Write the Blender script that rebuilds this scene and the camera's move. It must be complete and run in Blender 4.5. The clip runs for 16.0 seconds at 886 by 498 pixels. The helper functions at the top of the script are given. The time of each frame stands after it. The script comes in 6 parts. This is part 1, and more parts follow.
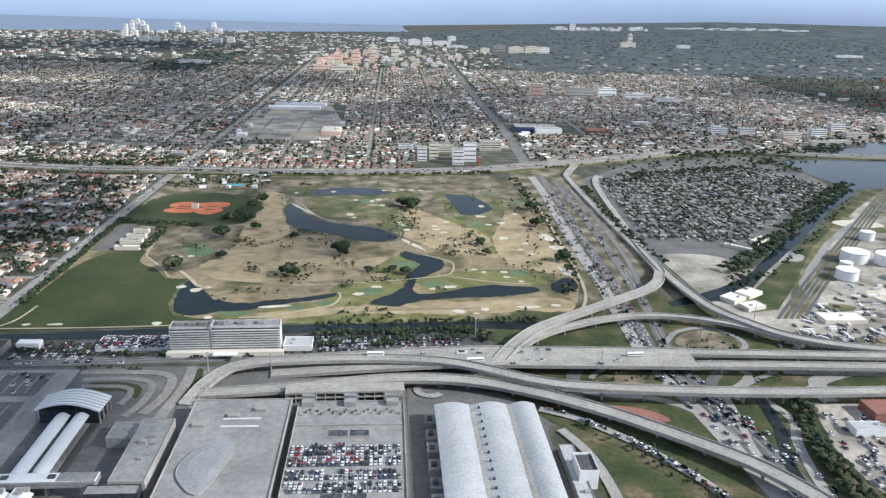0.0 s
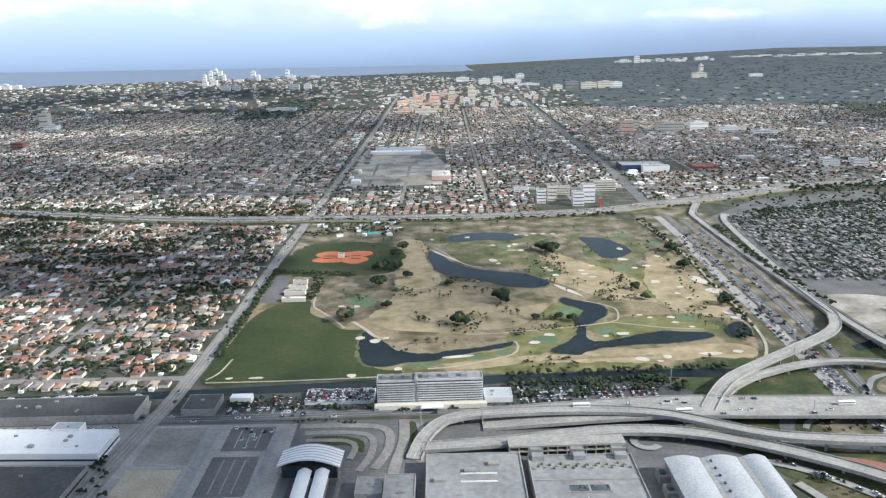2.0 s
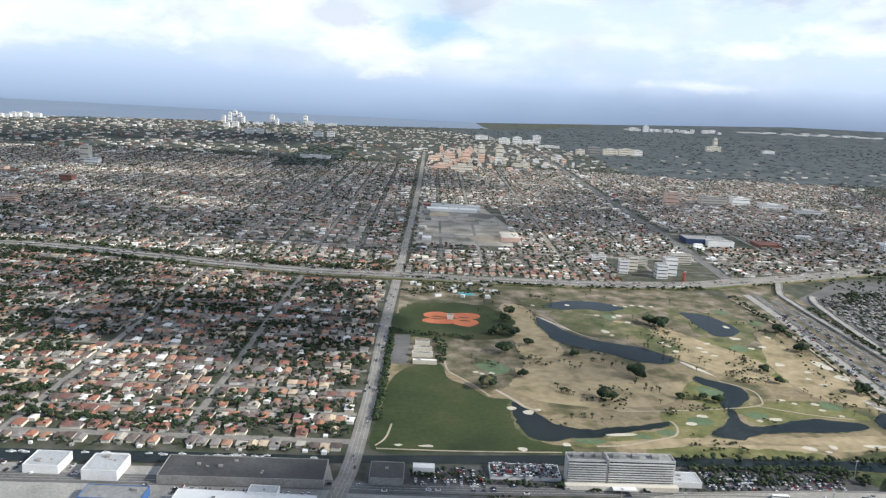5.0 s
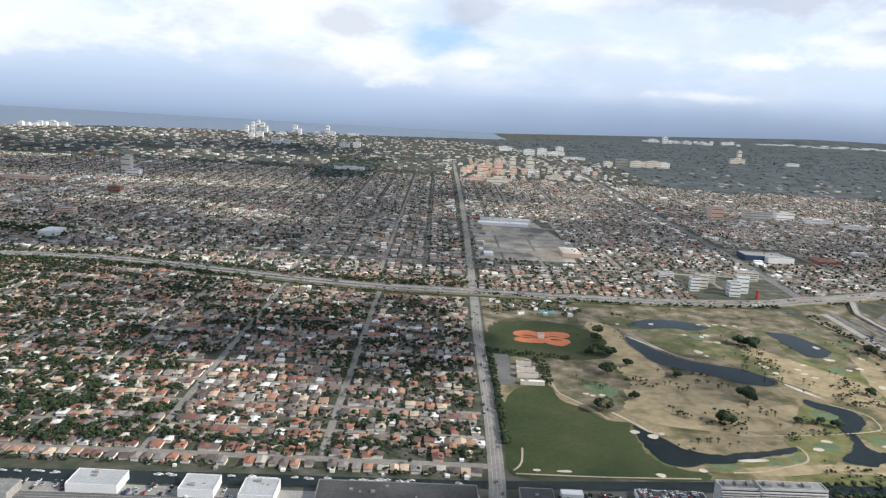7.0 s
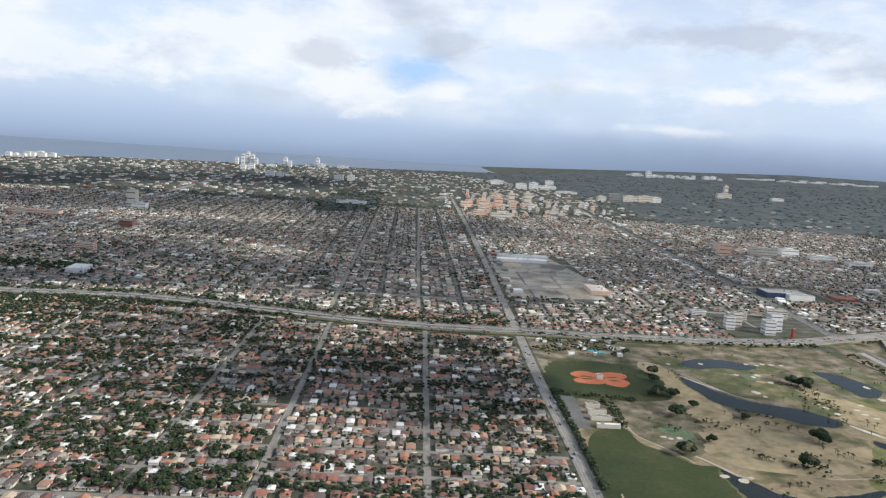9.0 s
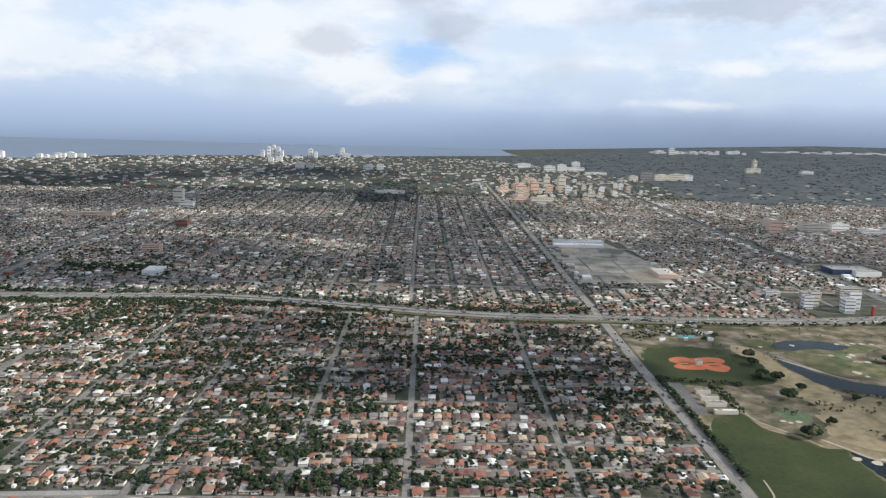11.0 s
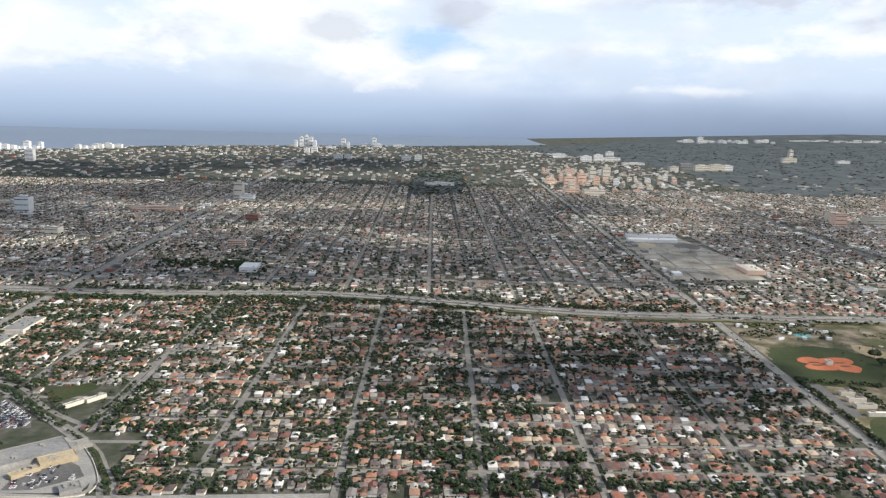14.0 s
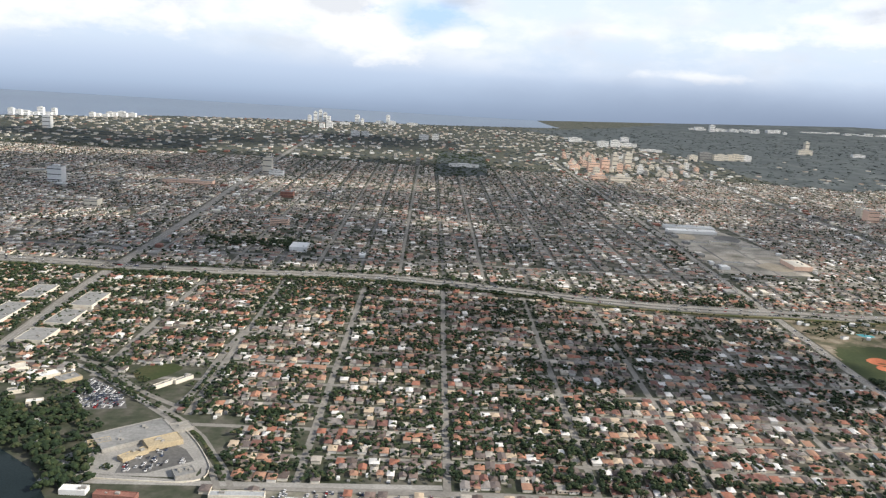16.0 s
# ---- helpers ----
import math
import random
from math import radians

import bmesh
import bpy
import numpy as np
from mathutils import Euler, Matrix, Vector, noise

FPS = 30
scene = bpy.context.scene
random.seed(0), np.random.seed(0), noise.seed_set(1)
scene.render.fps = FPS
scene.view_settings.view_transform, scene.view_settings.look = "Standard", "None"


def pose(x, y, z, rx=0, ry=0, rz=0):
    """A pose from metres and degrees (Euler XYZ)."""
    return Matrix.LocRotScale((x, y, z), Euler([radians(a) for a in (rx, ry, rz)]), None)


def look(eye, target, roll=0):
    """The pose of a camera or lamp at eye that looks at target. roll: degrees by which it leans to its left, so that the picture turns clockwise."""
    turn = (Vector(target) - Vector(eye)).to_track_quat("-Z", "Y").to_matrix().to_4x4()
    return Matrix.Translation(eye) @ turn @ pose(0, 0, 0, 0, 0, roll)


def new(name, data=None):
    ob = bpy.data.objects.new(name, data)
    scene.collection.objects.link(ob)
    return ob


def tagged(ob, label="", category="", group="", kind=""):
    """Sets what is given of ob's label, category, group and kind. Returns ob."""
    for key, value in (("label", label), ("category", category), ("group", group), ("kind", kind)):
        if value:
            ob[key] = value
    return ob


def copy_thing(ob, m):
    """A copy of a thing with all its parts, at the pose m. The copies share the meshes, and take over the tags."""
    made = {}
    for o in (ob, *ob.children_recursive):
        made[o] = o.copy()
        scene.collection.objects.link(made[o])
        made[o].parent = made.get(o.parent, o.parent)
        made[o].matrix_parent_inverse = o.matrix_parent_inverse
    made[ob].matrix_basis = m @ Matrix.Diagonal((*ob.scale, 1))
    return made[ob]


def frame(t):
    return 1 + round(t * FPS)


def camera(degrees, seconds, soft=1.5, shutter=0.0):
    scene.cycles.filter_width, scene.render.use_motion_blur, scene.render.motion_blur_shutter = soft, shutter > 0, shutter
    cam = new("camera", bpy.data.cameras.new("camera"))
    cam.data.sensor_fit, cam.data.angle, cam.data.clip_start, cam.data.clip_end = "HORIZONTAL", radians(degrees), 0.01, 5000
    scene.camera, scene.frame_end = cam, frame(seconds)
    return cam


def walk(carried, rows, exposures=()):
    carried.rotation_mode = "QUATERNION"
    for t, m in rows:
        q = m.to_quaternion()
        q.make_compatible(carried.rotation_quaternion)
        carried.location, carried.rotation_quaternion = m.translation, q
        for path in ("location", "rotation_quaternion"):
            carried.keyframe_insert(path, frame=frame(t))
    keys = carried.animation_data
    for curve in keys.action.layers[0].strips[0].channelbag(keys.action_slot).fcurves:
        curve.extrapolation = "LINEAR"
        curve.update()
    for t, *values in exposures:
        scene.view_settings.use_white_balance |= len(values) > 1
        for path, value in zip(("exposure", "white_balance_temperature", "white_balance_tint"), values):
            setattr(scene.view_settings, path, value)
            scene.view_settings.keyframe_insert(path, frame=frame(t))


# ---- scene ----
cam = camera(60.0, 16.0, soft=1.3)
PLAN = 0.9  # metres in a unit of the plan
PATH = [
    (0, (4.45, 2.96, 203.07), (19.07, 192.43, 140.73), 1.59),
    (0.5, (-16.91, 1.81, 206.77), (10.00, 187.04, 136.29), 3.29),
    (1, (-38.31, 1.33, 209.94), (-11.63, 186.19, 138.44), 3.39),
    (1.5, (-59.74, 1.38, 212.65), (-45.26, 191.23, 151.44), -0.12),
    (2, (-81.21, 1.85, 214.98), (-80.95, 194.48, 161.16), -0.96),
    (2.5, (-102.70, 2.66, 216.97), (-102.80, 195.58, 164.23), 1.44),
    (3, (-124.22, 3.70, 218.71), (-123.19, 198.07, 171.59), 2.90),
    (3.5, (-145.76, 4.89, 220.23), (-145.74, 199.90, 175.84), 2.24),
    (4, (-167.31, 6.16, 221.59), (-170.59, 201.19, 177.40), 1.60),
    (4.2, (-175.93, 6.67, 222.10), (-176.49, 201.77, 178.11), 1.55),
    (6.3, (-266.49, 11.30, 227.00), (-260.38, 208.08, 191.75), 3.48),
    (6.5, (-275.11, 11.61, 227.47), (-270.75, 208.01, 189.98), 3.96),
    (7, (-296.65, 12.23, 228.69), (-293.66, 208.47, 190.20), 3.28),
    (7.5, (-318.18, 12.65, 229.99), (-310.58, 209.24, 194.03), 3.82),
    (8, (-339.68, 12.84, 231.37), (-334.12, 209.76, 196.81), 2.85),
    (8.2, (-348.27, 12.86, 231.95), (-345.24, 210.57, 201.89), 3.62),
    (10.3, (-438.20, 11.24, 239.07), (-417.21, 207.62, 207.54), 3.51),
    (10.5, (-446.73, 10.95, 239.84), (-434.82, 207.93, 207.31), 2.01),
    (11, (-468.01, 10.19, 241.82), (-461.66, 207.08, 207.28), 1.50),
    (11.5, (-489.24, 9.41, 243.88), (-488.06, 205.65, 205.32), 2.27),
    (12, (-510.42, 8.67, 245.99), (-506.60, 204.73, 206.67), 2.90),
    (12.5, (-531.53, 8.04, 248.12), (-537.50, 204.81, 212.87), -0.05),
    (13, (-552.58, 7.59, 250.26), (-549.67, 204.03, 212.79), 0.89),
    (13.5, (-573.56, 7.43, 252.35), (-575.56, 203.65, 213.70), 0.04),
    (14, (-594.47, 7.64, 254.38), (-590.26, 203.97, 216.49), 1.38),
    (14.5, (-615.30, 8.33, 256.29), (-599.30, 203.39, 215.14), 0.59),
    (15, (-636.04, 9.61, 258.03), (-621.01, 204.83, 217.28), 0.99),
    (15.5, (-656.70, 11.60, 259.57), (-647.09, 206.88, 217.46), 3.15),
    (16, (-677.26, 14.44, 260.83), (-671.51, 209.59, 217.43), 3.38),
]
walk(cam, [(t, look([PLAN * c for c in eye], [PLAN * c for c in target], roll)) for t, eye, target, roll in PATH],
     [(0, 0.26, 5700, 10), (1.2, 0.42, 5800, 10), (2.0, 0.36, 5700, 9), (4, 0.20, 5800, 9), (7, 0.10, 6050, 11), (10.5, -0.06, 6000, 10), (12.5, 0.03, 6050, 10), (14, 0.12, 6200, 11), (16, 0.18, 6350, 11)])

# ---- world, sun ----
world = bpy.data.worlds.new("sky")
scene.world = world
world.use_nodes = True
wn, wl = world.node_tree.nodes, world.node_tree.links
wn.clear()
SUN_DIR = Vector((1.0, -0.30, 0.64)).normalized()
out = wn.new("ShaderNodeOutputWorld")
sky = wn.new("ShaderNodeTexSky")
sky.sky_type, sky.sun_disc = "NISHITA", False
sky.sun_elevation = math.asin(SUN_DIR.z)
sky.sun_rotation = math.atan2(SUN_DIR.x, SUN_DIR.y)
bg_sky = wn.new("ShaderNodeBackground")
bg_sky.inputs["Strength"].default_value = 0.11
wl.new(sky.outputs[0], bg_sky.inputs["Color"])
tc = wn.new("ShaderNodeTexCoord")
sep = wn.new("ShaderNodeSeparateXYZ")
wl.new(tc.outputs["Generated"], sep.inputs[0])


def world_ramp(value, stops):
    r = wn.new("ShaderNodeValToRGB")
    while len(r.color_ramp.elements) < len(stops):
        r.color_ramp.elements.new(0.5)
    for e, (p, c) in zip(r.color_ramp.elements, stops):
        e.position, e.color = p, (*c, 1)
    wl.new(value, r.inputs[0])
    return r.outputs[0]


def world_math(op, a, b):
    m = wn.new("ShaderNodeMath")
    m.operation = op
    for i, v in enumerate((a, b)):
        if isinstance(v, (int, float)):
            m.inputs[i].default_value = v
        else:
            wl.new(v, m.inputs[i])
    return m.outputs[0]


height = world_math("ADD", world_math("MULTIPLY", sep.outputs["Z"], 2.5), 0.25)
haze = world_ramp(height, [(0.0, (0.12, 0.16, 0.22)), (0.12, (0.26, 0.335, 0.455)), (0.16, (0.34, 0.43, 0.58)), (0.19, (0.42, 0.525, 0.69)), (0.235, (0.51, 0.62, 0.79)), (0.27, (0.57, 0.68, 0.85)), (0.315, (0.65, 0.76, 0.91)),
                           (0.38, (0.73, 0.83, 0.96)), (0.46, (0.80, 0.89, 1.0)), (0.62, (0.76, 0.85, 0.99)), (1.0, (0.34, 0.39, 0.48))])
# clouds: flattened noise on the direction
mp = wn.new("ShaderNodeMapping")
mp.inputs["Scale"].default_value = (3.6, 3.6, 8.5)
mp.inputs["Location"].default_value = (0.35, 0.2, 0.4)
wl.new(tc.outputs["Generated"], mp.inputs[0])
cl = wn.new("ShaderNodeTexNoise")
cl.inputs["Scale"].default_value, cl.inputs["Detail"].default_value, cl.inputs["Roughness"].default_value = 1.25, 8.0, 0.58
wl.new(mp.outputs[0], cl.inputs["Vector"])
cover = world_ramp(cl.outputs["Fac"], [(0.43, (0, 0, 0)), (0.58, (1, 1, 1))])
low = world_ramp(height, [(0.255, (0, 0, 0)), (0.40, (1, 1, 1)), (0.62, (1, 1, 1)), (0.8, (0.1, 0.1, 0.1))])
cl2 = wn.new("ShaderNodeTexNoise")
cl2.inputs["Scale"].default_value, cl2.inputs["Detail"].default_value = 1.9, 7.0
wl.new(mp.outputs[0], cl2.inputs["Vector"])
cloud_col = world_ramp(cl2.outputs["Fac"], [(0.34, (0.70, 0.73, 0.79)), (0.45, (0.88, 0.90, 0.94)), (0.54, (1.04, 1.04, 1.03))])
mix = wn.new("ShaderNodeMixRGB")
wl.new(world_math("MULTIPLY", cover, low), mix.inputs[0])
wl.new(haze, mix.inputs[1])
wl.new(cloud_col, mix.inputs[2])


def cloud_spot(base, way, wide, high, colour, strength, ragged=2.6):
    """One cloud bank or gap toward a direction of the sky, with a frayed edge."""
    off = wn.new("ShaderNodeVectorMath")
    off.operation = "SUBTRACT"
    off.inputs[1].default_value = way
    wl.new(tc.outputs["Generated"], off.inputs[0])
    size = wn.new("ShaderNodeVectorMath")
    size.operation = "MULTIPLY"
    size.inputs[1].default_value = (1 / wide, 0.4 / wide, 1 / high)
    wl.new(off.outputs[0], size.inputs[0])
    far = wn.new("ShaderNodeVectorMath")
    far.operation = "LENGTH"
    wl.new(size.outputs[0], far.inputs[0])
    frayed = world_math("ADD", far.outputs["Value"], world_math("MULTIPLY", world_math("SUBTRACT", fray.outputs["Fac"], 0.5), ragged))
    body = world_ramp(frayed, [(0.35 if ragged > 1 else 0.1, (strength, strength, strength)), (0.95, (0, 0, 0))])
    m = wn.new("ShaderNodeMixRGB")
    wl.new(body, m.inputs[0])
    wl.new(base, m.inputs[1])
    m.inputs[2].default_value = (*colour, 1)
    return m.outputs[0]


fray_map = wn.new("ShaderNodeMapping")
fray_map.inputs["Scale"].default_value = (9, 9, 20)
wl.new(tc.outputs["Generated"], fray_map.inputs[0])
fray = wn.new("ShaderNodeTexNoise")
fray.inputs["Scale"].default_value, fray.inputs["Detail"].default_value, fray.inputs["Roughness"].default_value = 1.6, 7.0, 0.6
wl.new(fray_map.outputs[0], fray.inputs["Vector"])
vault = mix.outputs[0]
WHITE_CLOUD, GREY_CLOUD, BLUE_GAP = (1.05, 1.04, 1.02), (0.60, 0.63, 0.70), (0.48, 0.70, 1.0)
for way, wide, high, colour, strength in (((-0.20, 0.98, 0.10), 0.20, 0.05, WHITE_CLOUD, 0.9), ((-0.09, 0.994, 0.06), 0.10, 0.045, WHITE_CLOUD, 0.9), ((-0.12, 0.988, 0.088), 0.055, 0.025, GREY_CLOUD, 0.55),
                                          ((-0.005, 0.997, 0.074), 0.07, 0.026, BLUE_GAP, 0.85), ((0.035, 0.998, 0.050), 0.035, 0.018, WHITE_CLOUD, 0.95), ((0.03, 0.994, 0.112), 0.05, 0.03, GREY_CLOUD, 0.6),
                                          ((0.37, 0.922, 0.128), 0.13, 0.03, GREY_CLOUD, 0.7), ((0.375, 0.92, 0.064), 0.05, 0.014, WHITE_CLOUD, 0.95), ((0.33, 0.946, 0.019), 0.09, 0.009, WHITE_CLOUD, 0.6),
                                          ((0.46, 0.884, 0.080), 0.07, 0.03, WHITE_CLOUD, 0.9), ((-0.45, 0.89, 0.06), 0.16, 0.04, WHITE_CLOUD, 0.7)):
    vault = cloud_spot(vault, way, wide, high, colour, strength)
vault = cloud_spot(vault, (0.50, 0.87, -0.03), 0.62, 0.056, (0.24, 0.305, 0.43), 0.85, 0.25)  # darker haze low over the far woods
bg_cloud = wn.new("ShaderNodeBackground")
bg_cloud.inputs["Strength"].default_value = 0.98
wl.new(vault, bg_cloud.inputs["Color"])
ms = wn.new("ShaderNodeMixShader")
ms.inputs[0].default_value = 0.9
wl.new(bg_sky.outputs[0], ms.inputs[1])
wl.new(bg_cloud.outputs[0], ms.inputs[2])
wl.new(ms.outputs[0], out.inputs["Surface"])

sun = new("sun", bpy.data.lights.new("sun", "SUN"))
sun.data.energy, sun.data.angle, sun.data.color = 5.0, radians(0.6), (1.0, 0.91, 0.77)
sun.rotation_euler = (-SUN_DIR).to_track_quat("-Z", "Y").to_euler()


# ---- materials ----
def material(name, stops, scale=0.05, rough=0.9, fine=1.0, bump=0.0, metal=0.0, island=False, spec=0.3):
    """Colour stops over two noises; island: over a random number for each piece instead."""
    m = bpy.data.materials.new(name)
    m.use_nodes = True
    n, l = m.node_tree.nodes, m.node_tree.links
    b = n["Principled BSDF"]
    b.inputs["Roughness"].default_value, b.inputs["Metallic"].default_value = rough, metal
    b.inputs["Specular IOR Level"].default_value = spec
    geo = n.new("ShaderNodeNewGeometry")
    big, small = n.new("ShaderNodeTexNoise"), n.new("ShaderNodeTexNoise")
    big.inputs["Scale"].default_value, big.inputs["Detail"].default_value = scale, 5
    small.inputs["Scale"].default_value, small.inputs["Detail"].default_value = fine, 3
    l.new(geo.outputs["Position"], big.inputs["Vector"])
    l.new(geo.outputs["Position"], small.inputs["Vector"])
    ramp = n.new("ShaderNodeValToRGB")
    while len(ramp.color_ramp.elements) < len(stops):
        ramp.color_ramp.elements.new(0.5)
    for e, (p, c) in zip(ramp.color_ramp.elements, stops):
        e.position, e.color = p, (*c, 1)
    if island:
        ramp.color_ramp.interpolation = "CONSTANT"
        info = n.new("ShaderNodeObjectInfo")
        s = n.new("ShaderNodeMath")
        s.operation = "ADD"
        l.new(info.outputs["Random"], s.inputs[0])
        l.new(geo.outputs["Random Per Island"], s.inputs[1])
        f = n.new("ShaderNodeMath")
        f.operation = "FRACT"
        l.new(s.outputs[0], f.inputs[0])
        l.new(f.outputs[0], ramp.inputs[0])
    else:
        l.new(big.outputs["Fac"], ramp.inputs[0])
    grain = n.new("ShaderNodeMixRGB")
    grain.blend_type = "OVERLAY"
    grain.inputs[0].default_value = 0.45
    l.new(ramp.outputs[0], grain.inputs[1])
    l.new(small.outputs["Fac"], grain.inputs[2])
    l.new(grain.outputs[0], b.inputs["Base Color"])
    if bump:
        bp = n.new("ShaderNodeBump")
        bp.inputs["Strength"].default_value, bp.inputs["Distance"].default_value = bump, 0.4
        l.new(small.outputs["Fac"], bp.inputs["Height"])
        l.new(bp.outputs[0], b.inputs["Normal"])
    return m


def grey(v, d=0.04):
    return [(0.3, (v - d, v - d, v - d)), (0.7, (v + d, v + d * 0.9, v + d * 0.8))]


CITY = material("city_ground", [(0.30, (0.032, 0.042, 0.024)), (0.46, (0.058, 0.065, 0.042)), (0.58, (0.09, 0.088, 0.068)), (0.74, (0.17, 0.158, 0.13))], 0.06, fine=0.25)
TURF = material("fairway_turf", [(0.30, (0.055, 0.068, 0.03)), (0.40, (0.135, 0.118, 0.062)), (0.47, (0.26, 0.21, 0.128)), (0.56, (0.22, 0.18, 0.108)), (0.63, (0.28, 0.228, 0.145)), (0.74, (0.12, 0.115, 0.055))], 0.03, fine=0.3, bump=0.3)
GREEN = material("mown_grass", [(0.32, (0.027, 0.042, 0.013)), (0.50, (0.040, 0.055, 0.017)), (0.64, (0.062, 0.065, 0.027)), (0.76, (0.11, 0.09, 0.045))], 0.022, fine=0.3)
PUTT = material("putting_green", [(0.3, (0.09, 0.135, 0.07)), (0.7, (0.14, 0.19, 0.105))], 0.05, fine=0.4)
SCRUB = material("verge_grass", [(0.30, (0.05, 0.075, 0.028)), (0.48, (0.11, 0.115, 0.05)), (0.62, (0.20, 0.17, 0.10)), (0.75, (0.27, 0.22, 0.15))], 0.05, fine=0.3)
SAND = material("bunker_sand", [(0.3, (0.46, 0.42, 0.34)), (0.7, (0.60, 0.56, 0.47))], 0.1)
CLAY = material("infield_clay", [(0.3, (0.42, 0.125, 0.06)), (0.7, (0.53, 0.18, 0.085))], 0.08)
WATER = material("pond_water", [(0.3, (0.010, 0.018, 0.020)), (0.7, (0.020, 0.030, 0.032))], 0.01, rough=0.12, spec=0.06)
# bay colour lifted above water's own tone to carry the horizon haze
SEA = material("hazed_sea_water", [(0.3, (0.165, 0.215, 0.29)), (0.7, (0.18, 0.235, 0.31))], 0.002, rough=0.45, spec=0.2)
# far woods: distance haze put into the base colour as blue-grey
HAZED_WOODS = material("woodland", [(0.32, (0.042, 0.055, 0.058)), (0.47, (0.066, 0.08, 0.083)), (0.58, (0.078, 0.093, 0.094)), (0.72, (0.115, 0.128, 0.125))], 0.012, fine=0.035, bump=0.3)
ASPHALT = material("asphalt", [(0.3, (0.10, 0.099, 0.096)), (0.7, (0.16, 0.158, 0.152))], 0.05, fine=0.5)
TARMAC = material("dark_asphalt", [(0.3, (0.055, 0.055, 0.056)), (0.7, (0.10, 0.10, 0.098))], 0.04, fine=0.5)
CONCRETE = material("concrete", [(0.3, (0.25, 0.243, 0.226)), (0.7, (0.355, 0.345, 0.32))], 0.06, fine=0.7)
PALE = material("pale_concrete_roof", [(0.3, (0.20, 0.202, 0.196)), (0.7, (0.29, 0.29, 0.28))], 0.04, fine=0.4)
WHITE = material("white_paint", [(0.3, (0.70, 0.70, 0.69)), (0.7, (0.80, 0.80, 0.78))], 0.1)
METAL = material("white_metal_roof", [(0.3, (0.35, 0.365, 0.37)), (0.7, (0.45, 0.465, 0.47))], 0.06, rough=0.5)
GLASS = material("dark_window_glass", [(0.3, (0.02, 0.025, 0.03)), (0.7, (0.05, 0.06, 0.07))], 0.3, rough=0.15, spec=0.6)
TRUNK = material("bark", [(0.3, (0.08, 0.06, 0.045)), (0.7, (0.14, 0.11, 0.08))], 0.8)
LEAF = material("leaves", [(0.0, (0.013, 0.026, 0.012)), (0.3, (0.020, 0.036, 0.015)), (0.6, (0.030, 0.046, 0.018)), (0.84, (0.045, 0.057, 0.025)), (0.96, (0.08, 0.078, 0.04))], 0.4, fine=0.8, bump=0.8, island=True)
# far crowns: leaf colour lifted and greyed to carry the haze
HAZED_CANOPY = material("hazed_canopy", [(0.0, (0.068, 0.086, 0.088)), (0.4, (0.084, 0.102, 0.102)), (0.75, (0.094, 0.11, 0.108)), (0.93, (0.115, 0.126, 0.122))], 0.4, fine=0.8, bump=0.8, island=True)
PAVING = material("yard_paving", [(0.0, (0.30, 0.28, 0.245)), (0.3, (0.18, 0.172, 0.158)), (0.5, (0.38, 0.355, 0.32)), (0.66, (0.25, 0.18, 0.145)), (0.78, (0.50, 0.48, 0.45)), (0.87, (0.14, 0.132, 0.12))], 0.3, fine=0.9, island=True)
ROOF = material("tiled_roofs", [(0.0, (0.185, 0.095, 0.078)), (0.12, (0.31, 0.14, 0.095)), (0.20, (0.145, 0.12, 0.11)), (0.31, (0.42, 0.385, 0.335)), (0.40, (0.24, 0.22, 0.205)),
                               (0.51, (0.35, 0.205, 0.14)), (0.62, (0.50, 0.40, 0.29)), (0.70, (0.70, 0.68, 0.65)), (0.77, (0.115, 0.09, 0.08)), (0.87, (0.36, 0.185, 0.12)), (0.93, (0.21, 0.16, 0.14))], 0.3, fine=0.9, island=True)
ROOF2 = material("worn_flat_roofs", [(0.0, (0.24, 0.225, 0.21)), (0.16, (0.15, 0.135, 0.125)), (0.28, (0.50, 0.475, 0.44)), (0.42, (0.29, 0.175, 0.14)), (0.56, (0.09, 0.08, 0.075)),
                                   (0.68, (0.33, 0.29, 0.25)), (0.78, (0.78, 0.76, 0.73)), (0.86, (0.19, 0.165, 0.15)), (0.94, (0.36, 0.19, 0.14))], 0.3, fine=0.9, island=True)
WALL = material("stucco_walls", [(0.0, (0.62, 0.56, 0.46)), (0.3, (0.70, 0.66, 0.58)), (0.6, (0.55, 0.47, 0.38)), (0.8, (0.74, 0.72, 0.68))], 0.3, island=True)
CAR = material("car_paint", [(0.0, (0.70, 0.70, 0.70)), (0.34, (0.35, 0.36, 0.37)), (0.52, (0.03, 0.03, 0.035)), (0.72, (0.10, 0.11, 0.13)), (0.84, (0.30, 0.03, 0.03)), (0.91, (0.05, 0.07, 0.13))], 0.5, rough=0.3, island=True, spec=0.5)
PEACH = material("peach_stucco", [(0.3, (0.70, 0.49, 0.38)), (0.7, (0.78, 0.57, 0.45))], 0.03)
CREAM = material("cream_stucco", [(0.3, (0.60, 0.55, 0.46)), (0.7, (0.70, 0.66, 0.57))], 0.03)
YELLOW = material("ochre_roof", [(0.3, (0.38, 0.315, 0.205)), (0.7, (0.47, 0.39, 0.265))], 0.05)
BLUE = material("blue_paint", [(0.3, (0.06, 0.14, 0.34)), (0.7, (0.09, 0.18, 0.40))], 0.1)
NAVY = material("navy_cladding", [(0.3, (0.03, 0.05, 0.11)), (0.7, (0.05, 0.075, 0.15))], 0.1, rough=0.4)
BRICK = material("red_brick", [(0.3, (0.22, 0.10, 0.08)), (0.7, (0.30, 0.15, 0.115))], 0.1)
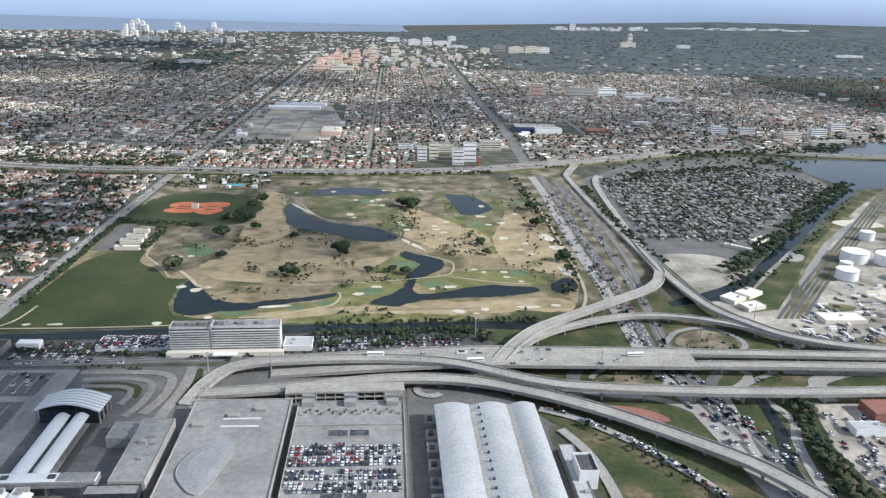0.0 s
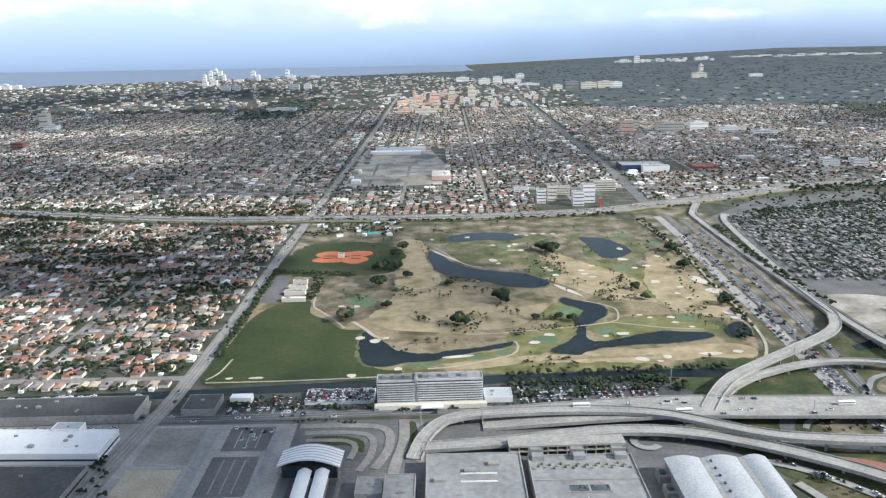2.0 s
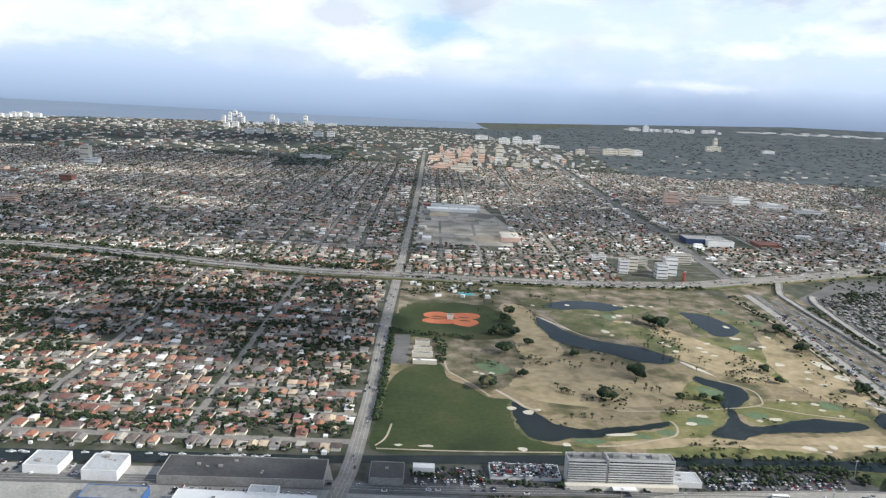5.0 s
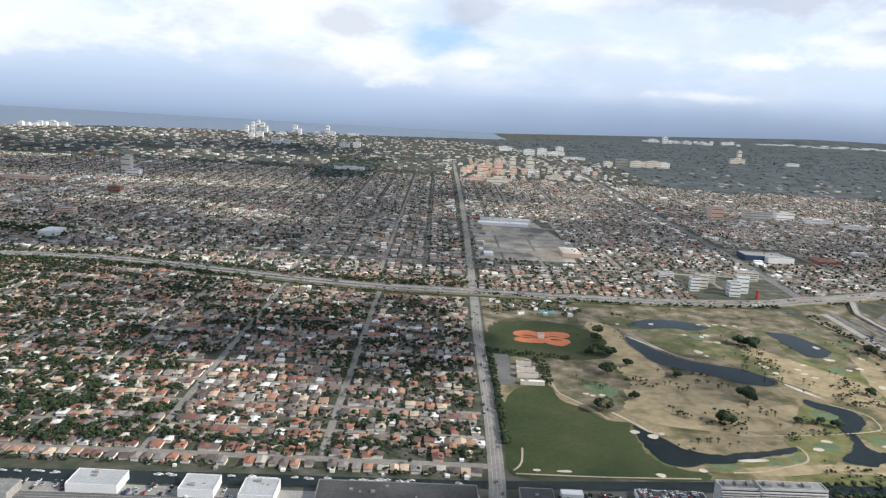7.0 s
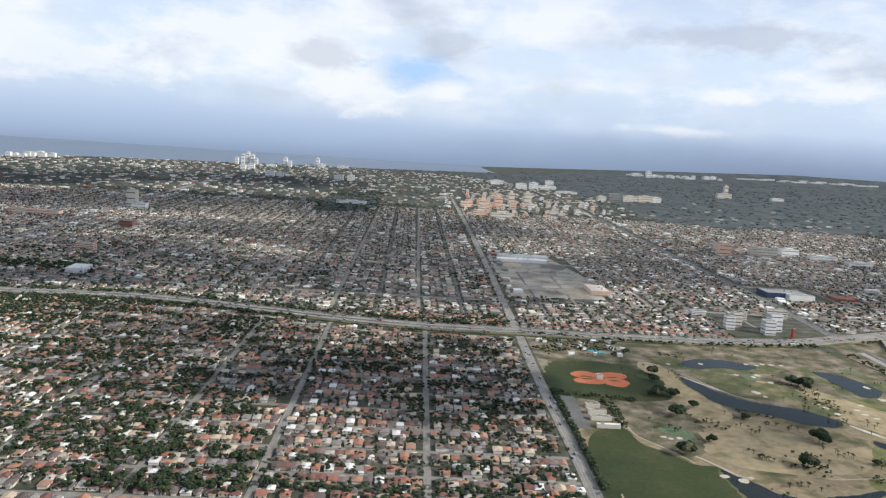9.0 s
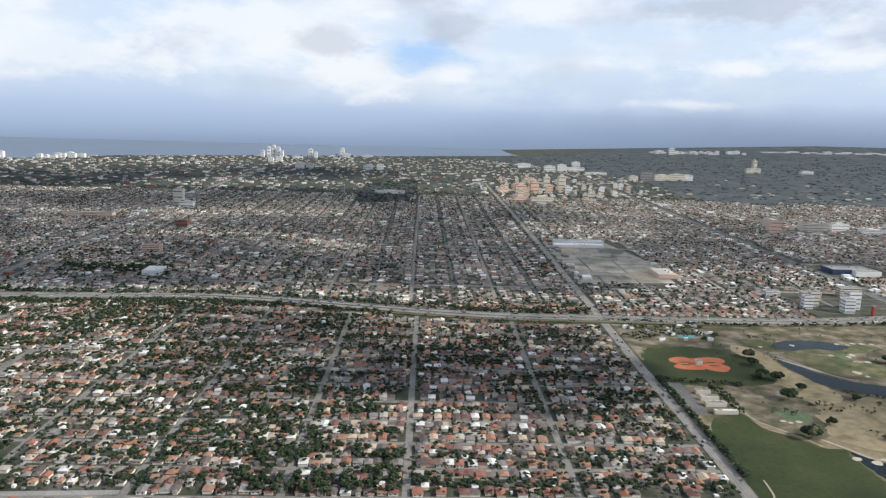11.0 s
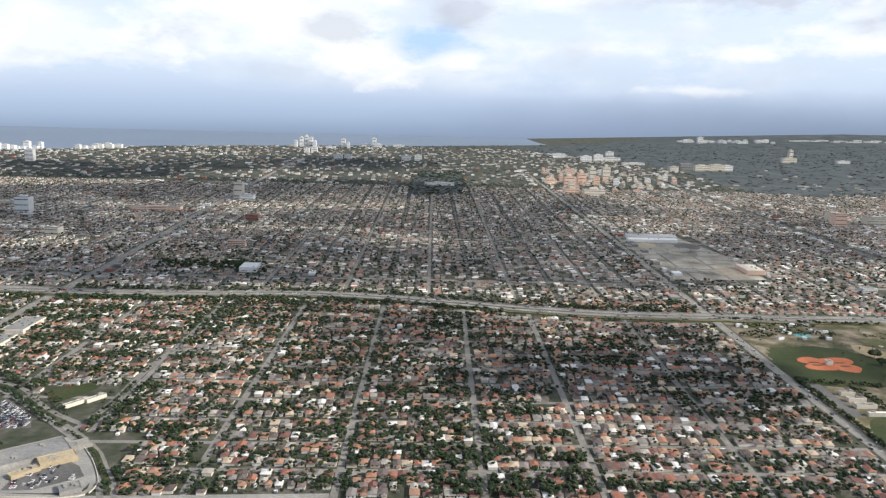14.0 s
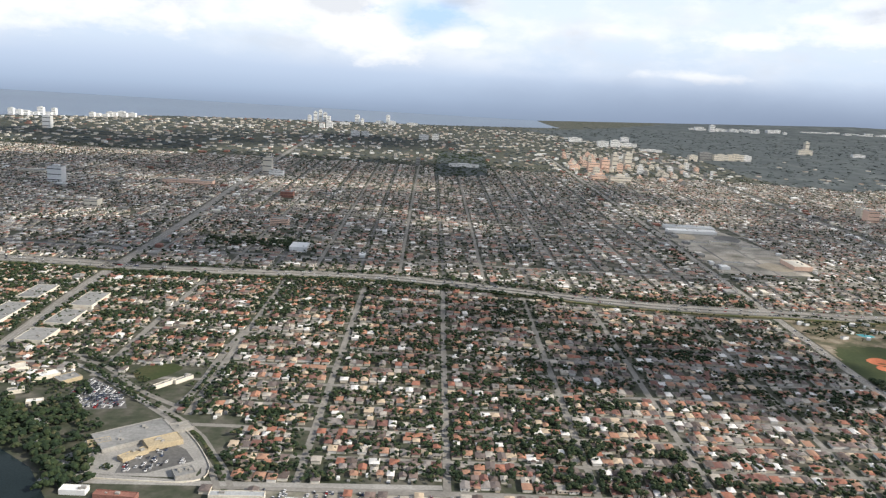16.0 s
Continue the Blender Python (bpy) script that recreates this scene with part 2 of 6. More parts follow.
RED = material("red_paint", [(0.3, (0.50, 0.06, 0.05)), (0.7, (0.58, 0.10, 0.07))], 0.1)
DUSTY = material("dusty_ground", [(0.30, (0.10, 0.11, 0.06)), (0.40, (0.22, 0.205, 0.17)), (0.54, (0.34, 0.315, 0.27)), (0.68, (0.45, 0.41, 0.345))], 0.03, fine=0.3)
DECK = material("worn_deck", [(0.3, (0.26, 0.25, 0.225)), (0.7, (0.37, 0.355, 0.32))], 0.08, fine=0.6)
ROUGH = material("rough_ground", [(0.30, (0.05, 0.06, 0.028)), (0.44, (0.095, 0.09, 0.05)), (0.56, (0.18, 0.15, 0.105)), (0.70, (0.30, 0.26, 0.20))], 0.06, fine=0.35, bump=0.5)
BANKG = material("grassy_bank", [(0.32, (0.026, 0.040, 0.015)), (0.46, (0.046, 0.062, 0.021)), (0.58, (0.082, 0.080, 0.036)), (0.74, (0.19, 0.15, 0.10))], 0.05, fine=0.4, bump=0.5)
OLIVE = material("olive_rough", [(0.30, (0.075, 0.085, 0.03)), (0.45, (0.135, 0.14, 0.05)), (0.60, (0.19, 0.18, 0.075)), (0.74, (0.26, 0.225, 0.12))], 0.06, fine=0.3, bump=0.4)
TAN = material("sandy_path", [(0.3, (0.34, 0.29, 0.21)), (0.7, (0.44, 0.38, 0.29))], 0.1)
STREET = material("bleached_asphalt", [(0.3, (0.18, 0.172, 0.155)), (0.7, (0.28, 0.266, 0.24))], 0.06, fine=0.5)
MARK = material("road_paint", [(0.3, (0.40, 0.40, 0.38)), (0.7, (0.52, 0.52, 0.50))], 0.3)


# ---- builders ----
rng = np.random.default_rng(7)


def mesh_object(name, verts, faces, mats, index=None):
    me = bpy.data.meshes.new(name)
    me.from_pydata(verts, [], faces)
    for m in mats:
        me.materials.append(m)
    if index is not None:
        me.polygons.foreach_set("material_index", np.asarray(index, np.int32))
    me.update()
    return new(name, me)


def part(name, bm, mat, parent, label=""):
    me = bpy.data.meshes.new(name)
    bm.to_mesh(me)
    bm.free()
    me.materials.append(mat)
    ob = new(name, me)
    ob.parent = parent
    return tagged(ob, label)


def thing(name, x, y, z, rz=0, **tags):
    ob = new(name)
    ob.matrix_basis = pose(x, y, z, 0, 0, rz)
    return tagged(ob, **tags)


def add_box(bm, x0, y0, z0, x1, y1, z1, bevel=0.0):
    v = [bm.verts.new(p) for p in ((x0, y0, z0), (x1, y0, z0), (x1, y1, z0), (x0, y1, z0), (x0, y0, z1), (x1, y0, z1), (x1, y1, z1), (x0, y1, z1))]
    fs = [bm.faces.new([v[i] for i in f]) for f in ((3, 2, 1, 0), (4, 5, 6, 7), (0, 1, 5, 4), (1, 2, 6, 5), (2, 3, 7, 6), (3, 0, 4, 7))]
    if bevel:
        bmesh.ops.bevel(bm, geom=list({e for f in fs for e in f.edges}), offset=bevel, segments=1, affect="EDGES")
    return bm


def box(x0, y0, z0, x1, y1, z1, bevel=0.0):
    return add_box(bmesh.new(), x0, y0, z0, x1, y1, z1, bevel)


def smooth(pts, closed=False, step=6.0):
    """Catmull-Rom through the points."""
    p = [np.array(q, float) for q in pts]
    n, res = len(p), []
    for i in range(n if closed else n - 1):
        a, b, c, d = (p[(i + k) % n] if closed else p[min(max(i + k, 0), n - 1)] for k in (-1, 0, 1, 2))
        m = max(2, int(np.linalg.norm(c - b) / step))
        for k in range(m):
            t = k / m
            res.append(0.5 * (2 * b + (c - a) * t + (2 * a - 5 * b + 4 * c - d) * t * t + (3 * b - a - 3 * c + d) * t ** 3))
    if not closed:
        res.append(p[-1])
    return np.array(res)


def sides(line, half):
    d = np.gradient(line[:, :2], axis=0)
    d /= np.linalg.norm(d, axis=1)[:, None] + 1e-9
    return np.stack([-d[:, 1], d[:, 0]], 1) * half


LIFT = [0.0]


def patch(name, pts, z, mat, label="", category="", kind="structure", wobble=0.0, raw=False):
    LIFT[0] = (LIFT[0] + 0.0011) % 0.035  # no two patches lie in one plane
    z = z + LIFT[0]
    line = np.array(pts, float) if raw else smooth(pts, True, 4.0)
    if wobble:
        line = line + rng.normal(0, wobble, line.shape)
    bm = bmesh.new()
    f = bm.faces.new([bm.verts.new((x, y, z)) for x, y in line[:, :2]])
    if f.calc_area() and f.normal.z < 0:
        f.normal_flip()
    bm.normal_update()
    if bm.faces[:][0].normal.z < 0:
        bmesh.ops.reverse_faces(bm, faces=bm.faces[:])
    bmesh.ops.triangulate(bm, faces=bm.faces[:])
    me = bpy.data.meshes.new(name)
    bm.to_mesh(me)
    bm.free()
    me.materials.append(mat)
    return tagged(new(name, me), label, category, "", kind)


def ribbon_bm(line, off0, off1, z0, z1):
    """A slab along the line between two sideways offsets and two heights (arrays or numbers)."""
    n = sides(line, 1.0)
    zz = line[:, 2] if line.shape[1] > 2 else np.zeros(len(line))
    bm = bmesh.new()
    rows = []
    for i in range(len(line)):
        x, y = line[i, :2]
        q = [(x + n[i, 0] * o, y + n[i, 1] * o, zz[i] + z) for o, z in ((off0, z1), (off1, z1), (off1, z0), (off0, z0))]
        rows.append([bm.verts.new(v) for v in q])
    for a, b in zip(rows, rows[1:]):
        for k in range(4):
            j = (k + 1) % 4
            bm.faces.new((a[k], b[k], b[j], a[j]))
    bm.faces.new(rows[0])
    bm.faces.new(rows[-1][::-1])
    bmesh.ops.recalc_face_normals(bm, faces=bm.faces[:])
    return bm


def oval(x, y, a, b, seed, turn=0.0):
    r = random.Random(seed)
    pts = []
    for k in range(9):
        t = k / 9 * 2 * math.pi
        q = r.uniform(0.75, 1.15)
        u, v = a * q * math.cos(t), b * q * math.sin(t)
        pts.append((x + u * math.cos(turn) - v * math.sin(turn), y + u * math.sin(turn) + v * math.cos(turn)))
    return pts


ROADS = []


def road(name, pts, width, z=0.10, mat=None, label="grey asphalt street between low houses", lanes=0, step=12.0):
    line = smooth(pts, False, step)
    ROADS.append((line[:, :2], width / 2))
    top = tagged(new(name), label, "road", "", "structure")
    part("carriageway", ribbon_bm(line, -width / 2, width / 2, z - 0.3, z), mat or STREET, top)
    for k in range(1, lanes):
        o = -width / 2 + k * width / lanes
        part("lane_line", ribbon_bm(line, o - 0.09, o + 0.09, z, z + 0.03), MARK, top)
    return top


def flyover(pts, width, heights, label, piers=True):
    """A raised concrete road: deck, two parapets and piers."""
    h = [(*p, z) for p, z in zip(pts, heights)]
    line = smooth(h, False, 6.0)
    ROADS.append((line[:, :2], width / 2))
    top = tagged(new("flyover"), label, "flyover", "raised roads of the interchange", "structure")
    part("deck", ribbon_bm(line, -width / 2, width / 2, -1.1, 0), CONCRETE, top)
    part("carriageway", ribbon_bm(line, -width / 2 + 0.6, width / 2 - 0.6, -0.05, 0.06), DECK, top, "pale worn concrete surface")
    for s in (-1, 1):
        part("parapet", ribbon_bm(line, s * width / 2 - 0.2, s * width / 2 + 0.2, -1.2, 0.8), CONCRETE, top)
    part("lane_line", ribbon_bm(line, -0.12, 0.12, 0.06, 0.09), MARK, top)
    if piers:
        n = sides(line, 1.0)
        for i in range(3, len(line) - 2, 4):
            x, y, z = line[i]
            if z > 2.2:
                bm = bmesh.new()
                bmesh.ops.create_cone(bm, segments=10, radius1=0.8, radius2=0.8, depth=z - 1.0, cap_ends=True)
                bmesh.ops.translate(bm, verts=bm.verts[:], vec=(x, y, (z - 1.0) / 2))
                part("pier", bm, CONCRETE, top)
    return top


def near_road(x, y, gap):
    """Whether points lie within gap of a road's edge."""
    hit = np.zeros(len(x), bool)
    for line, half in ROADS:
        lo, hi = line.min(0) - half - gap, line.max(0) + half + gap
        idx = np.nonzero((x > lo[0]) & (x < hi[0]) & (y > lo[1]) & (y < hi[1]) & ~hit)[0]
        if not len(idx):
            continue
        px, py = x[idx], y[idx]
        got = np.zeros(len(idx), bool)
        for a, b in zip(line, line[1:]):
            d = b - a
            t = np.clip(((px - a[0]) * d[0] + (py - a[1]) * d[1]) / (d @ d + 1e-9), 0, 1)
            got |= np.hypot(px - a[0] - t * d[0], py - a[1] - t * d[1]) < half + gap
        hit[idx] = got
    return hit


def inside(x, y, poly):
    poly = np.array(poly, float)
    res = np.zeros(len(x), bool)
    for (ax, ay), (bx, by) in zip(poly, np.roll(poly, -1, 0)):
        cross = (ay > y) != (by > y)
        res ^= cross & (x < (bx - ax) * (y - ay) / (by - ay + 1e-12) + ax)
    return res


# ---- ground, water ----
def far_rise(x, y):
    """The land swells gently toward the far woods, so that it meets the sky inside the view."""
    return np.clip((y - 4500) / 1000, 0, 1) ** 1.5 * 84 * np.clip((x - 100) / 2300, 0, 1)


gx = np.concatenate([np.linspace(-9000, -2600, 9), np.linspace(-2400, 5200, 77), np.linspace(5600, 9000, 5)])
gy = np.concatenate([np.linspace(-6000, -200, 8), np.linspace(0, 4200, 22), np.linspace(4500, 5560, 30), np.linspace(5800, 9000, 5)])
GX, GY = np.meshgrid(gx, gy)
GZ = far_rise(GX, GY)
W = len(gx)
gf = [(r * W + c, r * W + c + 1, (r + 1) * W + c + 1, (r + 1) * W + c) for r in range(len(gy) - 1) for c in range(W - 1)]
tagged(mesh_object("ground", np.stack([GX.ravel(), GY.ravel(), GZ.ravel()], 1).tolist(), gf, [CITY]),
       "flat suburban ground of grass, yards and pavement", "ground", "", "structure")
COAST = [(-9000, 2200), (-3200, 2900), (-2500, 3370), (-2270, 3540), (-2000, 3870), (-1600, 4060), (-1250, 4200), (-900, 4330), (-550, 4420), (-200, 4600), (150, 4800), (420, 5050), (560, 5250), (900, 5500), (1200, 9000), (-9000, 9000)]
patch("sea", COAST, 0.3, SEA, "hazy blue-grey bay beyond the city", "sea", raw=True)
edge = [(x, 2290 + 130 * noise.noise(Vector((x * 0.006, 1, 4))) + 60 * noise.noise(Vector((x * 0.025, 2, 4)))) for x in range(430, 3000, 45)]
WOOD = edge + [(5000, 2300), (5000, 4490), (1000, 4490), (-150, 4490), (60, 3900), (330, 3500), (420, 2900), (380, 2520)]
patch("woodland_floor", WOOD, 0.2, HAZED_WOODS, "haze-tinted blue-grey wooded suburb floor far off", "woodland", raw=True)
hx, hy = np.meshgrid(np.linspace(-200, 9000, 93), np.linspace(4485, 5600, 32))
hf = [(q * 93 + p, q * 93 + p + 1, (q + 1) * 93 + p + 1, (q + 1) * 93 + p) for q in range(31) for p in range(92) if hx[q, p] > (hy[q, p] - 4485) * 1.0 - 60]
tagged(mesh_object("far_woodland", np.stack([hx.ravel(), hy.ravel(), far_rise(hx, hy).ravel() + 0.8], 1).tolist(), hf, [HAZED_WOODS]), "haze-tinted wooded land toward the horizon", "woodland", "", "structure")
patch("woodland_floor", [(-634, 2834), (-472, 2700), (-500, 2150), (-650, 2086)], 0.2, HAZED_WOODS, "haze-tinted park floor far off", "woodland", raw=True)

GOLF = [(-239, 462), (-238, 580), (-236, 900), (-130, 893), (0, 896), (110, 905), (150, 880), (156, 700), (150, 540), (140, 500), (90, 470), (-26, 466), (-117, 463)]
patch("golf_course", GOLF, 0.06, TURF, "sunlit dry golf course turf by a canal", "golf course", raw=True)
FIELD = [(-239, 458), (-237, 519), (-233, 575), (-219, 606), (-194, 615), (-188, 585), (-172, 569), (-158, 549), (-141, 546), (-138, 527), (-137, 503), (-131, 481), (-122, 474), (-110, 472), (-112, 462), (-144, 459), (-202, 457)]
patch("sports_field", FIELD, 0.14, GREEN, "dark green mown grass field", "field")
patch("sports_field", [(-232, 690), (-236, 760), (-215, 800), (-150, 800), (-120, 760), (-125, 700), (-160, 685)], 0.12, GREEN, "dark worn grass round the ball diamonds", "field", wobble=1.6)
LAKES = [
    [(-141, 542), (-133, 532), (-124, 522), (-117, 509), (-110, 503), (-89, 500), (-72, 506), (-56, 509), (-42, 515), (-31, 518), (-33, 511), (-45, 505), (-59, 501), (-74, 494), (-90, 487), (-106, 485), (-117, 480), (-129, 479), (-136, 485), (-140, 498), (-142, 517)],
    [(20, 541), (26, 542), (24, 526), (27, 517), (42, 519), (67, 530), (81, 534), (96, 532), (112, 531), (117, 524), (107, 517), (87, 511), (62, 509), (46, 507), (24, 501), (14, 494), (5, 494), (-4, 497), (-6, 503), (2, 510), (10, 518), (16, 530)],
    [(-93, 766), (-83, 752), (-77, 734), (-68, 716), (-55, 703), (-40, 694), (-22, 688), (-6, 681), (7, 667), (14, 652), (4, 641), (-16, 642), (-29, 649), (-42, 660), (-61, 670), (-78, 680), (-87, 695), (-92, 716), (-96, 745)],
    [(20, 613), (35, 602), (45, 598), (50, 589), (49, 574), (39, 558), (26, 545), (20, 541), (20, 556), (29, 575), (27, 586), (16, 600)],
    [(68, 808), (88, 806), (103, 786), (111, 757), (103, 737), (85, 726), (76, 734), (73, 752), (70, 782)],
    [(-78, 813), (-54, 834), (-13, 834), (8, 814), (-13, 800), (-36, 804), (-64, 797)],
    [(131, 540), (143, 550), (148, 542), (147, 530), (134, 519), (126, 522)],
]
for q in LAKES:
    patch("pond_bank", [((x - np.mean([p[0] for p in q])) * 1.05 + np.mean([p[0] for p in q]), (y - np.mean([p[1] for p in q])) * 1.05 + np.mean([p[1] for p in q])) for x, y in q], 0.17, SCRUB, "worn grassy bank round a pond", "bank", wobble=0.9)
    patch("pond", q, 0.22, WATER, "dark still pond between fairways", "pond", wobble=0.6)
CANAL_S = [(-700, 425), (-420, 440), (-262, 446), (-117, 459), (-26, 463), (67, 467), (110, 466)]
CANAL_N = [(110, 452), (63, 455), (-28, 451), (-170, 443), (-264, 436), (-364, 428), (-700, 410)]
patch("canal", CANAL_S + CANAL_N, 0.24, WATER, "dark canal between houses and warehouses", "canal", raw=True)
patch("canal", [(206, 372), (200, 330), (189, 300), (188, 270), (192, 270), (195, 300), (206, 328), (212, 372)], 0.24, WATER, "narrow dark drainage canal", "canal", raw=True)
LAGOON = [(545, 1015), (541, 937), (551, 845), (606, 863), (708, 1000), (1200, 980), (1200, 1040), (720, 1030)]
patch("lagoon", LAGOON, 0.24, WATER, "wide dark lagoon beside the expressway", "lagoon", raw=True)
LAGOON2 = [(637, 1133), (745, 1176), (900, 1190), (1400, 1190), (1400, 1060), (741, 1062), (633, 1066)]
patch("lagoon", LAGOON2, 0.24, WATER, "dark lagoon with apartment blocks on its bank", "lagoon", raw=True)
patch("river", [(-1100, 560), (-1010, 530), (-960, 500), (-922, 472), (-895, 436), (-860, 415), (-700, 410), (-700, 425), (-840, 395), (-930, 410), (-1000, 440), (-1150, 500)], 0.24, WATER, "dark blue river bend with wooded banks", "river", raw=True)

# ---- roads ----
X836 = [(-2600, 1020), (-1222, 988), (-1072, 977), (-928, 978), (-784, 990), (-680, 982), (-564, 955), (-461, 930), (-359, 914), (-243, 911), (-133, 907), (0, 911),
        (115, 928), (182, 955), (264, 988), (325, 1015), (421, 1058), (513, 1078), (721, 1044), (1500, 1030)]
line836 = smooth(X836, False, 10.0)
ROADS.append((line836, 20))
ex = tagged(new("expressway"), "raised grey multi-lane expressway across the city", "expressway", "", "structure")
part("embankment", ribbon_bm(line836, -17, 17, -0.2, 1.6), SCRUB, ex, "grassy bank")
for s in (-1, 1):
    a, b = sorted((s * 1.2, s * 12.5))
    part("carriageway", ribbon_bm(line836, a, b, 1.5, 2.2), STREET, ex, "grey concrete carriageway")
    part("barrier", ribbon_bm(line836, s * 12.6 - 0.2, s * 12.6 + 0.2, 1.5, 3.0), CONCRETE, ex)
part("barrier", ribbon_bm(line836, -0.3, 0.3, 1.5, 3.1), CONCRETE, ex)

road("avenue", [(-262, 240), (-258, 346), (-252, 411), (-249, 440), (-246, 563), (-246, 731), (-243, 914), (-240, 1148), (-236, 1476), (-233, 2057), (-233, 2800)], 10.5, 0.30, STREET, "pale wide avenue beside the golf course", 4)
road("avenue", [(184, 960), (193, 1227), (193, 1528), (198, 2242), (208, 3221)], 16, 0.30, ASPHALT, "wide grey avenue through the suburb", 4)
road("avenue", [(-1045, 520), (-1053, 673), (-1067, 881), (-1071, 1093), (-1080, 1372), (-1105, 1940), (-1143, 3288)], 15, 0.30, STREET, "wide grey commercial avenue", 4)
for x0 in (-360, -473, -553, -652, -750):
    road("avenue", [(x0, 462), (x0 + 2, 700), (x0 + 5, 945)], 5.4, 0.16)
road("avenue", [(-848, 560), (-848, 760), (-846, 960)], 6.0, 0.16)
road("avenue", [(-945, 660), (-945, 800), (-942, 960)], 6.0, 0.16)
for k in range(12):
    y0 = 460 + 42 * k
    xw = -805 if y0 < 540 else (-860 if y0 < 600 else (-950 if y0 < 660 else -1048))
    road("street", [(xw, y0), ((xw - 250) / 2, y0 + 3), (-253, y0 + 6)], 5.0 if k else 7.0, 0.13)
road("street", [(-1060, 636), (-1008, 651), (-973, 649), (-940, 627), (-905, 595), (-878, 571), (-861, 560)], 6, 0.2, CONCRETE, label="pale road along the river bend")
road("street", [(-985, 668), (-943, 646), (-911, 612), (-885, 590), (-862, 575)], 5, 0.21, label="grey lane behind a planted median")
road("street", [(-862, 564), (-856, 607), (-855, 701), (-851, 760)], 6, 0.18)
for o in (-4.5, 4.5):
    road("street", [(-878 + o, 573), (-854 + o, 551), (-831 + o, 525), (-818 + o, 503), (-804 + o, 481), (-793 + o, 455)], 4.4, 0.23, label="curved two-way road with a planted median")
patch("median", [(-868, 563), (-853, 551), (-830, 525), (-816, 502), (-805, 483), (-803, 486), (-814, 504), (-828, 527), (-851, 552)], 0.22, BANKG, "planted grass median of the curved road", "median", raw=True)
road("street", [(-914, 478), (-903, 468), (-866, 465), (-826, 464), (-813, 469), (-813, 482), (-828, 511), (-846, 535)], 3.6, 0.24, CONCRETE, label="pale drive round the walled compound", step=5)
road("street", [(-910, 458), (-830, 461), (-655, 469)], 6, 0.19, CONCRETE, label="pale road along the canal")
BLOCK_ROWS = []
for k in range(12):
    y0 = 1085 + 113 * k
    road("street", [(-2000, y0 + 8), (-900, y0 + 4), (-200, y0), (800, y0 - 4)], 5 if k % 3 else 10, 0.14)
for i in range(-16, 12):
    x0 = -360 + 114 * i
    if abs(x0 + 243) > 30 and abs(x0 - 192) > 30 and abs(x0 + 1075) > 30:
        road("street", [(x0 - 3, 1000 if x0 < 150 else 1110), (x0, 1500), (x0 + 6, 2330)], 5.0, 0.12)
    for k in range(-1, 11):
        along = rng.random() < (0.92 if -1100 < x0 < -240 else 0.25)  # the block's lanes run along y, or along x
        BLOCK_ROWS.append((x0, 1085 + 113 * k, along))
lane_v, lane_f = [], []
for x0, y0, along in BLOCK_ROWS:
    for u in ((57,) if along else (38, 76)):
        a, b2, c, d = (x0 + u - 2, y0, x0 + u + 2, y0 + 113) if along else (x0, y0 + u - 2, x0 + 114, y0 + u + 2)
        q = len(lane_v)
        lane_v += [(a, b2, 0.11), (c, b2, 0.11), (c, d, 0.11), (a, d, 0.11)]
        lane_f.append((q, q + 1, q + 2, q + 3))
tagged(mesh_object("side_lanes", lane_v, lane_f, [ASPHALT]), "narrow grey lanes between rows of houses", "lanes", "", "structure")

# corridor beside the golf course
for pts, w in (([(178, 900), (177, 816), (170, 675), (166, 541), (162, 456), (161, 407), (168, 353), (174, 290), (182, 200)], 9),
               ([(190, 905), (187, 816), (181, 675), (176, 541), (170, 456), (168, 407), (176, 353), (183, 290), (192, 200)], 8),
               ([(202, 880), (201, 817), (196, 640), (187, 500), (178, 420), (183, 353), (190, 300), (200, 200)], 8),
               ([(211, 840), (209, 700), (204, 600), (195, 530)], 5)):
    road("avenue", pts, w, 0.22, CONCRETE if w > 8 else ASPHALT, "straight roadway beside the golf course", 3)
road("avenue", [(-1100, 380), (-600, 400), (-300, 410), (-213, 410), (-90, 415), (60, 414)], 11, 0.24, ASPHALT, "grey frontage road by the warehouses", 4)
road("street", [(245, 357), (250, 380), (300, 396), (420, 400), (800, 410)], 10, 0.2, CONCRETE, "pale road through the freight yards")
road("street", [(303, 480), (316, 505), (323, 534), (346, 565), (392, 625), (439, 679), (485, 722), (620, 850), (800, 1000)], 5, 0.2, PALE, "pale road past the storage tanks", step=6)
road("street", [(724, 950), (669, 928), (619, 877), (600, 820), (584, 783), (545, 750), (518, 762), (506, 738), (555, 714), (640, 720)], 5, 0.2, PALE, "pale winding road by the lagoon", step=6)
flyover([(-60, 402), (40, 404), (100, 402), (184, 399)], 25, [1, 5.5, 6, 6], "broad raised concrete deck over the junction")
flyover([(184, 407), (240, 404), (308, 401), (460, 400), (760, 404)], 7.5, [5.9, 5.9, 5.6, 4, 1], "narrow raised carriageway of the expressway")
flyover([(184, 391), (240, 389), (308, 387), (460, 388), (760, 392)], 7.5, [5.9, 5.9, 5.6, 4, 1], "narrow raised carriageway of the expressway")
flyover([(-98, 360), (-90, 385), (-71, 399), (-10, 402), (41, 394), (85, 371), (115, 363), (190, 357), (276, 357), (420, 366), (640, 380)], 8, [1, 3, 5, 6, 7, 7.5, 7.5, 7, 6.5, 5, 3], "curving raised concrete ramp")
flyover([(-94, 370), (-51, 371), (9, 379), (49, 376), (84, 362), (118, 341), (155, 309), (174, 289), (190, 262), (200, 230)], 9, [2, 4, 5, 5, 5, 5, 5.5, 6, 6, 6], "long raised concrete ramp beside a grassy bank")
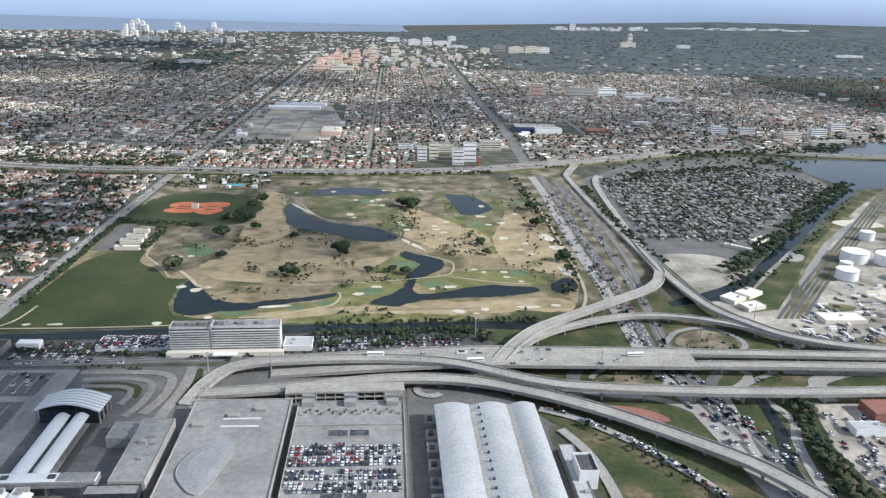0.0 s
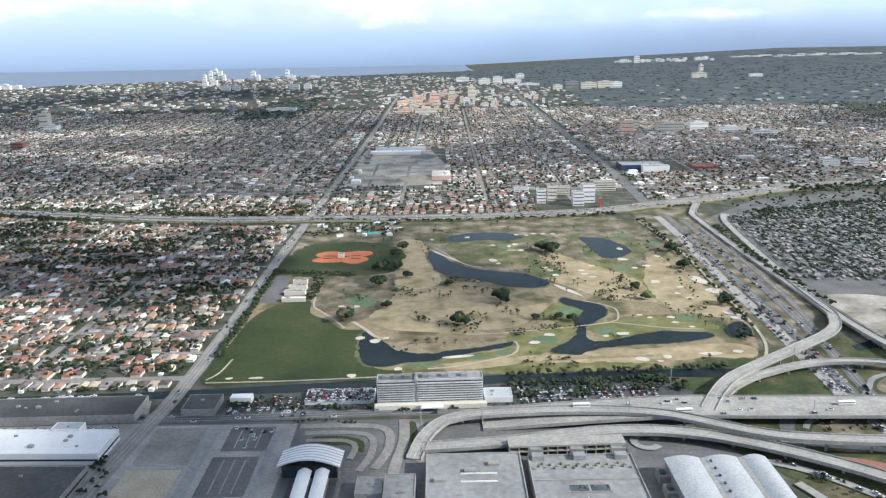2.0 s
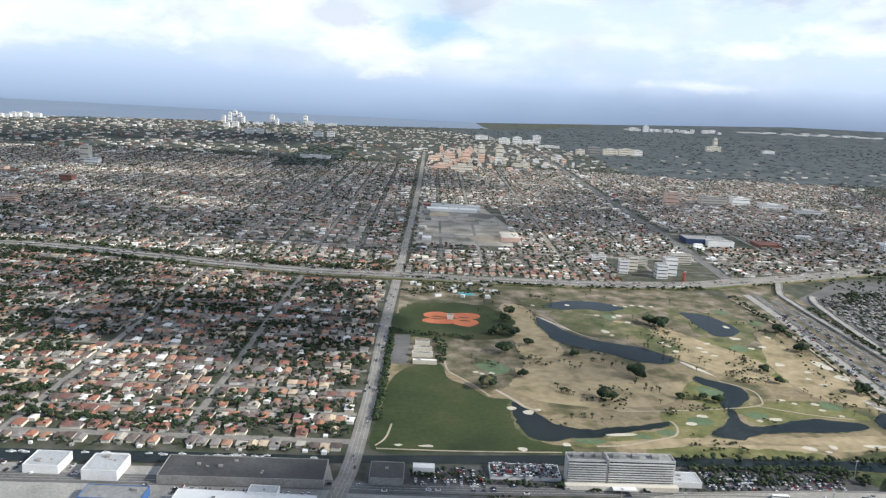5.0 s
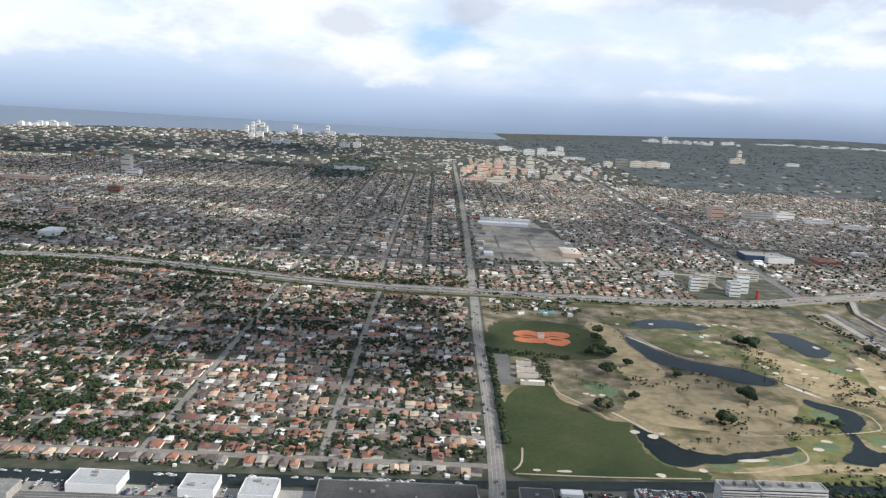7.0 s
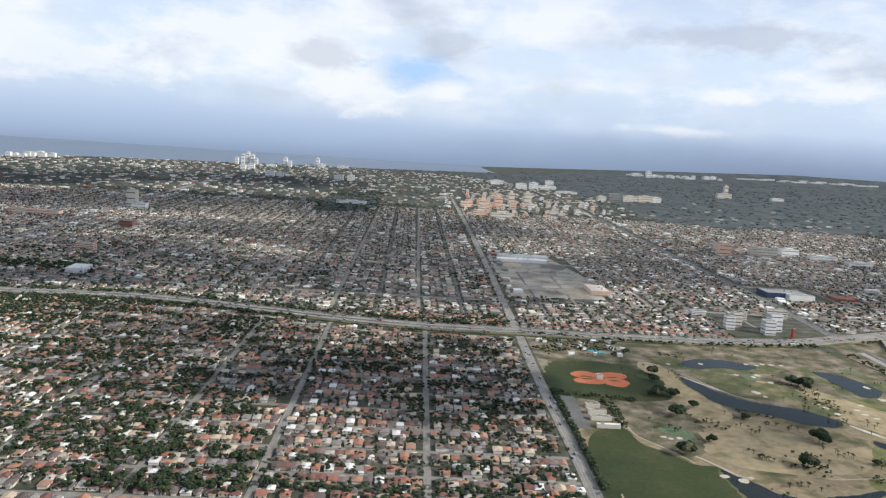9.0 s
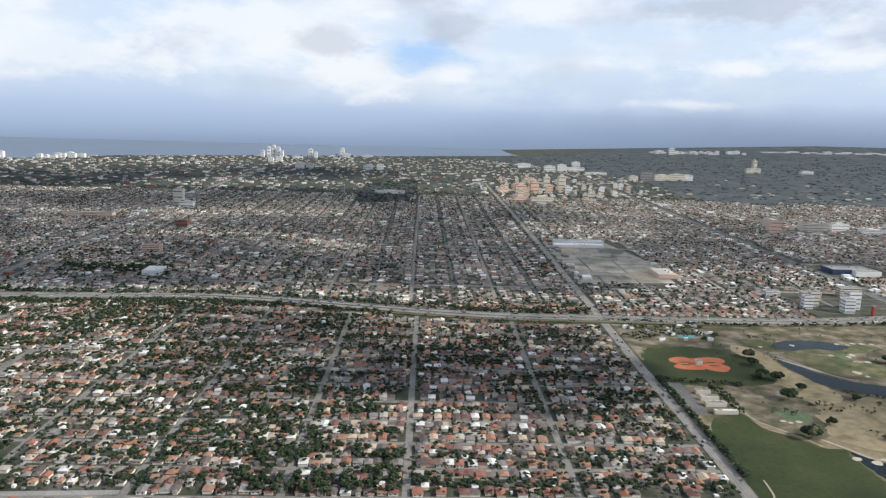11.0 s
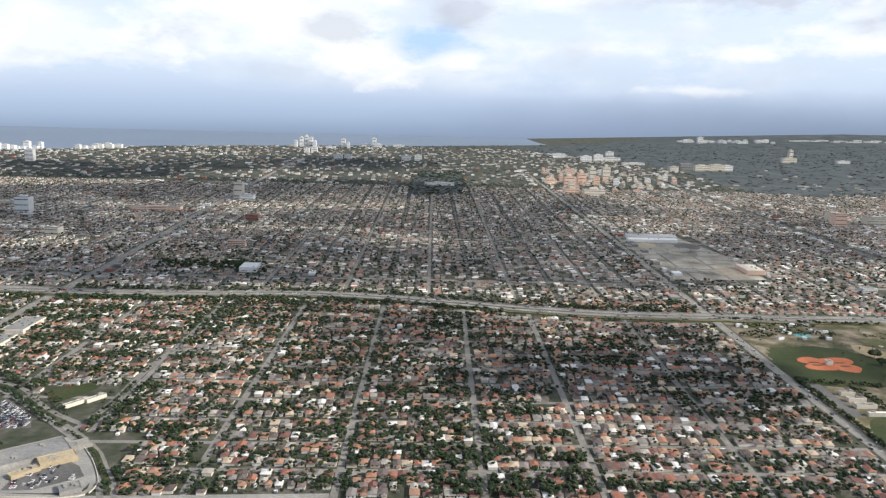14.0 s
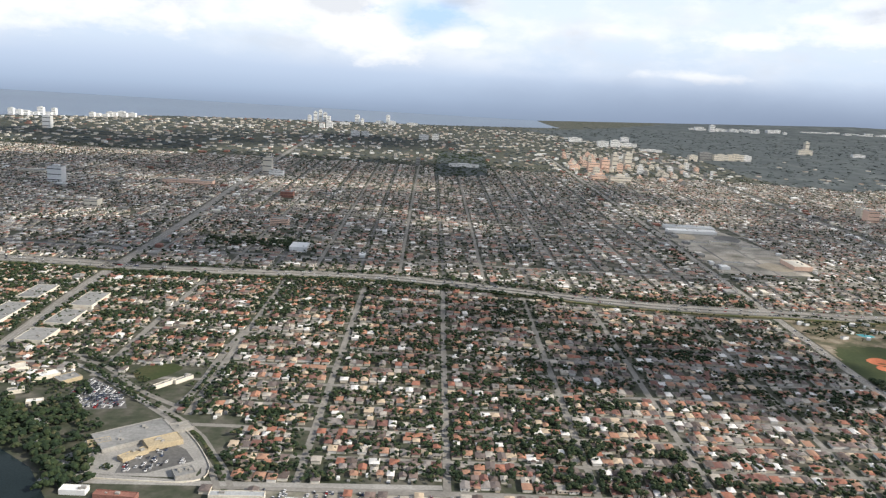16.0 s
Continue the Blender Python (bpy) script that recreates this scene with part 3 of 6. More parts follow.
flyover([(245, 960), (226, 915), (221, 884), (220, 743), (220, 583), (213, 543), (196, 513), (159, 484), (121, 457), (98, 439), (83, 421), (70, 400)], 8, [2.5, 2, 1.2, 1.2, 2.5, 5, 6.5, 7, 7, 7, 6.5, 6], "curving raised concrete ramp over the avenue")
flyover([(262, 905), (247, 857), (231, 701), (222, 569), (226, 487), (240, 452), (263, 426), (310, 412), (400, 404)], 8, [1, 1, 1.5, 3, 5, 6, 6, 5, 4], "curving raised concrete ramp")
flyover([(84, 415), (94, 428), (118, 446), (160, 463), (199, 463), (232, 449), (258, 428), (300, 416)], 6, [6, 5.5, 5, 5, 5, 5, 5, 4.5], "low raised ramp crossing the avenue")
road("ramp", [(170, 420), (181, 434), (193, 449), (214, 455), (228, 443), (229, 427), (214, 415), (196, 412)], 3.6, 0.26, PALE, "pale narrow loop ramp round a planted island", step=3.0)
road("ramp", [(104, 352), (108, 373), (111, 390), (122, 403), (144, 408), (170, 404)], 8.0, 0.26, ASPHALT, "dark curving loop ramp below the bridge", step=4.0)
road("ramp", [(120, 386), (126, 394), (140, 399), (166, 401)], 3.4, 0.30, PALE, "pale inner lane of the loop ramp", step=3.0)
road("ramp", [(182, 352), (185, 372), (192, 386), (205, 396), (230, 396), (262, 396)], 6.5, 0.26, ASPHALT, "dark curving loop ramp beside the bridge", step=4.0)
road("ramp", [(194, 360), (201, 372), (214, 382), (232, 392)], 3.4, 0.30, PALE, "pale inner lane of the loop ramp", step=3.0)
patch("island", [(186, 432), (196, 446), (213, 451), (225, 441), (225, 428), (212, 418), (196, 418)], 0.16, ROUGH, "planted brown island inside the loop ramp", "island")
patch("island", [(118, 366), (122, 384), (136, 394), (160, 397), (162, 370), (140, 360)], 0.16, ROUGH, "planted brown island inside the loop ramp", "island")
# junction ground, verges and yards
patch("junction_ground", [(60, 468), (150, 500), (205, 515), (236, 480), (266, 420), (300, 384), (300, 300), (230, 220), (120, 220), (95, 330), (60, 380)], 0.05, BANKG, "rough grass between ramps", "verge", raw=True)
patch("corridor_ground", [(152, 930), (158, 700), (152, 560), (150, 490), (182, 470), (222, 560), (232, 700), (240, 900), (230, 960)], 0.045, ROUGH, "brown rough ground between the roadways", "verge", raw=True)
patch("grass_bank", [(92, 338), (120, 330), (150, 305), (168, 280), (178, 240), (150, 200), (110, 240), (95, 290)], 0.12, BANKG, "green grassy bank below the ramp", "verge", raw=True)
patch("airport_apron", [(-260, 405), (60, 405), (95, 360), (84, 330), (88, 200), (-270, 150)], 0.05, ASPHALT, "grey paved terminal forecourt", "apron", raw=True)
patch("parking_ground", [(-252, 402), (-166, 402), (-166, 200), (-258, 200)], 0.10, CONCRETE, "grey asphalt parking ground by the station", "parking ground", raw=True)
patch("yard", [(-1000, 408), (-360, 424), (-262, 434), (-255, 405), (-262, 150), (-1100, 150)], 0.06, CONCRETE, "grey paved industrial yard", "yard", raw=True)
patch("yard", [(-240, 433), (-170, 442), (60, 453), (80, 420), (-90, 419), (-240, 414)], 0.08, TARMAC, "dark parking yard between canal and road", "yard", raw=True)
patch("freight_yard", [(232, 590), (300, 570), (390, 640), (560, 830), (900, 900), (900, 420), (430, 410), (260, 450), (236, 500)], 0.06, DUSTY, "pale dusty freight and tank yard", "yard", raw=True)
patch("school_ground", [(-226, 1120), (-80, 1130), (-70, 1300), (-100, 1490), (-226, 1490)], 0.1, DUSTY, "open paved school ground", "school ground", raw=True)
patch("verge", [(236, 890), (232, 700), (228, 600), (262, 560), (330, 640), (430, 730), (530, 840), (540, 930), (510, 1040), (330, 985)], 0.04, ASPHALT, "dark ground of a dense low estate", "verge", raw=True)

# ---- houses ----
PARK = [(-634, 2834), (-472, 2700), (-500, 2150), (-650, 2086)]
SITES = [GOLF, LAGOON, LAGOON2, COAST, WOOD, PARK]
BLOCKED = [(-1000, 400, -805, 560), (-985, 555, -862, 632), (-925, 600, -862, 660), (-226, 1110, -70, 1500), (40, 940, 180, 1090), (200, 1190, 320, 1330), (-250, 440, 80, 900), (-1100, 300, -860, 600)]


def clear(x, y, gap):
    ok = ~near_road(x, y, gap)
    for s in SITES:
        ok &= ~inside(x, y, s)
    for x0, y0, x1, y1 in BLOCKED:
        ok &= ~((x > x0) & (x < x1) & (y > y0) & (y < y1))
    return ok


def wedge(x, y):
    """What the camera's sweep takes in."""
    return (x > -760 - 0.68 * y - 150) & (x < 120 + 0.66 * y) & (y < 5500)


lots = []
for k in range(12):  # streets run along x north of the expressway
    y0 = 463 + 42 * k
    for dy, size in ((8.6, 1.0), (33.2, 1.0), (17.2, 0.72), (24.8, 0.72), (-8.5, 0.9)):
        if dy < 0 and k:
            continue
        xs = np.cumsum(rng.choice([6.6, 7.1, 7.6, 8.6], 170)) - 1310
        lots += [(x + rng.normal(0, 0.3), y0 + dy + rng.normal(0, 0.9), 0, size) for x in xs[xs < -255] if size > 0.8 or rng.random() < 0.6]
north = np.array(lots)
lots = []
for x0, y0, along in BLOCK_ROWS:
    if along:
        for dx, size in ((9.5, 1.0), (46, 1.0), (67, 1.0), (104, 1.0), (19, 0.65), (28, 0.9), (37, 0.6), (77, 0.6), (86, 0.9), (95, 0.65)):
            lots += [(x0 + dx + rng.normal(0, 1.2), y + rng.normal(0, 0.9), 90, size) for y in np.arange(y0 + 7, y0 + 109, 8.2) if size == 1.0 or rng.random() < 0.5]
    else:
        for dy, size in ((12, 1.0), (29, 1.0), (47, 1.0), (66, 1.0), (85, 1.0), (103, 1.0), (20.5, 0.6), (56.5, 0.6), (94, 0.6)):
            lots += [(x + rng.normal(0, 0.9), y0 + dy + rng.normal(0, 1.0), 0, size) for x in np.arange(x0 + 7, x0 + 110, 8.2) if size == 1.0 or rng.random() < 0.6]
for y in (942, 956, 970):  # rows between the expressway and the first street
    lots += [(x + rng.normal(0, 1), y + rng.normal(0, 1), 0, 1.0) for x in np.arange(-640, 170, 10.5)]
south = np.array(lots)
fx = np.arange(-4200, 3200, 21.0)
fy = np.arange(2420, 4300, 33.0)
FX, FY = np.meshgrid(fx, fy)
far = np.stack([FX.ravel() + rng.normal(0, 6, FX.size), FY.ravel() + rng.normal(0, 10, FX.size), rng.choice([0, 90], FX.size), np.ones(FX.size)], 1)
lot_all = np.concatenate([north, south, far])
X, Y = lot_all[:, 0], lot_all[:, 1]
expw = np.interp(X, line836[:, 0], line836[:, 1])
ok = wedge(X, Y) & clear(X, Y, 3.2) & (np.abs(Y - expw) > 26) & (rng.random(len(X)) < np.where(Y > 2420, 0.20, np.where(Y < 985, 0.95, 0.88)))
ok &= ~((X > 150) & (Y < expw - 20) & (X < 236))
ok &= ~((X > 236) & (Y < expw - 20))
house_lots = lot_all[ok]


def house_arrays(w, d, h, rise, hip):
    """Walls and hipped roof of a house at the origin."""
    w2, d2, e = w / 2, d / 2, 0.5
    v = [(-w2, -d2, 0), (w2, -d2, 0), (w2, d2, 0), (-w2, d2, 0), (-w2, -d2, h), (w2, -d2, h), (w2, d2, h), (-w2, d2, h)]
    r = [(-w2 - e, -d2 - e, h - 0.05), (w2 + e, -d2 - e, h - 0.05), (w2 + e, d2 + e, h - 0.05), (-w2 - e, d2 + e, h - 0.05)]
    if w > d:
        k = max(0.2, w2 - (d2 if hip else 0))
        r += [(-k, 0, h + rise), (k, 0, h + rise)]
        rf = [(0, 1, 5, 4), (2, 3, 4, 5), (3, 0, 4), (1, 2, 5), (3, 2, 1, 0)]
    else:
        k = max(0.2, d2 - (w2 if hip else 0))
        r += [(0, -k, h + rise), (0, k, h + rise)]
        rf = [(1, 2, 5, 4), (3, 0, 4, 5), (0, 1, 4), (2, 3, 5), (3, 2, 1, 0)]
    return v, [(0, 1, 5, 4), (1, 2, 6, 5), (2, 3, 7, 6), (3, 0, 4, 7)], r, rf


order = np.argsort(np.hypot(house_lots[:, 0] + 520, house_lots[:, 1] - 470) + 9000 * (house_lots[:, 3] < 1))
near_lots, rest_lots = house_lots[order[:300]], house_lots[order[300:]]


def build_house(kind):
    w, d, h, rise, hip, wing = kind
    v, f, r, rf = house_arrays(w, d, h, rise, hip)
    ob = tagged(new("house"), "single-storey stucco house with a tiled roof on a small lot", "house", "houses of the suburb")
    wall = mesh_object("wall", v, f, [WALL])
    roof = mesh_object("roof", r, rf, [ROOF])
    wall.parent = roof.parent = ob
    if wing:
        v, f, r, rf = house_arrays(w * 0.5, d * 0.45, h * 0.9, rise * 0.7, True)
        for nm, vv, ff, m in (("porch_wall", v, f, WALL), ("porch_roof", r, rf, ROOF)):
            o = mesh_object(nm, [(a + w * 0.2, b - d * 0.55, c) for a, b, c in vv], ff, [m])
            o.parent = ob
    for sx in (-0.28, 0.22):
        o = part("window", box(w * sx - 0.5, -d / 2 - 0.05, 0.8, w * sx + 0.5, -d / 2 + 0.02, 1.7), GLASS, wall)
    return ob


KINDS = [(6.0, 7.8, 2.2, 0.9, True, True), (5.6, 8.6, 2.3, 0.9, True, False), (6.5, 7.2, 2.2, 1.0, True, False), (6.2, 7.6, 2.3, 0.3, False, True),
         (5.4, 8.2, 2.2, 0.9, False, True), (6.4, 9.4, 2.2, 0.25, True, False), (6.8, 6.4, 2.2, 0.9, True, True), (5.8, 9.0, 2.4, 0.7, False, False)]
protos = [build_house(k) for k in KINDS]
for i, (x, y, rz, size) in enumerate(near_lots):
    p = protos[int(rng.integers(len(protos)))] if i >= len(protos) else protos[i]
    m = pose(x, y, 0, 0, 0, rz + (180 if rng.random() < 0.5 else 0) + rng.normal(0, 1.2))
    if i < len(protos):
        p.matrix_basis = m
    else:
        copy_thing(p, m)


def joined_houses(name, rows, label, roof=None):
    V, F, I, base = [], [], [], 0
    for x, y, rz, size in rows:
        far_off = y > 2420
        w, d = (rng.uniform(9, 18), rng.uniform(8, 12)) if far_off else (rng.uniform(5.0, 6.9) * size, rng.uniform(6.6, 9.6) * size)
        v, f, r, rf = house_arrays(w, d, rng.uniform(2.1, 2.7) * (1.4 if far_off else 1), rng.choice([0.25, 0.8, 1.2]), rng.random() < 0.7)
        c, s = math.cos(radians(rz + rng.normal(0, 1.5))), math.sin(radians(rz))
        V += [(x + a * c - b * s, y + a * s + b * c, z) for a, b, z in v + r]
        F += [tuple(q + base for q in t) for t in f] + [tuple(q + base + 8 for q in t) for t in rf]
        I += [0] * 4 + [1] * len(rf)
        base += 14
    tagged(mesh_object(name, V, F, [WALL, roof or ROOF], I), label, "houses", "", "stuff")


joined_houses("houses", rest_lots[rest_lots[:, 1] <= 985], "thousands of low stucco houses with tiled or white roofs")
joined_houses("southern_houses", rest_lots[(rest_lots[:, 1] > 985) & (rest_lots[:, 1] <= 2420)], "thousands of low stucco houses with worn grey, white or tiled roofs", ROOF2)
wx, wy = rng.uniform(300, 2600, 2600), rng.uniform(2150, 3600, 2600)
thin = inside(wx, wy, WOOD) & wedge(wx, wy) & (rng.random(2600) < 0.7 * np.exp(-(wy - 2180) / 200))
joined_houses("woodland_houses", np.stack([wx, wy, np.zeros(2600), np.ones(2600)], 1)[thin], "pale roofs scattered among the far trees", ROOF2)
joined_houses("distant_houses", rest_lots[rest_lots[:, 1] > 2420], "distant low houses and shops among trees", ROOF2)


# ---- trees ----
def blob(sub, seed, stretch=1.0):
    bm = bmesh.new()
    bmesh.ops.create_icosphere(bm, subdivisions=sub, radius=1.0)
    for v in bm.verts:
        k = 1 + 0.55 * noise.noise(v.co * 1.7 + Vector((seed * 7.1, seed * 3.3, 0))) + 0.25 * noise.noise(v.co * 4.1 + Vector((0, seed, seed)))
        v.co *= k
        v.co.z *= stretch
    v = np.array([p.co[:] for p in bm.verts])
    f = np.array([[q.index for q in t.verts] for t in bm.faces])
    bm.free()
    return v, f


def crown(seed, clumps, sub, radius, height):
    r = np.random.default_rng(seed)
    V, F, base = [], [], 0
    for k in range(clumps):
        v, f = blob(sub, seed * 10 + k, 0.75)
        a, q = r.uniform(0, 6.28), (0.0 if k == 0 else r.uniform(0.35, 0.75))
        s = radius * (0.62 if k == 0 else r.uniform(0.3, 0.5))
        V.append(v * s + [radius * q * math.cos(a), radius * q * math.sin(a), height + r.uniform(-0.25, 0.25) * radius])
        F.append(f + base)
        base += len(v)
    return np.concatenate(V), np.concatenate(F)


def build_tree(seed, radius, height, label="broad dark green shade tree among houses"):
    ob = tagged(new("tree"), label, "tree", "trees of the suburb")
    v, f = crown(seed, 7, 2, radius, height)
    mesh_object("crown", v.tolist(), f.tolist(), [LEAF]).parent = ob
    bm = bmesh.new()
    bmesh.ops.create_cone(bm, segments=7, radius1=0.35, radius2=0.18, depth=height, cap_ends=True)
    bmesh.ops.translate(bm, verts=bm.verts[:], vec=(0, 0, height / 2))
    for k in range(3):
        limb = bmesh.ops.create_cone(bm, segments=5, radius1=0.16, radius2=0.07, depth=radius, cap_ends=True)["verts"]
        bmesh.ops.transform(bm, matrix=pose(0, 0, height * 0.75, 0, 48, 120 * k) @ pose(0, 0, radius / 2), verts=limb)
    part("trunk", bm, TRUNK, ob)
    return ob


def joined_trees(name, rows, clumps, sub, label, leaf=None, flat=1.0):
    temps = [(v * [1, 1, flat], f) for v, f in (crown(50 + k, clumps, sub, 1.0, 0.0) for k in range(8))]
    V, F, base = [], [], 0
    for i, (x, y, r, h) in enumerate(rows):
        v, f = temps[i % 8]
        a = rng.uniform(0, 6.28)
        c, s = math.cos(a), math.sin(a)
        V.append(np.stack([x + r * (v[:, 0] * c - v[:, 1] * s), y + r * (v[:, 0] * s + v[:, 1] * c), h + r * v[:, 2]], 1))
        F.append(f + base)
        base += len(v)
    tagged(mesh_object(name, np.concatenate(V).tolist(), np.concatenate(F).tolist(), [leaf or LEAF]), label, "trees", "", "stuff")


def scatter(n, x0, x1, y0, y1):
    return rng.uniform(x0, x1, n), rng.uniform(y0, y1, n)


tx, ty = scatter(31000, -1300, -255, 462, 985)
keep = wedge(tx, ty) & clear(tx, ty, -0.3) & (np.abs(ty - np.interp(tx, line836[:, 0], line836[:, 1])) > 19)
dens = np.array([noise.noise(Vector((x * 0.008, y * 0.008, 3))) for x, y in zip(tx, ty)])
dens2 = np.array([noise.noise(Vector((x * 0.022, y * 0.05, 5))) for x, y in zip(tx, ty)])
off = (ty - 463) % 42
band = np.exp(-((off - 20.5) / 5.0) ** 2) - 0.4 * np.exp(-((off - 1) / 3.5) ** 2) - 0.4 * np.exp(-((off - 41) / 3.5) ** 2)
thick = 0.46 + 0.14 * (tx < -560) + 0.45 * ((tx < -690) & (ty > 760) & (dens2 > -0.12)) + 0.5 * band + 0.85 * dens + 1.25 * dens2
keep &= rng.random(len(tx)) < np.clip(thick, 0.16, 1)
tn = np.stack([tx, ty, rng.uniform(1.0, 2.4, len(tx)) + 1.4 * np.clip(thick - 0.3, 0, 0.8), rng.uniform(2.1, 3.9, len(tx))], 1)[keep]
o = np.argsort(np.hypot(tn[:, 0] + 520, tn[:, 1] - 470))
tree_protos = [build_tree(s, r, h) for s, r, h in ((1, 2.7, 4.4), (2, 2.1, 3.8), (3, 3.2, 5.0), (4, 1.7, 3.2), (5, 2.4, 4.4))]
for i, (x, y, r, h) in enumerate(tn[o[:250]]):
    m = pose(x, y, 0, 0, 0, rng.uniform(0, 360))
    if i < len(tree_protos):
        tree_protos[i].matrix_basis = m
    else:
        copy_thing(tree_protos[int(rng.integers(len(tree_protos)))], m)
joined_trees("suburb_trees", tn[o[250:4000]], 3, 1, "dark green trees between the houses")
joined_trees("suburb_trees", tn[o[4000:]] * [1, 1, 1.08, 1], 2, 1, "dark green trees between the houses")

tx, ty = scatter(52000, -2400, 1500, 935, 2430)
keep = wedge(tx, ty) & clear(tx, ty, 1.0) & (np.abs(ty - np.interp(tx, line836[:, 0], line836[:, 1])) > 19)
dens = np.array([noise.noise(Vector((x * 0.004, y * 0.004, 9))) for x, y in zip(tx, ty)])
dens += 0.8 * np.array([noise.noise(Vector((x * 0.02, y * 0.02, 7))) for x, y in zip(tx, ty)])
keep &= rng.random(len(tx)) < 1.0 + 1.3 * dens
outer = np.stack([tx, ty, rng.uniform(1.6, 3.8, len(tx)), rng.uniform(2.4, 4.6, len(tx))], 1)[keep]
joined_trees("outer_suburb_trees", outer[outer[:, 1] < 1300], 2, 1, "dark green trees between distant houses")
joined_trees("outer_suburb_trees", outer[outer[:, 1] >= 1300] * [1, 1, 0.85, 1], 1, 1, "small dark trees between far houses")
tx, ty = scatter(22000, -4200, 3600, 2300, 5000)
keep = wedge(tx, ty) & ~near_road(tx, ty, 2) & ~inside(tx, ty, COAST)
keep &= (rng.random(len(tx)) < 0.5) | (~inside(tx, ty, WOOD) & (ty < 4490))
# far crowns flattened for even tone, haze painted into their colour
joined_trees("far_trees", np.stack([tx, ty, rng.uniform(6, 15, len(tx)), rng.uniform(-1.0, 2.0, len(tx)) + far_rise(tx, ty)], 1)[keep], 2, 1, "far haze-tinted tree canopy of the suburbs", HAZED_CANOPY, 0.45)

# ---- buildings ----
def slab_building(name, x0, y0, x1, y1, h, wall, roof, label, category, group="", rz=0.0, bands=0, plant=2, parapet=0.5):
    """A flat-roofed building: walls, roof deck, four parapets, window bands and roof plant. The corners are taken before turning by rz."""
    cx, cy = (x0 + x1) / 2, (y0 + y1) / 2
    w, d = abs(x1 - x0) / 2, abs(y1 - y0) / 2
    ob = thing(name, cx, cy, 0, rz, label=label, category=category, group=group)
    walls = part("wall", box(-w, -d, 0, w, d, h), wall, ob)
    top = part("roof", box(-w + 0.3, -d + 0.3, h, w - 0.3, d - 0.3, h + 0.12), roof, ob)
    if parapet:
        for a in ((-w, -d, w, -d + 0.3), (-w, d - 0.3, w, d), (-w, -d + 0.3, -w + 0.3, d - 0.3), (w - 0.3, -d + 0.3, w, d - 0.3)):
            part("parapet", box(a[0], a[1], h, a[2], a[3], h + parapet), wall, ob)
    for k in range(bands):
        z = h * (k + 0.35) / bands
        t = min(1.1, 0.3 * h / bands)
        part("window_band", box(-w + 0.6, -d - 0.08, z, w - 0.6, -d + 0.02, z + t), GLASS, walls)
        for s in (-1, 1):
            part("window_band", box(s * w - 0.05, -d + 0.6, z, s * w + 0.05, d - 0.6, z + t), GLASS, walls)
    r = random.Random(int(abs(cx * 7 + cy * 3)))
    for k in range(plant):
        px, py, q = r.uniform(-0.7, 0.6) * w, r.uniform(-0.6, 0.5) * d, r.uniform(0.8, 2.2)
        part("roof_unit", box(px, py, h + 0.1, px + q * 1.4, py + q, h + 0.1 + q * 0.7), CONCRETE, top)
    return ob


# hotel slab with stacked balconies
# white darkened to grey: the front's shade is put into the paint colour
HOTEL = material("shade_toned_white", [(0.3, (0.46, 0.455, 0.44)), (0.7, (0.56, 0.555, 0.54))], 0.15)
hotel = thing("hotel", -90, 421.5, 0, 1.5, label="white slab hotel with stacked dark balcony bands", category="hotel")
for x0, x1, h in ((-31.5, -8.6, 16.4), (-7.6, 32.0, 16.8)):
    part("wall", box(x0, 0, 0, x1, 9.5, h), HOTEL, hotel)
    part("roof", box(x0 + 0.4, 0.4, h, x1 - 0.4, 9.1, h + 0.1), PALE, hotel)
    for q in ((x0, 0, x1, 0.35), (x0, 9.15, x1, 9.5), (x0, 0.35, x0 + 0.35, 9.15), (x1 - 0.35, 0.35, x1, 9.15)):
        part("parapet", box(q[0], q[1], h, q[2], q[3], h + 0.7), HOTEL, hotel)
    for k in range(9):
        z = 2.6 + k * (h - 3.2) / 9
        part("balcony", box(x0 + 0.2, -1.1, z, x1 - 0.2, 0.0, z + 0.62), HOTEL, hotel)
        part("glazing", box(x0 + 0.3, -0.06, z + 0.64, x1 - 0.3, 0.0, z + (h - 3.2) / 9 - 0.02), GLASS, hotel)
    for k in range(3):
        a = x0 + 3 + k * (x1 - x0) / 3.4
        part("roof_unit", box(a, 3.2, h + 0.1, a + 4.2, 6.8, h + 1.9), PALE, hotel)
part("stair_tower", box(-8.6, -0.6, 0, -7.6, 9.8, 17.8), CONCRETE, hotel)
part("podium", box(-33, -5, 0, 34, -1.2, 3.0), CREAM, hotel)
part("canopy", box(-6, -9, 2.6, 8, -5, 3.3), WHITE, hotel, "white entrance canopy")
slab_building("annex", -57, 424, -40, 437, 3.2, WHITE, METAL, "low white annex beside the hotel", "annex")

# railway station: arched hall and two vaulted platforms
def arch_shell(x0, x1, y0, y1, z0, rise, thick=0.35, seg=16):
    bm = bmesh.new()
    rings = []
    for i in range(seg + 1):
        u = i / seg
        x, z = x0 + (x1 - x0) * u, z0 + rise * math.sin(math.pi * u)
        rings.append([bm.verts.new(p) for p in ((x, y0, z), (x, y1, z), (x, y1, z - thick), (x, y0, z - thick))])
    for a, b in zip(rings, rings[1:]):
        for k in range(4):
            j = (k + 1) % 4
            bm.faces.new((a[k], b[k], b[j], a[j]))
    bm.faces.new(rings[0])
    bm.faces.new(rings[-1][::-1])
    bmesh.ops.recalc_face_normals(bm, faces=bm.faces[:])
    return bm


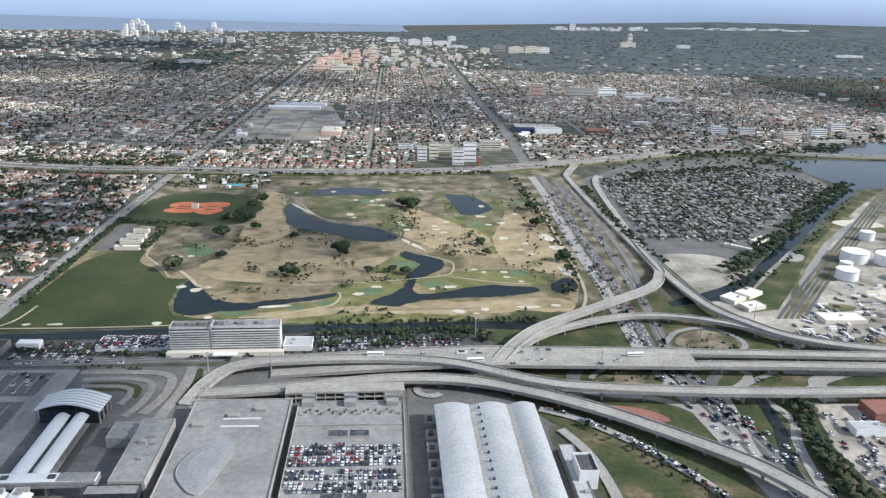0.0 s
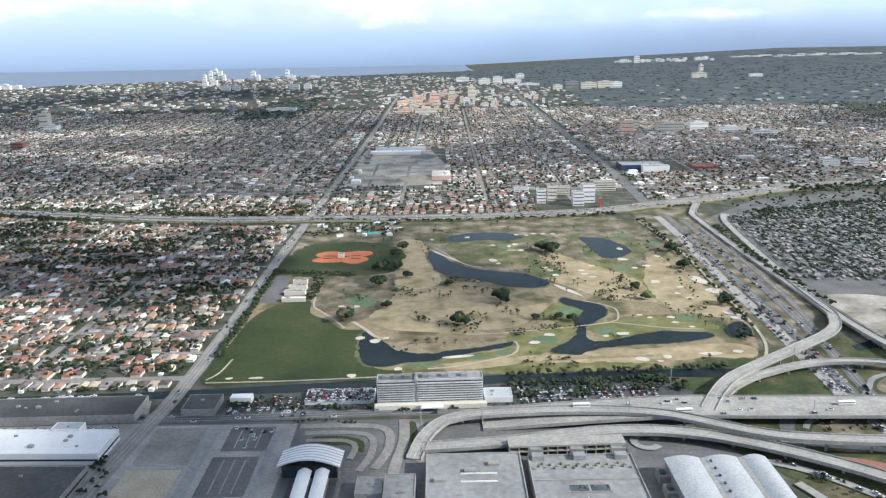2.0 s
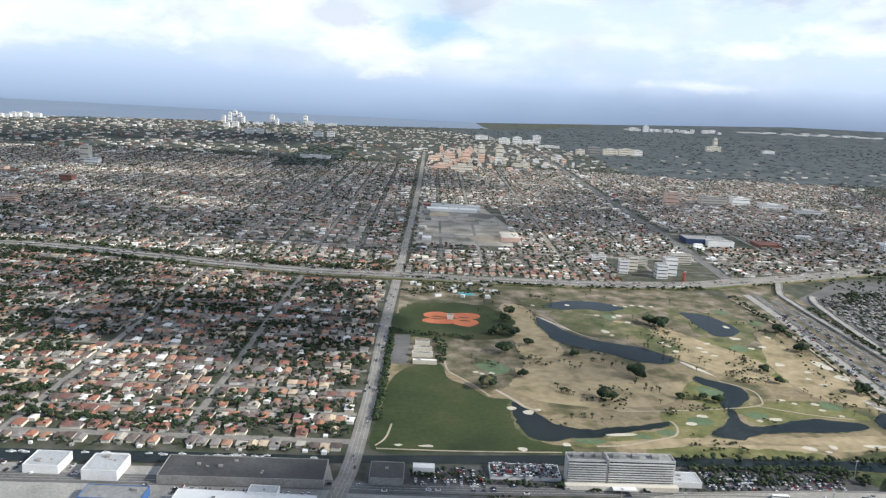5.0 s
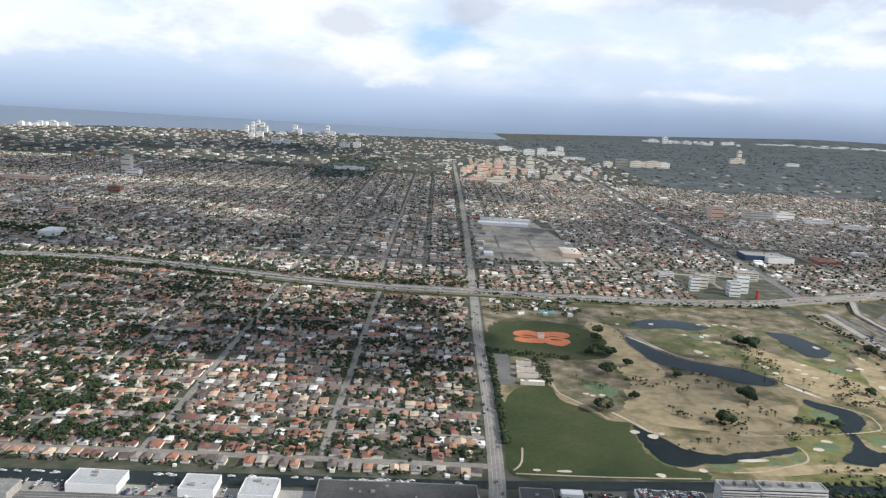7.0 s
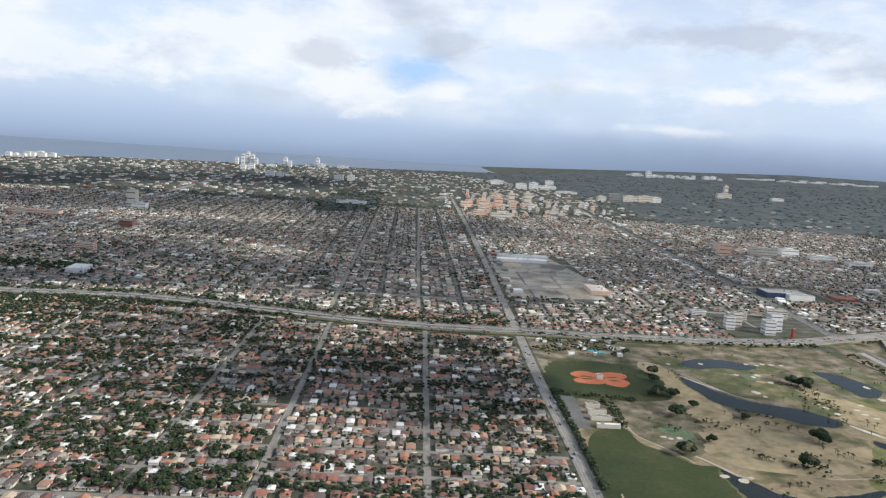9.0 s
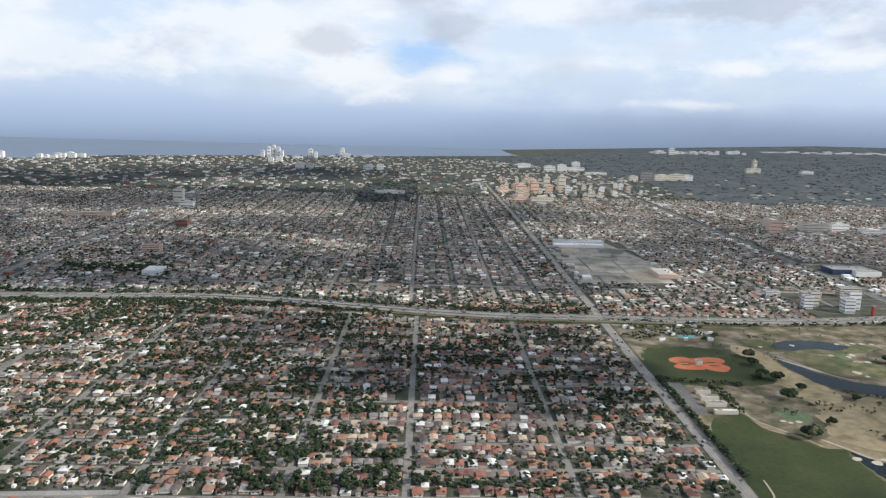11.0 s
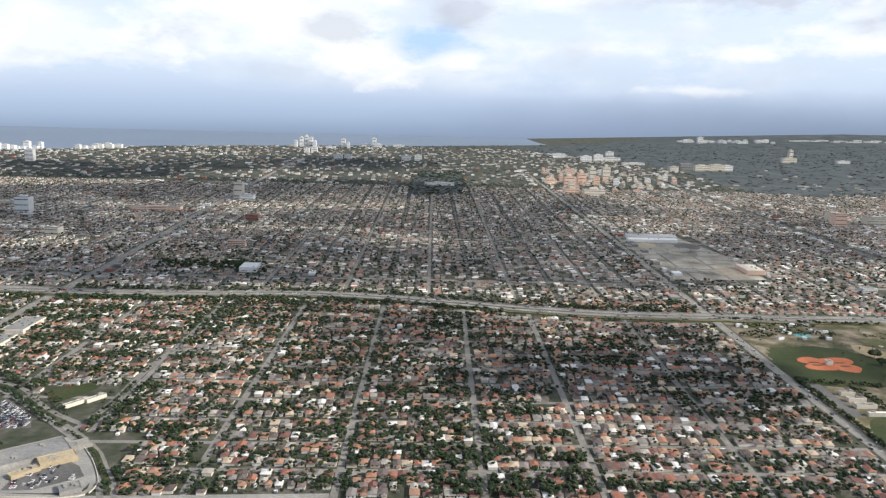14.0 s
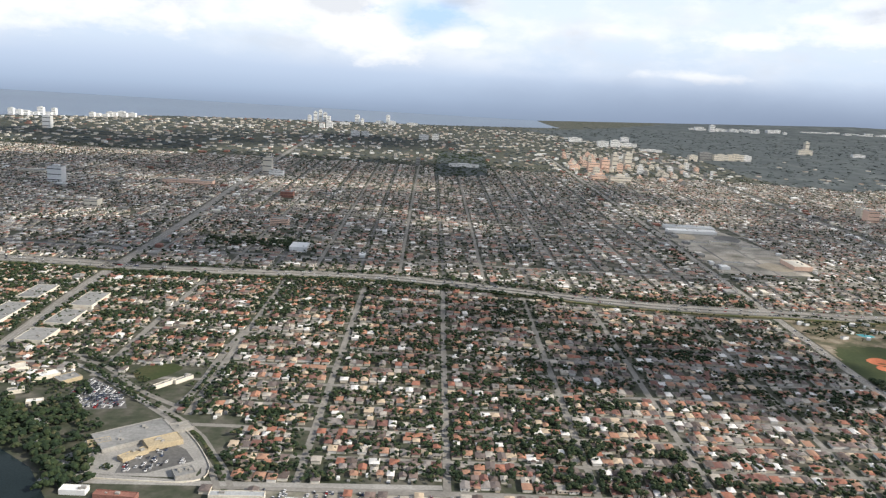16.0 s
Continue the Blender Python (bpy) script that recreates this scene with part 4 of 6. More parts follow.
st = thing("station_hall", -150, 350, 0, -2, label="station hall under a broad white arched roof", category="station")
part("roof", arch_shell(-16, 16, -7, 9, 7.5, 4.0), WHITE, st, "white arched metal roof")
part("wall", box(-14, -5, 0, 14, 7, 6.8), GLASS, st, "dark glazed wall")
for k in range(7):
    part("rib", arch_shell(-16.1, 16.1, -6.8 + 2.55 * k, -6.5 + 2.55 * k, 7.7, 4.0, 0.25), METAL, st)
for s in (-1, 1):
    for k in range(4):
        part("column", box(s * 15.2 - 0.3, -6 + 4.6 * k, 0, s * 15.2 + 0.3, -5.4 + 4.6 * k, 7.6), CONCRETE, st)
for x0 in (-155.5, -146.6):
    for y0, y1 in ((293, 343), (190, 281)):
        pl = thing("platform_canopy", x0 + 3.6, (y0 + y1) / 2, 0, label="long white vaulted platform canopy with dark sides", category="canopy", group="platform canopies")
        L = (y1 - y0) / 2
        part("roof", arch_shell(-3.5, 3.5, -L, L, 5.4, 1.7, 0.25, 10), WHITE, pl)
        part("platform", box(-3.0, -L, 0, 3.0, L, 1.0), CONCRETE, pl)
        for k in range(int(L / 3)):
            for s in (-1, 1):
                part("column", box(s * 3.1 - 0.12, -L + 1 + 6 * k, 1.0, s * 3.1 + 0.12, -L + 1.3 + 6 * k, 5.5), METAL, pl)
        part("track_bed", box(3.9, -L, 0, 5.0, L, 0.3), TARMAC, pl)
mv = thing("walkway_bridge", -190, 286.5, 0, 1, label="long pale enclosed walkway bridge on piers", category="bridge")
part("tube", box(-110, -3.6, 5.2, 74, 3.6, 8.6, 0.5), PALE, mv)
part("roof", arch_shell(-110, 74, -3.2, 3.2, 8.5, 0.4, 0.2, 4), WHITE, mv)
for k in range(9):
    part("skylight", box(-98 + 19 * k, -1.2, 8.7, -95 + 19 * k, 1.2, 9.3), GLASS, mv)
    part("pier", box(-100 + 19 * k, -1, 0, -98.6 + 19 * k, 1, 5.2), CONCRETE, mv)
for x0 in (-154, -145):
    slab_building("stair_house", x0 - 2.5, 277, x0 + 2.5, 283, 6.6, WHITE, METAL, "white stair house by the platform canopy", "stair house", "stair houses")
slab_building("concourse", -111, 284, -96, 334, 8, CONCRETE, PALE, "pale grey concourse block with a ribbed roof", "building", plant=6)
slab_building("glazed_hall", -119, 277, -97, 283.6, 6.8, GLASS, PALE, "dark glazed concourse front", "building", plant=1)
slab_building("terminal_annex", -125, 322, -112, 337, 5, CONCRETE, PALE, "grey terminal annex with a paved court", "building", plant=3)

SHELL = material("shell_metal", [(0.3, (0.22, 0.23, 0.235)), (0.7, (0.28, 0.29, 0.295))], 0.1, rough=0.5)

# long roof deck with a leaf-shaped shell
deck = thing("terminal_deck", -68, 258, 0, label="broad pale concrete roof deck of the car-hire centre", category="building")
part("wall", box(-23, -98, 0, 25, 96, 6.6), CONCRETE, deck)
part("roof", box(-22.6, -97.6, 6.6, 24.6, 95.6, 6.8), PALE, deck)
for a in ((-23, -98, -22.5, 96), (24.5, -98, 25, 96), (-22.5, 95.5, 24.5, 96)):
    part("parapet", box(a[0], a[1], 6.6, a[2], a[3], 7.4), CONCRETE, deck)
bm = bmesh.new()
leaf = smooth([(-17, 34), (-14, 48), (-7, 57), (2, 58), (4, 50), (1, 33), (-4, 18), (-11, 22)], True, 2.0)
top = [bm.verts.new((x, y, 7.5)) for x, y in leaf]
mid = [bm.verts.new((-6.5 + (x + 6.5) * 0.6, 40 + (y - 40) * 0.6, 8.1)) for x, y in leaf]
low = [bm.verts.new((x, y, 6.8)) for x, y in leaf]
n = len(leaf)
for i in range(n):
    j = (i + 1) % n
    bm.faces.new((low[i], low[j], top[j], top[i]))
    bm.faces.new((top[i], top[j], mid[j], mid[i]))
bm.faces.new(mid)
bmesh.ops.recalc_face_normals(bm, faces=bm.faces[:])
part("shell", bm, SHELL, deck, "leaf-shaped pale metal skylight shell")
part("shell_rim", ribbon_bm(np.concatenate([leaf, leaf[:1]]), -0.25, 0.25, 6.8, 7.6), CONCRETE, deck)
for x0, y0 in ((-4, 78), (8, 84), (-19, 70), (12, -20), (-16, 4)):
    part("roof_unit", box(x0, y0, 6.8, x0 + 5.5, y0 + 3.2, 8.2), CONCRETE, deck)
part("roof_court", box(-6, 70, 6.8, 12, 70.5, 7.4), WHITE, deck)
part("roof_court", box(-6, 77, 6.8, 12, 77.5, 7.4), WHITE, deck)

gar = thing("parking_garage", -13.5, 258, 0, label="pale concrete parking garage with cars on its roof", category="garage")
part("wall", box(-26, -98, 0, 27, 93, 6.6), CONCRETE, gar)
part("roof", box(-25.6, -97.6, 6.6, 26.6, 92.6, 6.8), PALE, gar)
for a in ((-26, -98, -25.6, 93), (26.6, -98, 27, 93), (-25.6, 92.6, 26.6, 93)):
    part("parapet", box(a[0], a[1], 6.6, a[2], a[3], 7.5), CONCRETE, gar)
# light wells are flat dark plates, coloured as the shade of an opening
for y0 in (60, 11, -50):
    for x0 in (-9, 1):
        part("light_well", box(x0, y0, 6.75, x0 + 9, y0 + 6, 6.9), GLASS, gar, "dark plate for the shade in a light well")
    part("light_well_rim", box(-9.6, y0 - 0.5, 6.8, 10.6, y0 - 0.1, 7.5), CONCRETE, gar)
for k in range(3):
    part("stair_tower", box(-24 + 21 * k, 88, 6.6, -18 + 21 * k, 92, 9.4), PALE, gar)
for k in range(26):
    part("planter", box(-24 + 1.9 * k, 80 + (k * 7 % 5), 6.8, -22.9 + 1.9 * k, 81 + (k * 7 % 5), 7.7), SCRUB if k % 3 else CONCRETE, gar)
part("ramp_wall", box(-25, 70, 6.8, 26, 70.4, 7.5), CONCRETE, gar)

# three-vaulted long shed
han = thing("long_shed", 54, 258, 0, label="long shed under three shallow white roof vaults", category="shed")
part("wall", box(-25, -100, 0, 25, 86, 8), CONCRETE, han)
for x0, x1 in ((-25.5, -8), (-5.5, 11), (13.5, 25.5)):
    part("roof", arch_shell(x0, x1, -100, 86.5, 8.2, 1.5, 0.3, 10), METAL, han, "white metal vault")
for x0 in (-8, 11):
    part("gutter", box(x0, -100, 8.0, x0 + 2.5, 86, 8.3), CONCRETE, han)
for k in range(28):
    part("vent", box(-4.0, -97 + 6.6 * k, 8.6, -3.0, -95.6 + 6.6 * k, 9.5), GLASS, han)
for k in range(14):
    part("dock", box(-30.5, -94 + 13 * k, 0, -25, -86 + 13 * k, 4.2 + (k % 3) * 0.5), PALE if k % 2 else CONCRETE, han)
    part("dock_unit", box(-29.5, -92 + 13 * k, 4.6, -27, -89 + 13 * k, 5.8), TARMAC, han)
slab_building("narrow_block", 85.5, 262, 92.5, 313, 4, PALE, METAL, "narrow pale service block beside the shed", "building", rz=0, plant=4)
slab_building("lift_tower", 88.5, 284, 97, 298, 8.5, WHITE, TARMAC, "white lift tower with an open dark top", "building", plant=0, parapet=1.2)

# warehouses
slab_building("warehouse", -338, 362, -263, 388, 6.2, WHITE, WHITE, "large white warehouse with rows of small windows", "warehouse", rz=-1.5, bands=1, plant=5)
slab_building("warehouse", -330, 322, -265, 352, 5, CONCRETE, TARMAC, "dark flat-roofed warehouse with a white window strip", "warehouse", rz=-1.5, bands=1, plant=5)
slab_building("warehouse", -300, 386, -284, 394, 7.2, WHITE, METAL, "white warehouse block on the yard", "warehouse", rz=-1.5, plant=1)
slab_building("warehouse", -355, 405, -262, 430, 5, CONCRETE, TARMAC, "dark flat-roofed warehouse beside the canal", "warehouse", rz=1.2, plant=6)
slab_building("warehouse", -397, 405, -377, 425, 6, WHITE, METAL, "small white warehouse by the canal", "warehouse", plant=2)
slab_building("warehouse", -387, 378, -354, 392, 5, BLUE, PALE, "blue-walled warehouse with a pale roof", "warehouse", plant=1)
slab_building("warehouse", -237, 413, -217, 433, 4, CONCRETE, TARMAC, "grey flat-roofed store by the canal", "warehouse", plant=1)
for x0, x1 in ((-495, -466), (-432, -412), (-395, -379)):
    slab_building("warehouse", x0, 410, x1, 428, 5, WHITE, METAL, "white boatyard shed by the canal", "warehouse", "boatyard sheds", plant=2)
for x0, x1 in ((-560, -520), (-640, -590), (-700, -665)):
    slab_building("warehouse", x0, 396, x1, 412, 5, CONCRETE, PALE, "pale boatyard shed by the river", "warehouse", "boatyard sheds", plant=2)
slab_building("pavilion", -212, 428, -199, 434, 3.5, WHITE, WHITE, "small white pavilion by the parking lot", "pavilion", plant=0)
slab_building("parking_deck", -166, 425, -124, 440, 2.6, WHITE, TARMAC, "low white parking deck full of cars", "parking deck", plant=0)
for a, b, c, d, m in ((-203, 372, -178, 398, ASPHALT), (-205, 329, -180, 366, ASPHALT), (-206, 250, -181, 322, ASPHALT), (-246, 360, -217, 398, STREET), (-247, 327, -218, 355, TAN), (-246, 230, -219, 322, STREET)):
    patch("parking_lot", [(a, b), (c, b), (c, d), (a, d)], 0.14, m, "worn parking lot with pale kerbs", "parking lot", raw=True)
    lot = tagged(new("kerb"), "pale concrete kerb round a parking lot", "kerb", "", "structure")
    for q in ((a - 0.7, b - 0.7, a, d + 0.7), (c, b - 0.7, c + 0.7, d + 0.7), (a, d, c, d + 0.7), (a, b - 0.7, c, b)):
        part("kerb_line", box(q[0], q[1], 0, q[2], q[3], 0.3), CONCRETE, lot)
    if m is ASPHALT:
        for u in (0.27, 0.5, 0.73):
            part("divider", box(a + (c - a) * u - 0.35, b + 3, 0, a + (c - a) * u + 0.35, d - 3, 0.3), CONCRETE, lot, "pale kerbed divider")
for x0, y0, x1, y1 in ((-215, 328, -209, 398), (-178, 329, -174.5, 398)):
    patch("footway", [(x0, y0), (x1, y0), (x1, y1), (x0, y1)], 0.17, PALE, "pale paved strip beside the parking lots", "footway", raw=True)

# bus loops and ramps by the station
for pts, w in (([(-164, 398), (-130, 398), (-114, 392), (-112, 372), (-118, 352)], 5), ([(-160, 390), (-134, 390), (-122, 384), (-121, 366), (-126, 350)], 4), ([(-158, 382), (-136, 381), (-130, 374), (-132, 362)], 3.5), ([(-105, 404), (-104, 380), (-108, 350), (-106, 338)], 6), ([(-96, 400), (-93, 378), (-95, 358)], 4)):
    road("ramp", pts, w, 0.4, STREET, "grey bus lane looping round the station", step=4)
patch("planting_bed", [(-155, 386), (-136, 386), (-126, 380), (-126, 368), (-134, 376), (-154, 377)], 0.2, GREEN, "green planting bed in the bus loop", "planting bed")
patch("planting_bed", [(-102, 400), (-98, 400), (-97, 380), (-101, 380)], 0.2, GREEN, "green planting bed beside the ramp", "planting bed")
patch("track_bed", [(-160, 343), (-136, 343), (-136, 190), (-160, 190)], 0.2, TARMAC, "dark ballast beside the station platforms", "track bed", raw=True)
patch("track_bed", [(-134, 283), (-97, 283), (-97, 190), (-134, 190)], 0.2, TARMAC, "dark track bed below the concourse", "track bed", raw=True)
for x0 in (-128, -121, -112, -104):
    road("track", [(x0, 190), (x0, 240), (x0, 282)], 2.6, 0.34, BRICK if x0 in (-121,) else ASPHALT, "rail track below the concourse")
rg = thing("ramp_garage", -16, 367, 0, 2, label="low ramp garage with dark open bays", category="garage")
part("deck", box(-32, -4.5, 5.2, 30, 4.5, 6.2), DECK, rg)
part("deck", box(-32, -4.5, 2.5, 30, 4.5, 3.1), DECK, rg)
part("back_wall", box(-32, 4.0, 0, 30, 4.5, 5.2), TARMAC, rg)
for k in range(13):
    part("column", box(-32 + 5.1 * k, -4.4, 0, -31.4 + 5.1 * k, -3.8, 5.2), CONCRETE, rg)
for k in range(3):
    slab_building("stair_house", -38 + 21 * k, 352.5, -31 + 21 * k, 356, 9, PALE, PALE, "pale stair house at the garage edge", "stair house", "garage stair houses", plant=0)

# storage tanks
def tank(x, y, r, h):
    ob = thing("storage_tank", x, y, 0, label="white cylindrical storage tank on a pale yard", category="storage tank", group="storage tanks")
    for nm, r1, z0, hh, m in (("shell", r, 0, h, WHITE), ("rim", r + 0.25, h - 0.4, 0.5, METAL), ("foundation", r + 0.8, 0, 0.4, CONCRETE)):
        bm = bmesh.new()
        bmesh.ops.create_cone(bm, segments=36, radius1=r1, radius2=r1, depth=hh, cap_ends=True)
        bmesh.ops.translate(bm, verts=bm.verts[:], vec=(0, 0, z0 + hh / 2))
        part(nm, bm, m, ob)
    bm = bmesh.new()
    bmesh.ops.create_cone(bm, segments=36, radius1=r - 0.1, radius2=0.3, depth=1.0, cap_ends=True)
    bmesh.ops.translate(bm, verts=bm.verts[:], vec=(0, 0, h + 0.6))
    part("roof", bm, WHITE, ob)
    bm = bmesh.new()
    for k in range(10):
        a = 0.5 + k * 0.13
        add_box(bm, (r + 0.3) * math.cos(a) - 0.4, (r + 0.3) * math.sin(a) - 0.4, h * k / 10, (r + 0.3) * math.cos(a) + 0.4, (r + 0.3) * math.sin(a) + 0.4, h * k / 10 + 0.25)
    part("stair", bm, CONCRETE, ob)


for x, y, r, h in ((399, 592, 11, 9), (367, 549, 8.5, 8), (376, 566, 5, 8), (424, 584, 11, 9), (447, 652, 6.5, 8), (472, 650, 5, 7), (485, 640, 5, 7), (415, 545, 8, 8), (440, 560, 9, 8), (500, 620, 9, 8), (470, 590, 10, 8)):
    tank(x, y, r, h)
for x0, y0, x1, y1, rz in ((357, 678, 394, 683, -20), (362, 688, 396, 693, -20), (299, 620, 327, 624, -44), (247, 498, 262, 510, 35), (262, 508, 280, 520, 35), (254, 484, 270, 494, 20), (300, 460, 330, 474, 0), (350, 470, 380, 480, 0), (420, 500, 450, 508, 0), (330, 640, 352, 648, 40)):
    slab_building("freight_shed", x0, y0, x1, y1, 2.6, CREAM, WHITE if x0 < 340 else PALE, "long pale freight shed on the dusty yard", "shed", "freight sheds", rz=rz, plant=1)
slab_building("freight_shed", 256, 335, 275, 350, 5, BRICK, BRICK, "red-roofed depot among parked trucks", "shed", plant=1)
slab_building("freight_shed", 238, 322, 254, 330, 4, WHITE, METAL, "white depot roof among parked trucks", "shed", plant=1)

def r_mat(k):
    return (SAND, CONCRETE, SCRUB, ASPHALT)[int(k) // 10 % 4]


# yards and strips
for x0, y0, x1, y1 in ((300, 480, 340, 500), (360, 500, 400, 530), (420, 430, 520, 470), (330, 590, 360, 620), (430, 600, 470, 630), (520, 520, 600, 560), (440, 690, 500, 720), (300, 425, 345, 440)):
    patch("gravel_lot", oval((x0 + x1) / 2, (y0 + y1) / 2, (x1 - x0) / 2, (y1 - y0) / 2, x0), 0.16, r_mat(x0), "bare gravel lot in the freight yard", "lot")
for k in range(5):
    o = 4.5 * k
    tr = tagged(new("rail_track"), "rusty rail track through the freight yard", "rail track", "rail tracks", "structure")
    ln = smooth([(272 + o, 470), (296 + o, 500), (345 + o, 560), (430 + o, 660), (570 + o, 825), (700 + o, 960)], False, 20.0)
    part("track_bed", ribbon_bm(ln, -1.3, 1.3, 0, 0.3), SCRUB if k in (1, 3) else ASPHALT, tr)
    for s in (-0.5, 0.5):
        part("rail", ribbon_bm(ln, s - 0.1, s + 0.1, 0.3, 0.45), TARMAC, tr)
trailer_rows = []
for k in range(1500):
    x, y = rng.uniform(250, 620), rng.uniform(420, 700)
    if y < 0.9 * x + 210 and not (355 < x < 515 and 535 < y < 665):
        trailer_rows.append((x, y, rng.uniform(1.2, 1.7), rng.uniform(3, 8), rng.uniform(1.1, 1.8), rng.choice([0, 90, 40]), int(rng.integers(6))))
patch("creek", [(569, 859), (469, 752), (376, 641), (309, 564), (265, 508), (205, 492), (205, 500), (255, 528), (287, 552), (354, 634), (456, 753), (553, 859)], 0.16, WATER, "dark creek under trees", "creek", raw=True)
patch("grass_strip", [(258, 481), (280, 486), (311, 526), (391, 633), (508, 766), (590, 850), (575, 858), (501, 777), (397, 659), (314, 564), (270, 512)], 0.12, BANKG, "green grass strip between creek and rail tracks", "verge", raw=True)
patch("grass_strip", [(286, 481), (299, 481), (318, 514), (326, 538), (345, 570), (400, 640), (480, 728), (470, 730), (380, 625), (307, 520)], 0.12, SCRUB, "green grass strip beside the tank road", "verge", raw=True)
for q in ([(380, 615), (400, 612), (365, 552), (343, 548)], [(500, 730), (600, 770), (640, 850), (580, 840)], [(430, 690), (520, 690), (560, 640), (480, 672)], [(610, 860), (680, 900), (660, 840), (600, 800)]):
    patch("grass_strip", q, 0.11, SCRUB, "rough grass in the tank yard", "verge", wobble=0.8)
patch("sand_lot", [(238, 606), (277, 606), (294, 586), (290, 568), (262, 536), (247, 534), (240, 569)], 0.18, DUSTY, "pale bare dusty lot", "lot")
patch("depot_lot", [(222, 284), (222, 313), (233, 356), (300, 352), (420, 350), (420, 240), (240, 230)], 0.14, DUSTY, "grey depot lot with rows of trucks", "lot", raw=True)
patch("clay_patch", [(112, 352), (124, 356), (142, 350), (150, 340), (134, 338), (118, 344)], 0.2, BRICK, "reddish bare soil between ramps", "soil")
road("street", [(91, 332), (99, 313), (103, 289), (103, 262), (98, 200)], 5, 0.9, CONCRETE, "curving service road beside the shed", step=5)
road("street", [(84, 352), (102, 342), (123, 321), (140, 297), (150, 278), (158, 245), (165, 200)], 5, 0.9, CONCRETE, "pale lane below the ramp", step=5)
road("street", [(20, 392), (20, 352), (20, 260), (20, 160)], 9, 0.25, ASPHALT, "grey service street between garage and shed")
road("street", [(205, 372), (214, 340), (205, 315), (198, 270), (206, 220)], 5, 0.25, CONCRETE, "pale lane beside the drainage canal", step=5)
road("street", [(190, 372), (186, 340), (181, 311), (182, 275), (190, 220)], 4, 0.24, CONCRETE, "pale lane beside the drainage canal", step=5)
road("ramp", [(150, 372), (176, 366), (200, 374), (214, 390), (206, 398)], 5, 0.24, CONCRETE, "pale slip road under the ramps", step=5)
road("ramp", [(98, 376), (122, 368), (150, 362), (168, 346), (176, 320)], 5, 0.24, CONCRETE, "pale slip road under the ramps", step=5)
road("ramp", [(240, 372), (290, 368), (350, 372), (430, 378)], 6, 0.24, CONCRETE, "pale slip road beside the freight yards", step=5)
road("ramp", [(236, 392), (290, 388), (350, 389), (430, 392)], 5, 0.24, CONCRETE, "pale slip road beside the freight yards", step=5)
helix = [(28 + 7 * math.cos(a), 374 + 7 * math.sin(a)) for a in np.linspace(0.3, 5.6, 12)]
road("ramp", helix, 4, 0.9, CONCRETE, "small concrete loop ramp", step=3)

# school, sheds and blocks south of the expressway
slab_building("school", -212, 1432, -118, 1452, 5, WHITE, WHITE, "long white school roof behind a paved ground", "school", plant=3)
slab_building("school", -205, 1465, -110, 1492, 6, WHITE, METAL, "white school hall beside the paved ground", "school", plant=3)
slab_building("school", -95, 1165, -66, 1215, 6, PEACH, CREAM, "peach school wing beside a paved ground", "school", plant=3)
for x0, y0 in ((-205, 1330), (-160, 1345), (-120, 1310), (-200, 1180)):
    slab_building("school_wing", x0, y0, x0 + 34, y0 + 11, 3.5, CREAM, PALE, "low cream school wing", "school", "school wings", plant=2)
for x, y, a2, b2, m in ((-120, 1180, 30, 30, TAN), (-190, 1400, 25, 25, TAN), (-110, 1400, 25, 30, ASPHALT)):
    patch("play_ground", oval(x, y, a2, b2, int(x - y)), 0.16, m, "worn play ground of the school", "play ground")
slab_building("big_store", 210, 1222, 280, 1262, 8, NAVY, PALE, "large store with blue walls and a pale roof", "store", plant=5)
slab_building("big_store", 240, 1206, 282, 1220, 8.5, WHITE, PALE, "white front block of the large store", "store", plant=1)
slab_building("big_store", 325, 1215, 365, 1250, 5, BRICK, BRICK, "low red-roofed shop hall", "store", plant=2)
for x0, y0, w, d, h, m in ((44, 985, 12, 10, 17, WHITE), (60, 1000, 12, 10, 19, CREAM), (88, 965, 14, 14, 18, WHITE), (104, 985, 16, 14, 23, WHITE), (119, 954, 2, 5, 11, RED), (134, 1060, 30, 14, 13, CREAM), (70, 1040, 26, 12, 10, CREAM), (20, 1045, 20, 12, 9, WHITE)):
    slab_building("apartment_block", x0, y0, x0 + w, y0 + d, h, m, PALE, "pale apartment block beside the expressway", "apartment block", "apartment blocks", bands=4, plant=2)
for x0, y0, w, d, h in ((530, 1215, 26, 14, 12), (584, 1225, 24, 14, 11), (640, 1190, 30, 12, 11), (655, 1130, 50, 12, 7), (700, 1215, 26, 16, 13), (745, 1190, 36, 14, 12), (765, 1270, 24, 16, 14), (820, 1205, 40, 14, 9), (860, 1270, 60, 20, 13), (690, 1150, 40, 10, 6)):
    slab_building("apartment_block", x0, y0, x0 + w, y0 + d, h, CREAM if w > 28 else WHITE, PALE, "cream apartment block near the lagoon", "apartment block", "apartment blocks", bands=4, plant=2)
slab_building("corner_store", -870, 1115, -845, 1150, 7, WHITE, WHITE, "white-fronted store beside dark grounds", "store", plant=1)
slab_building("corner_block", -935, 1300, -905, 1316, 12, PEACH, PALE, "peach apartment block by the streets", "apartment block", bands=4)
for x0, y0, x1, y1 in ((-1046, 800, -1022, 850), (-1044, 740, -1020, 785), (-1110, 740, -1085, 800), (-1112, 820, -1088, 870), (-1046, 690, -1020, 725), (-1120, 660, -1080, 710)):
    slab_building("shop_row", x0, y0, x1, y1, 4.5, CREAM, PALE, "pale flat-roofed shop row on the avenue", "shops", "shop rows", plant=3)
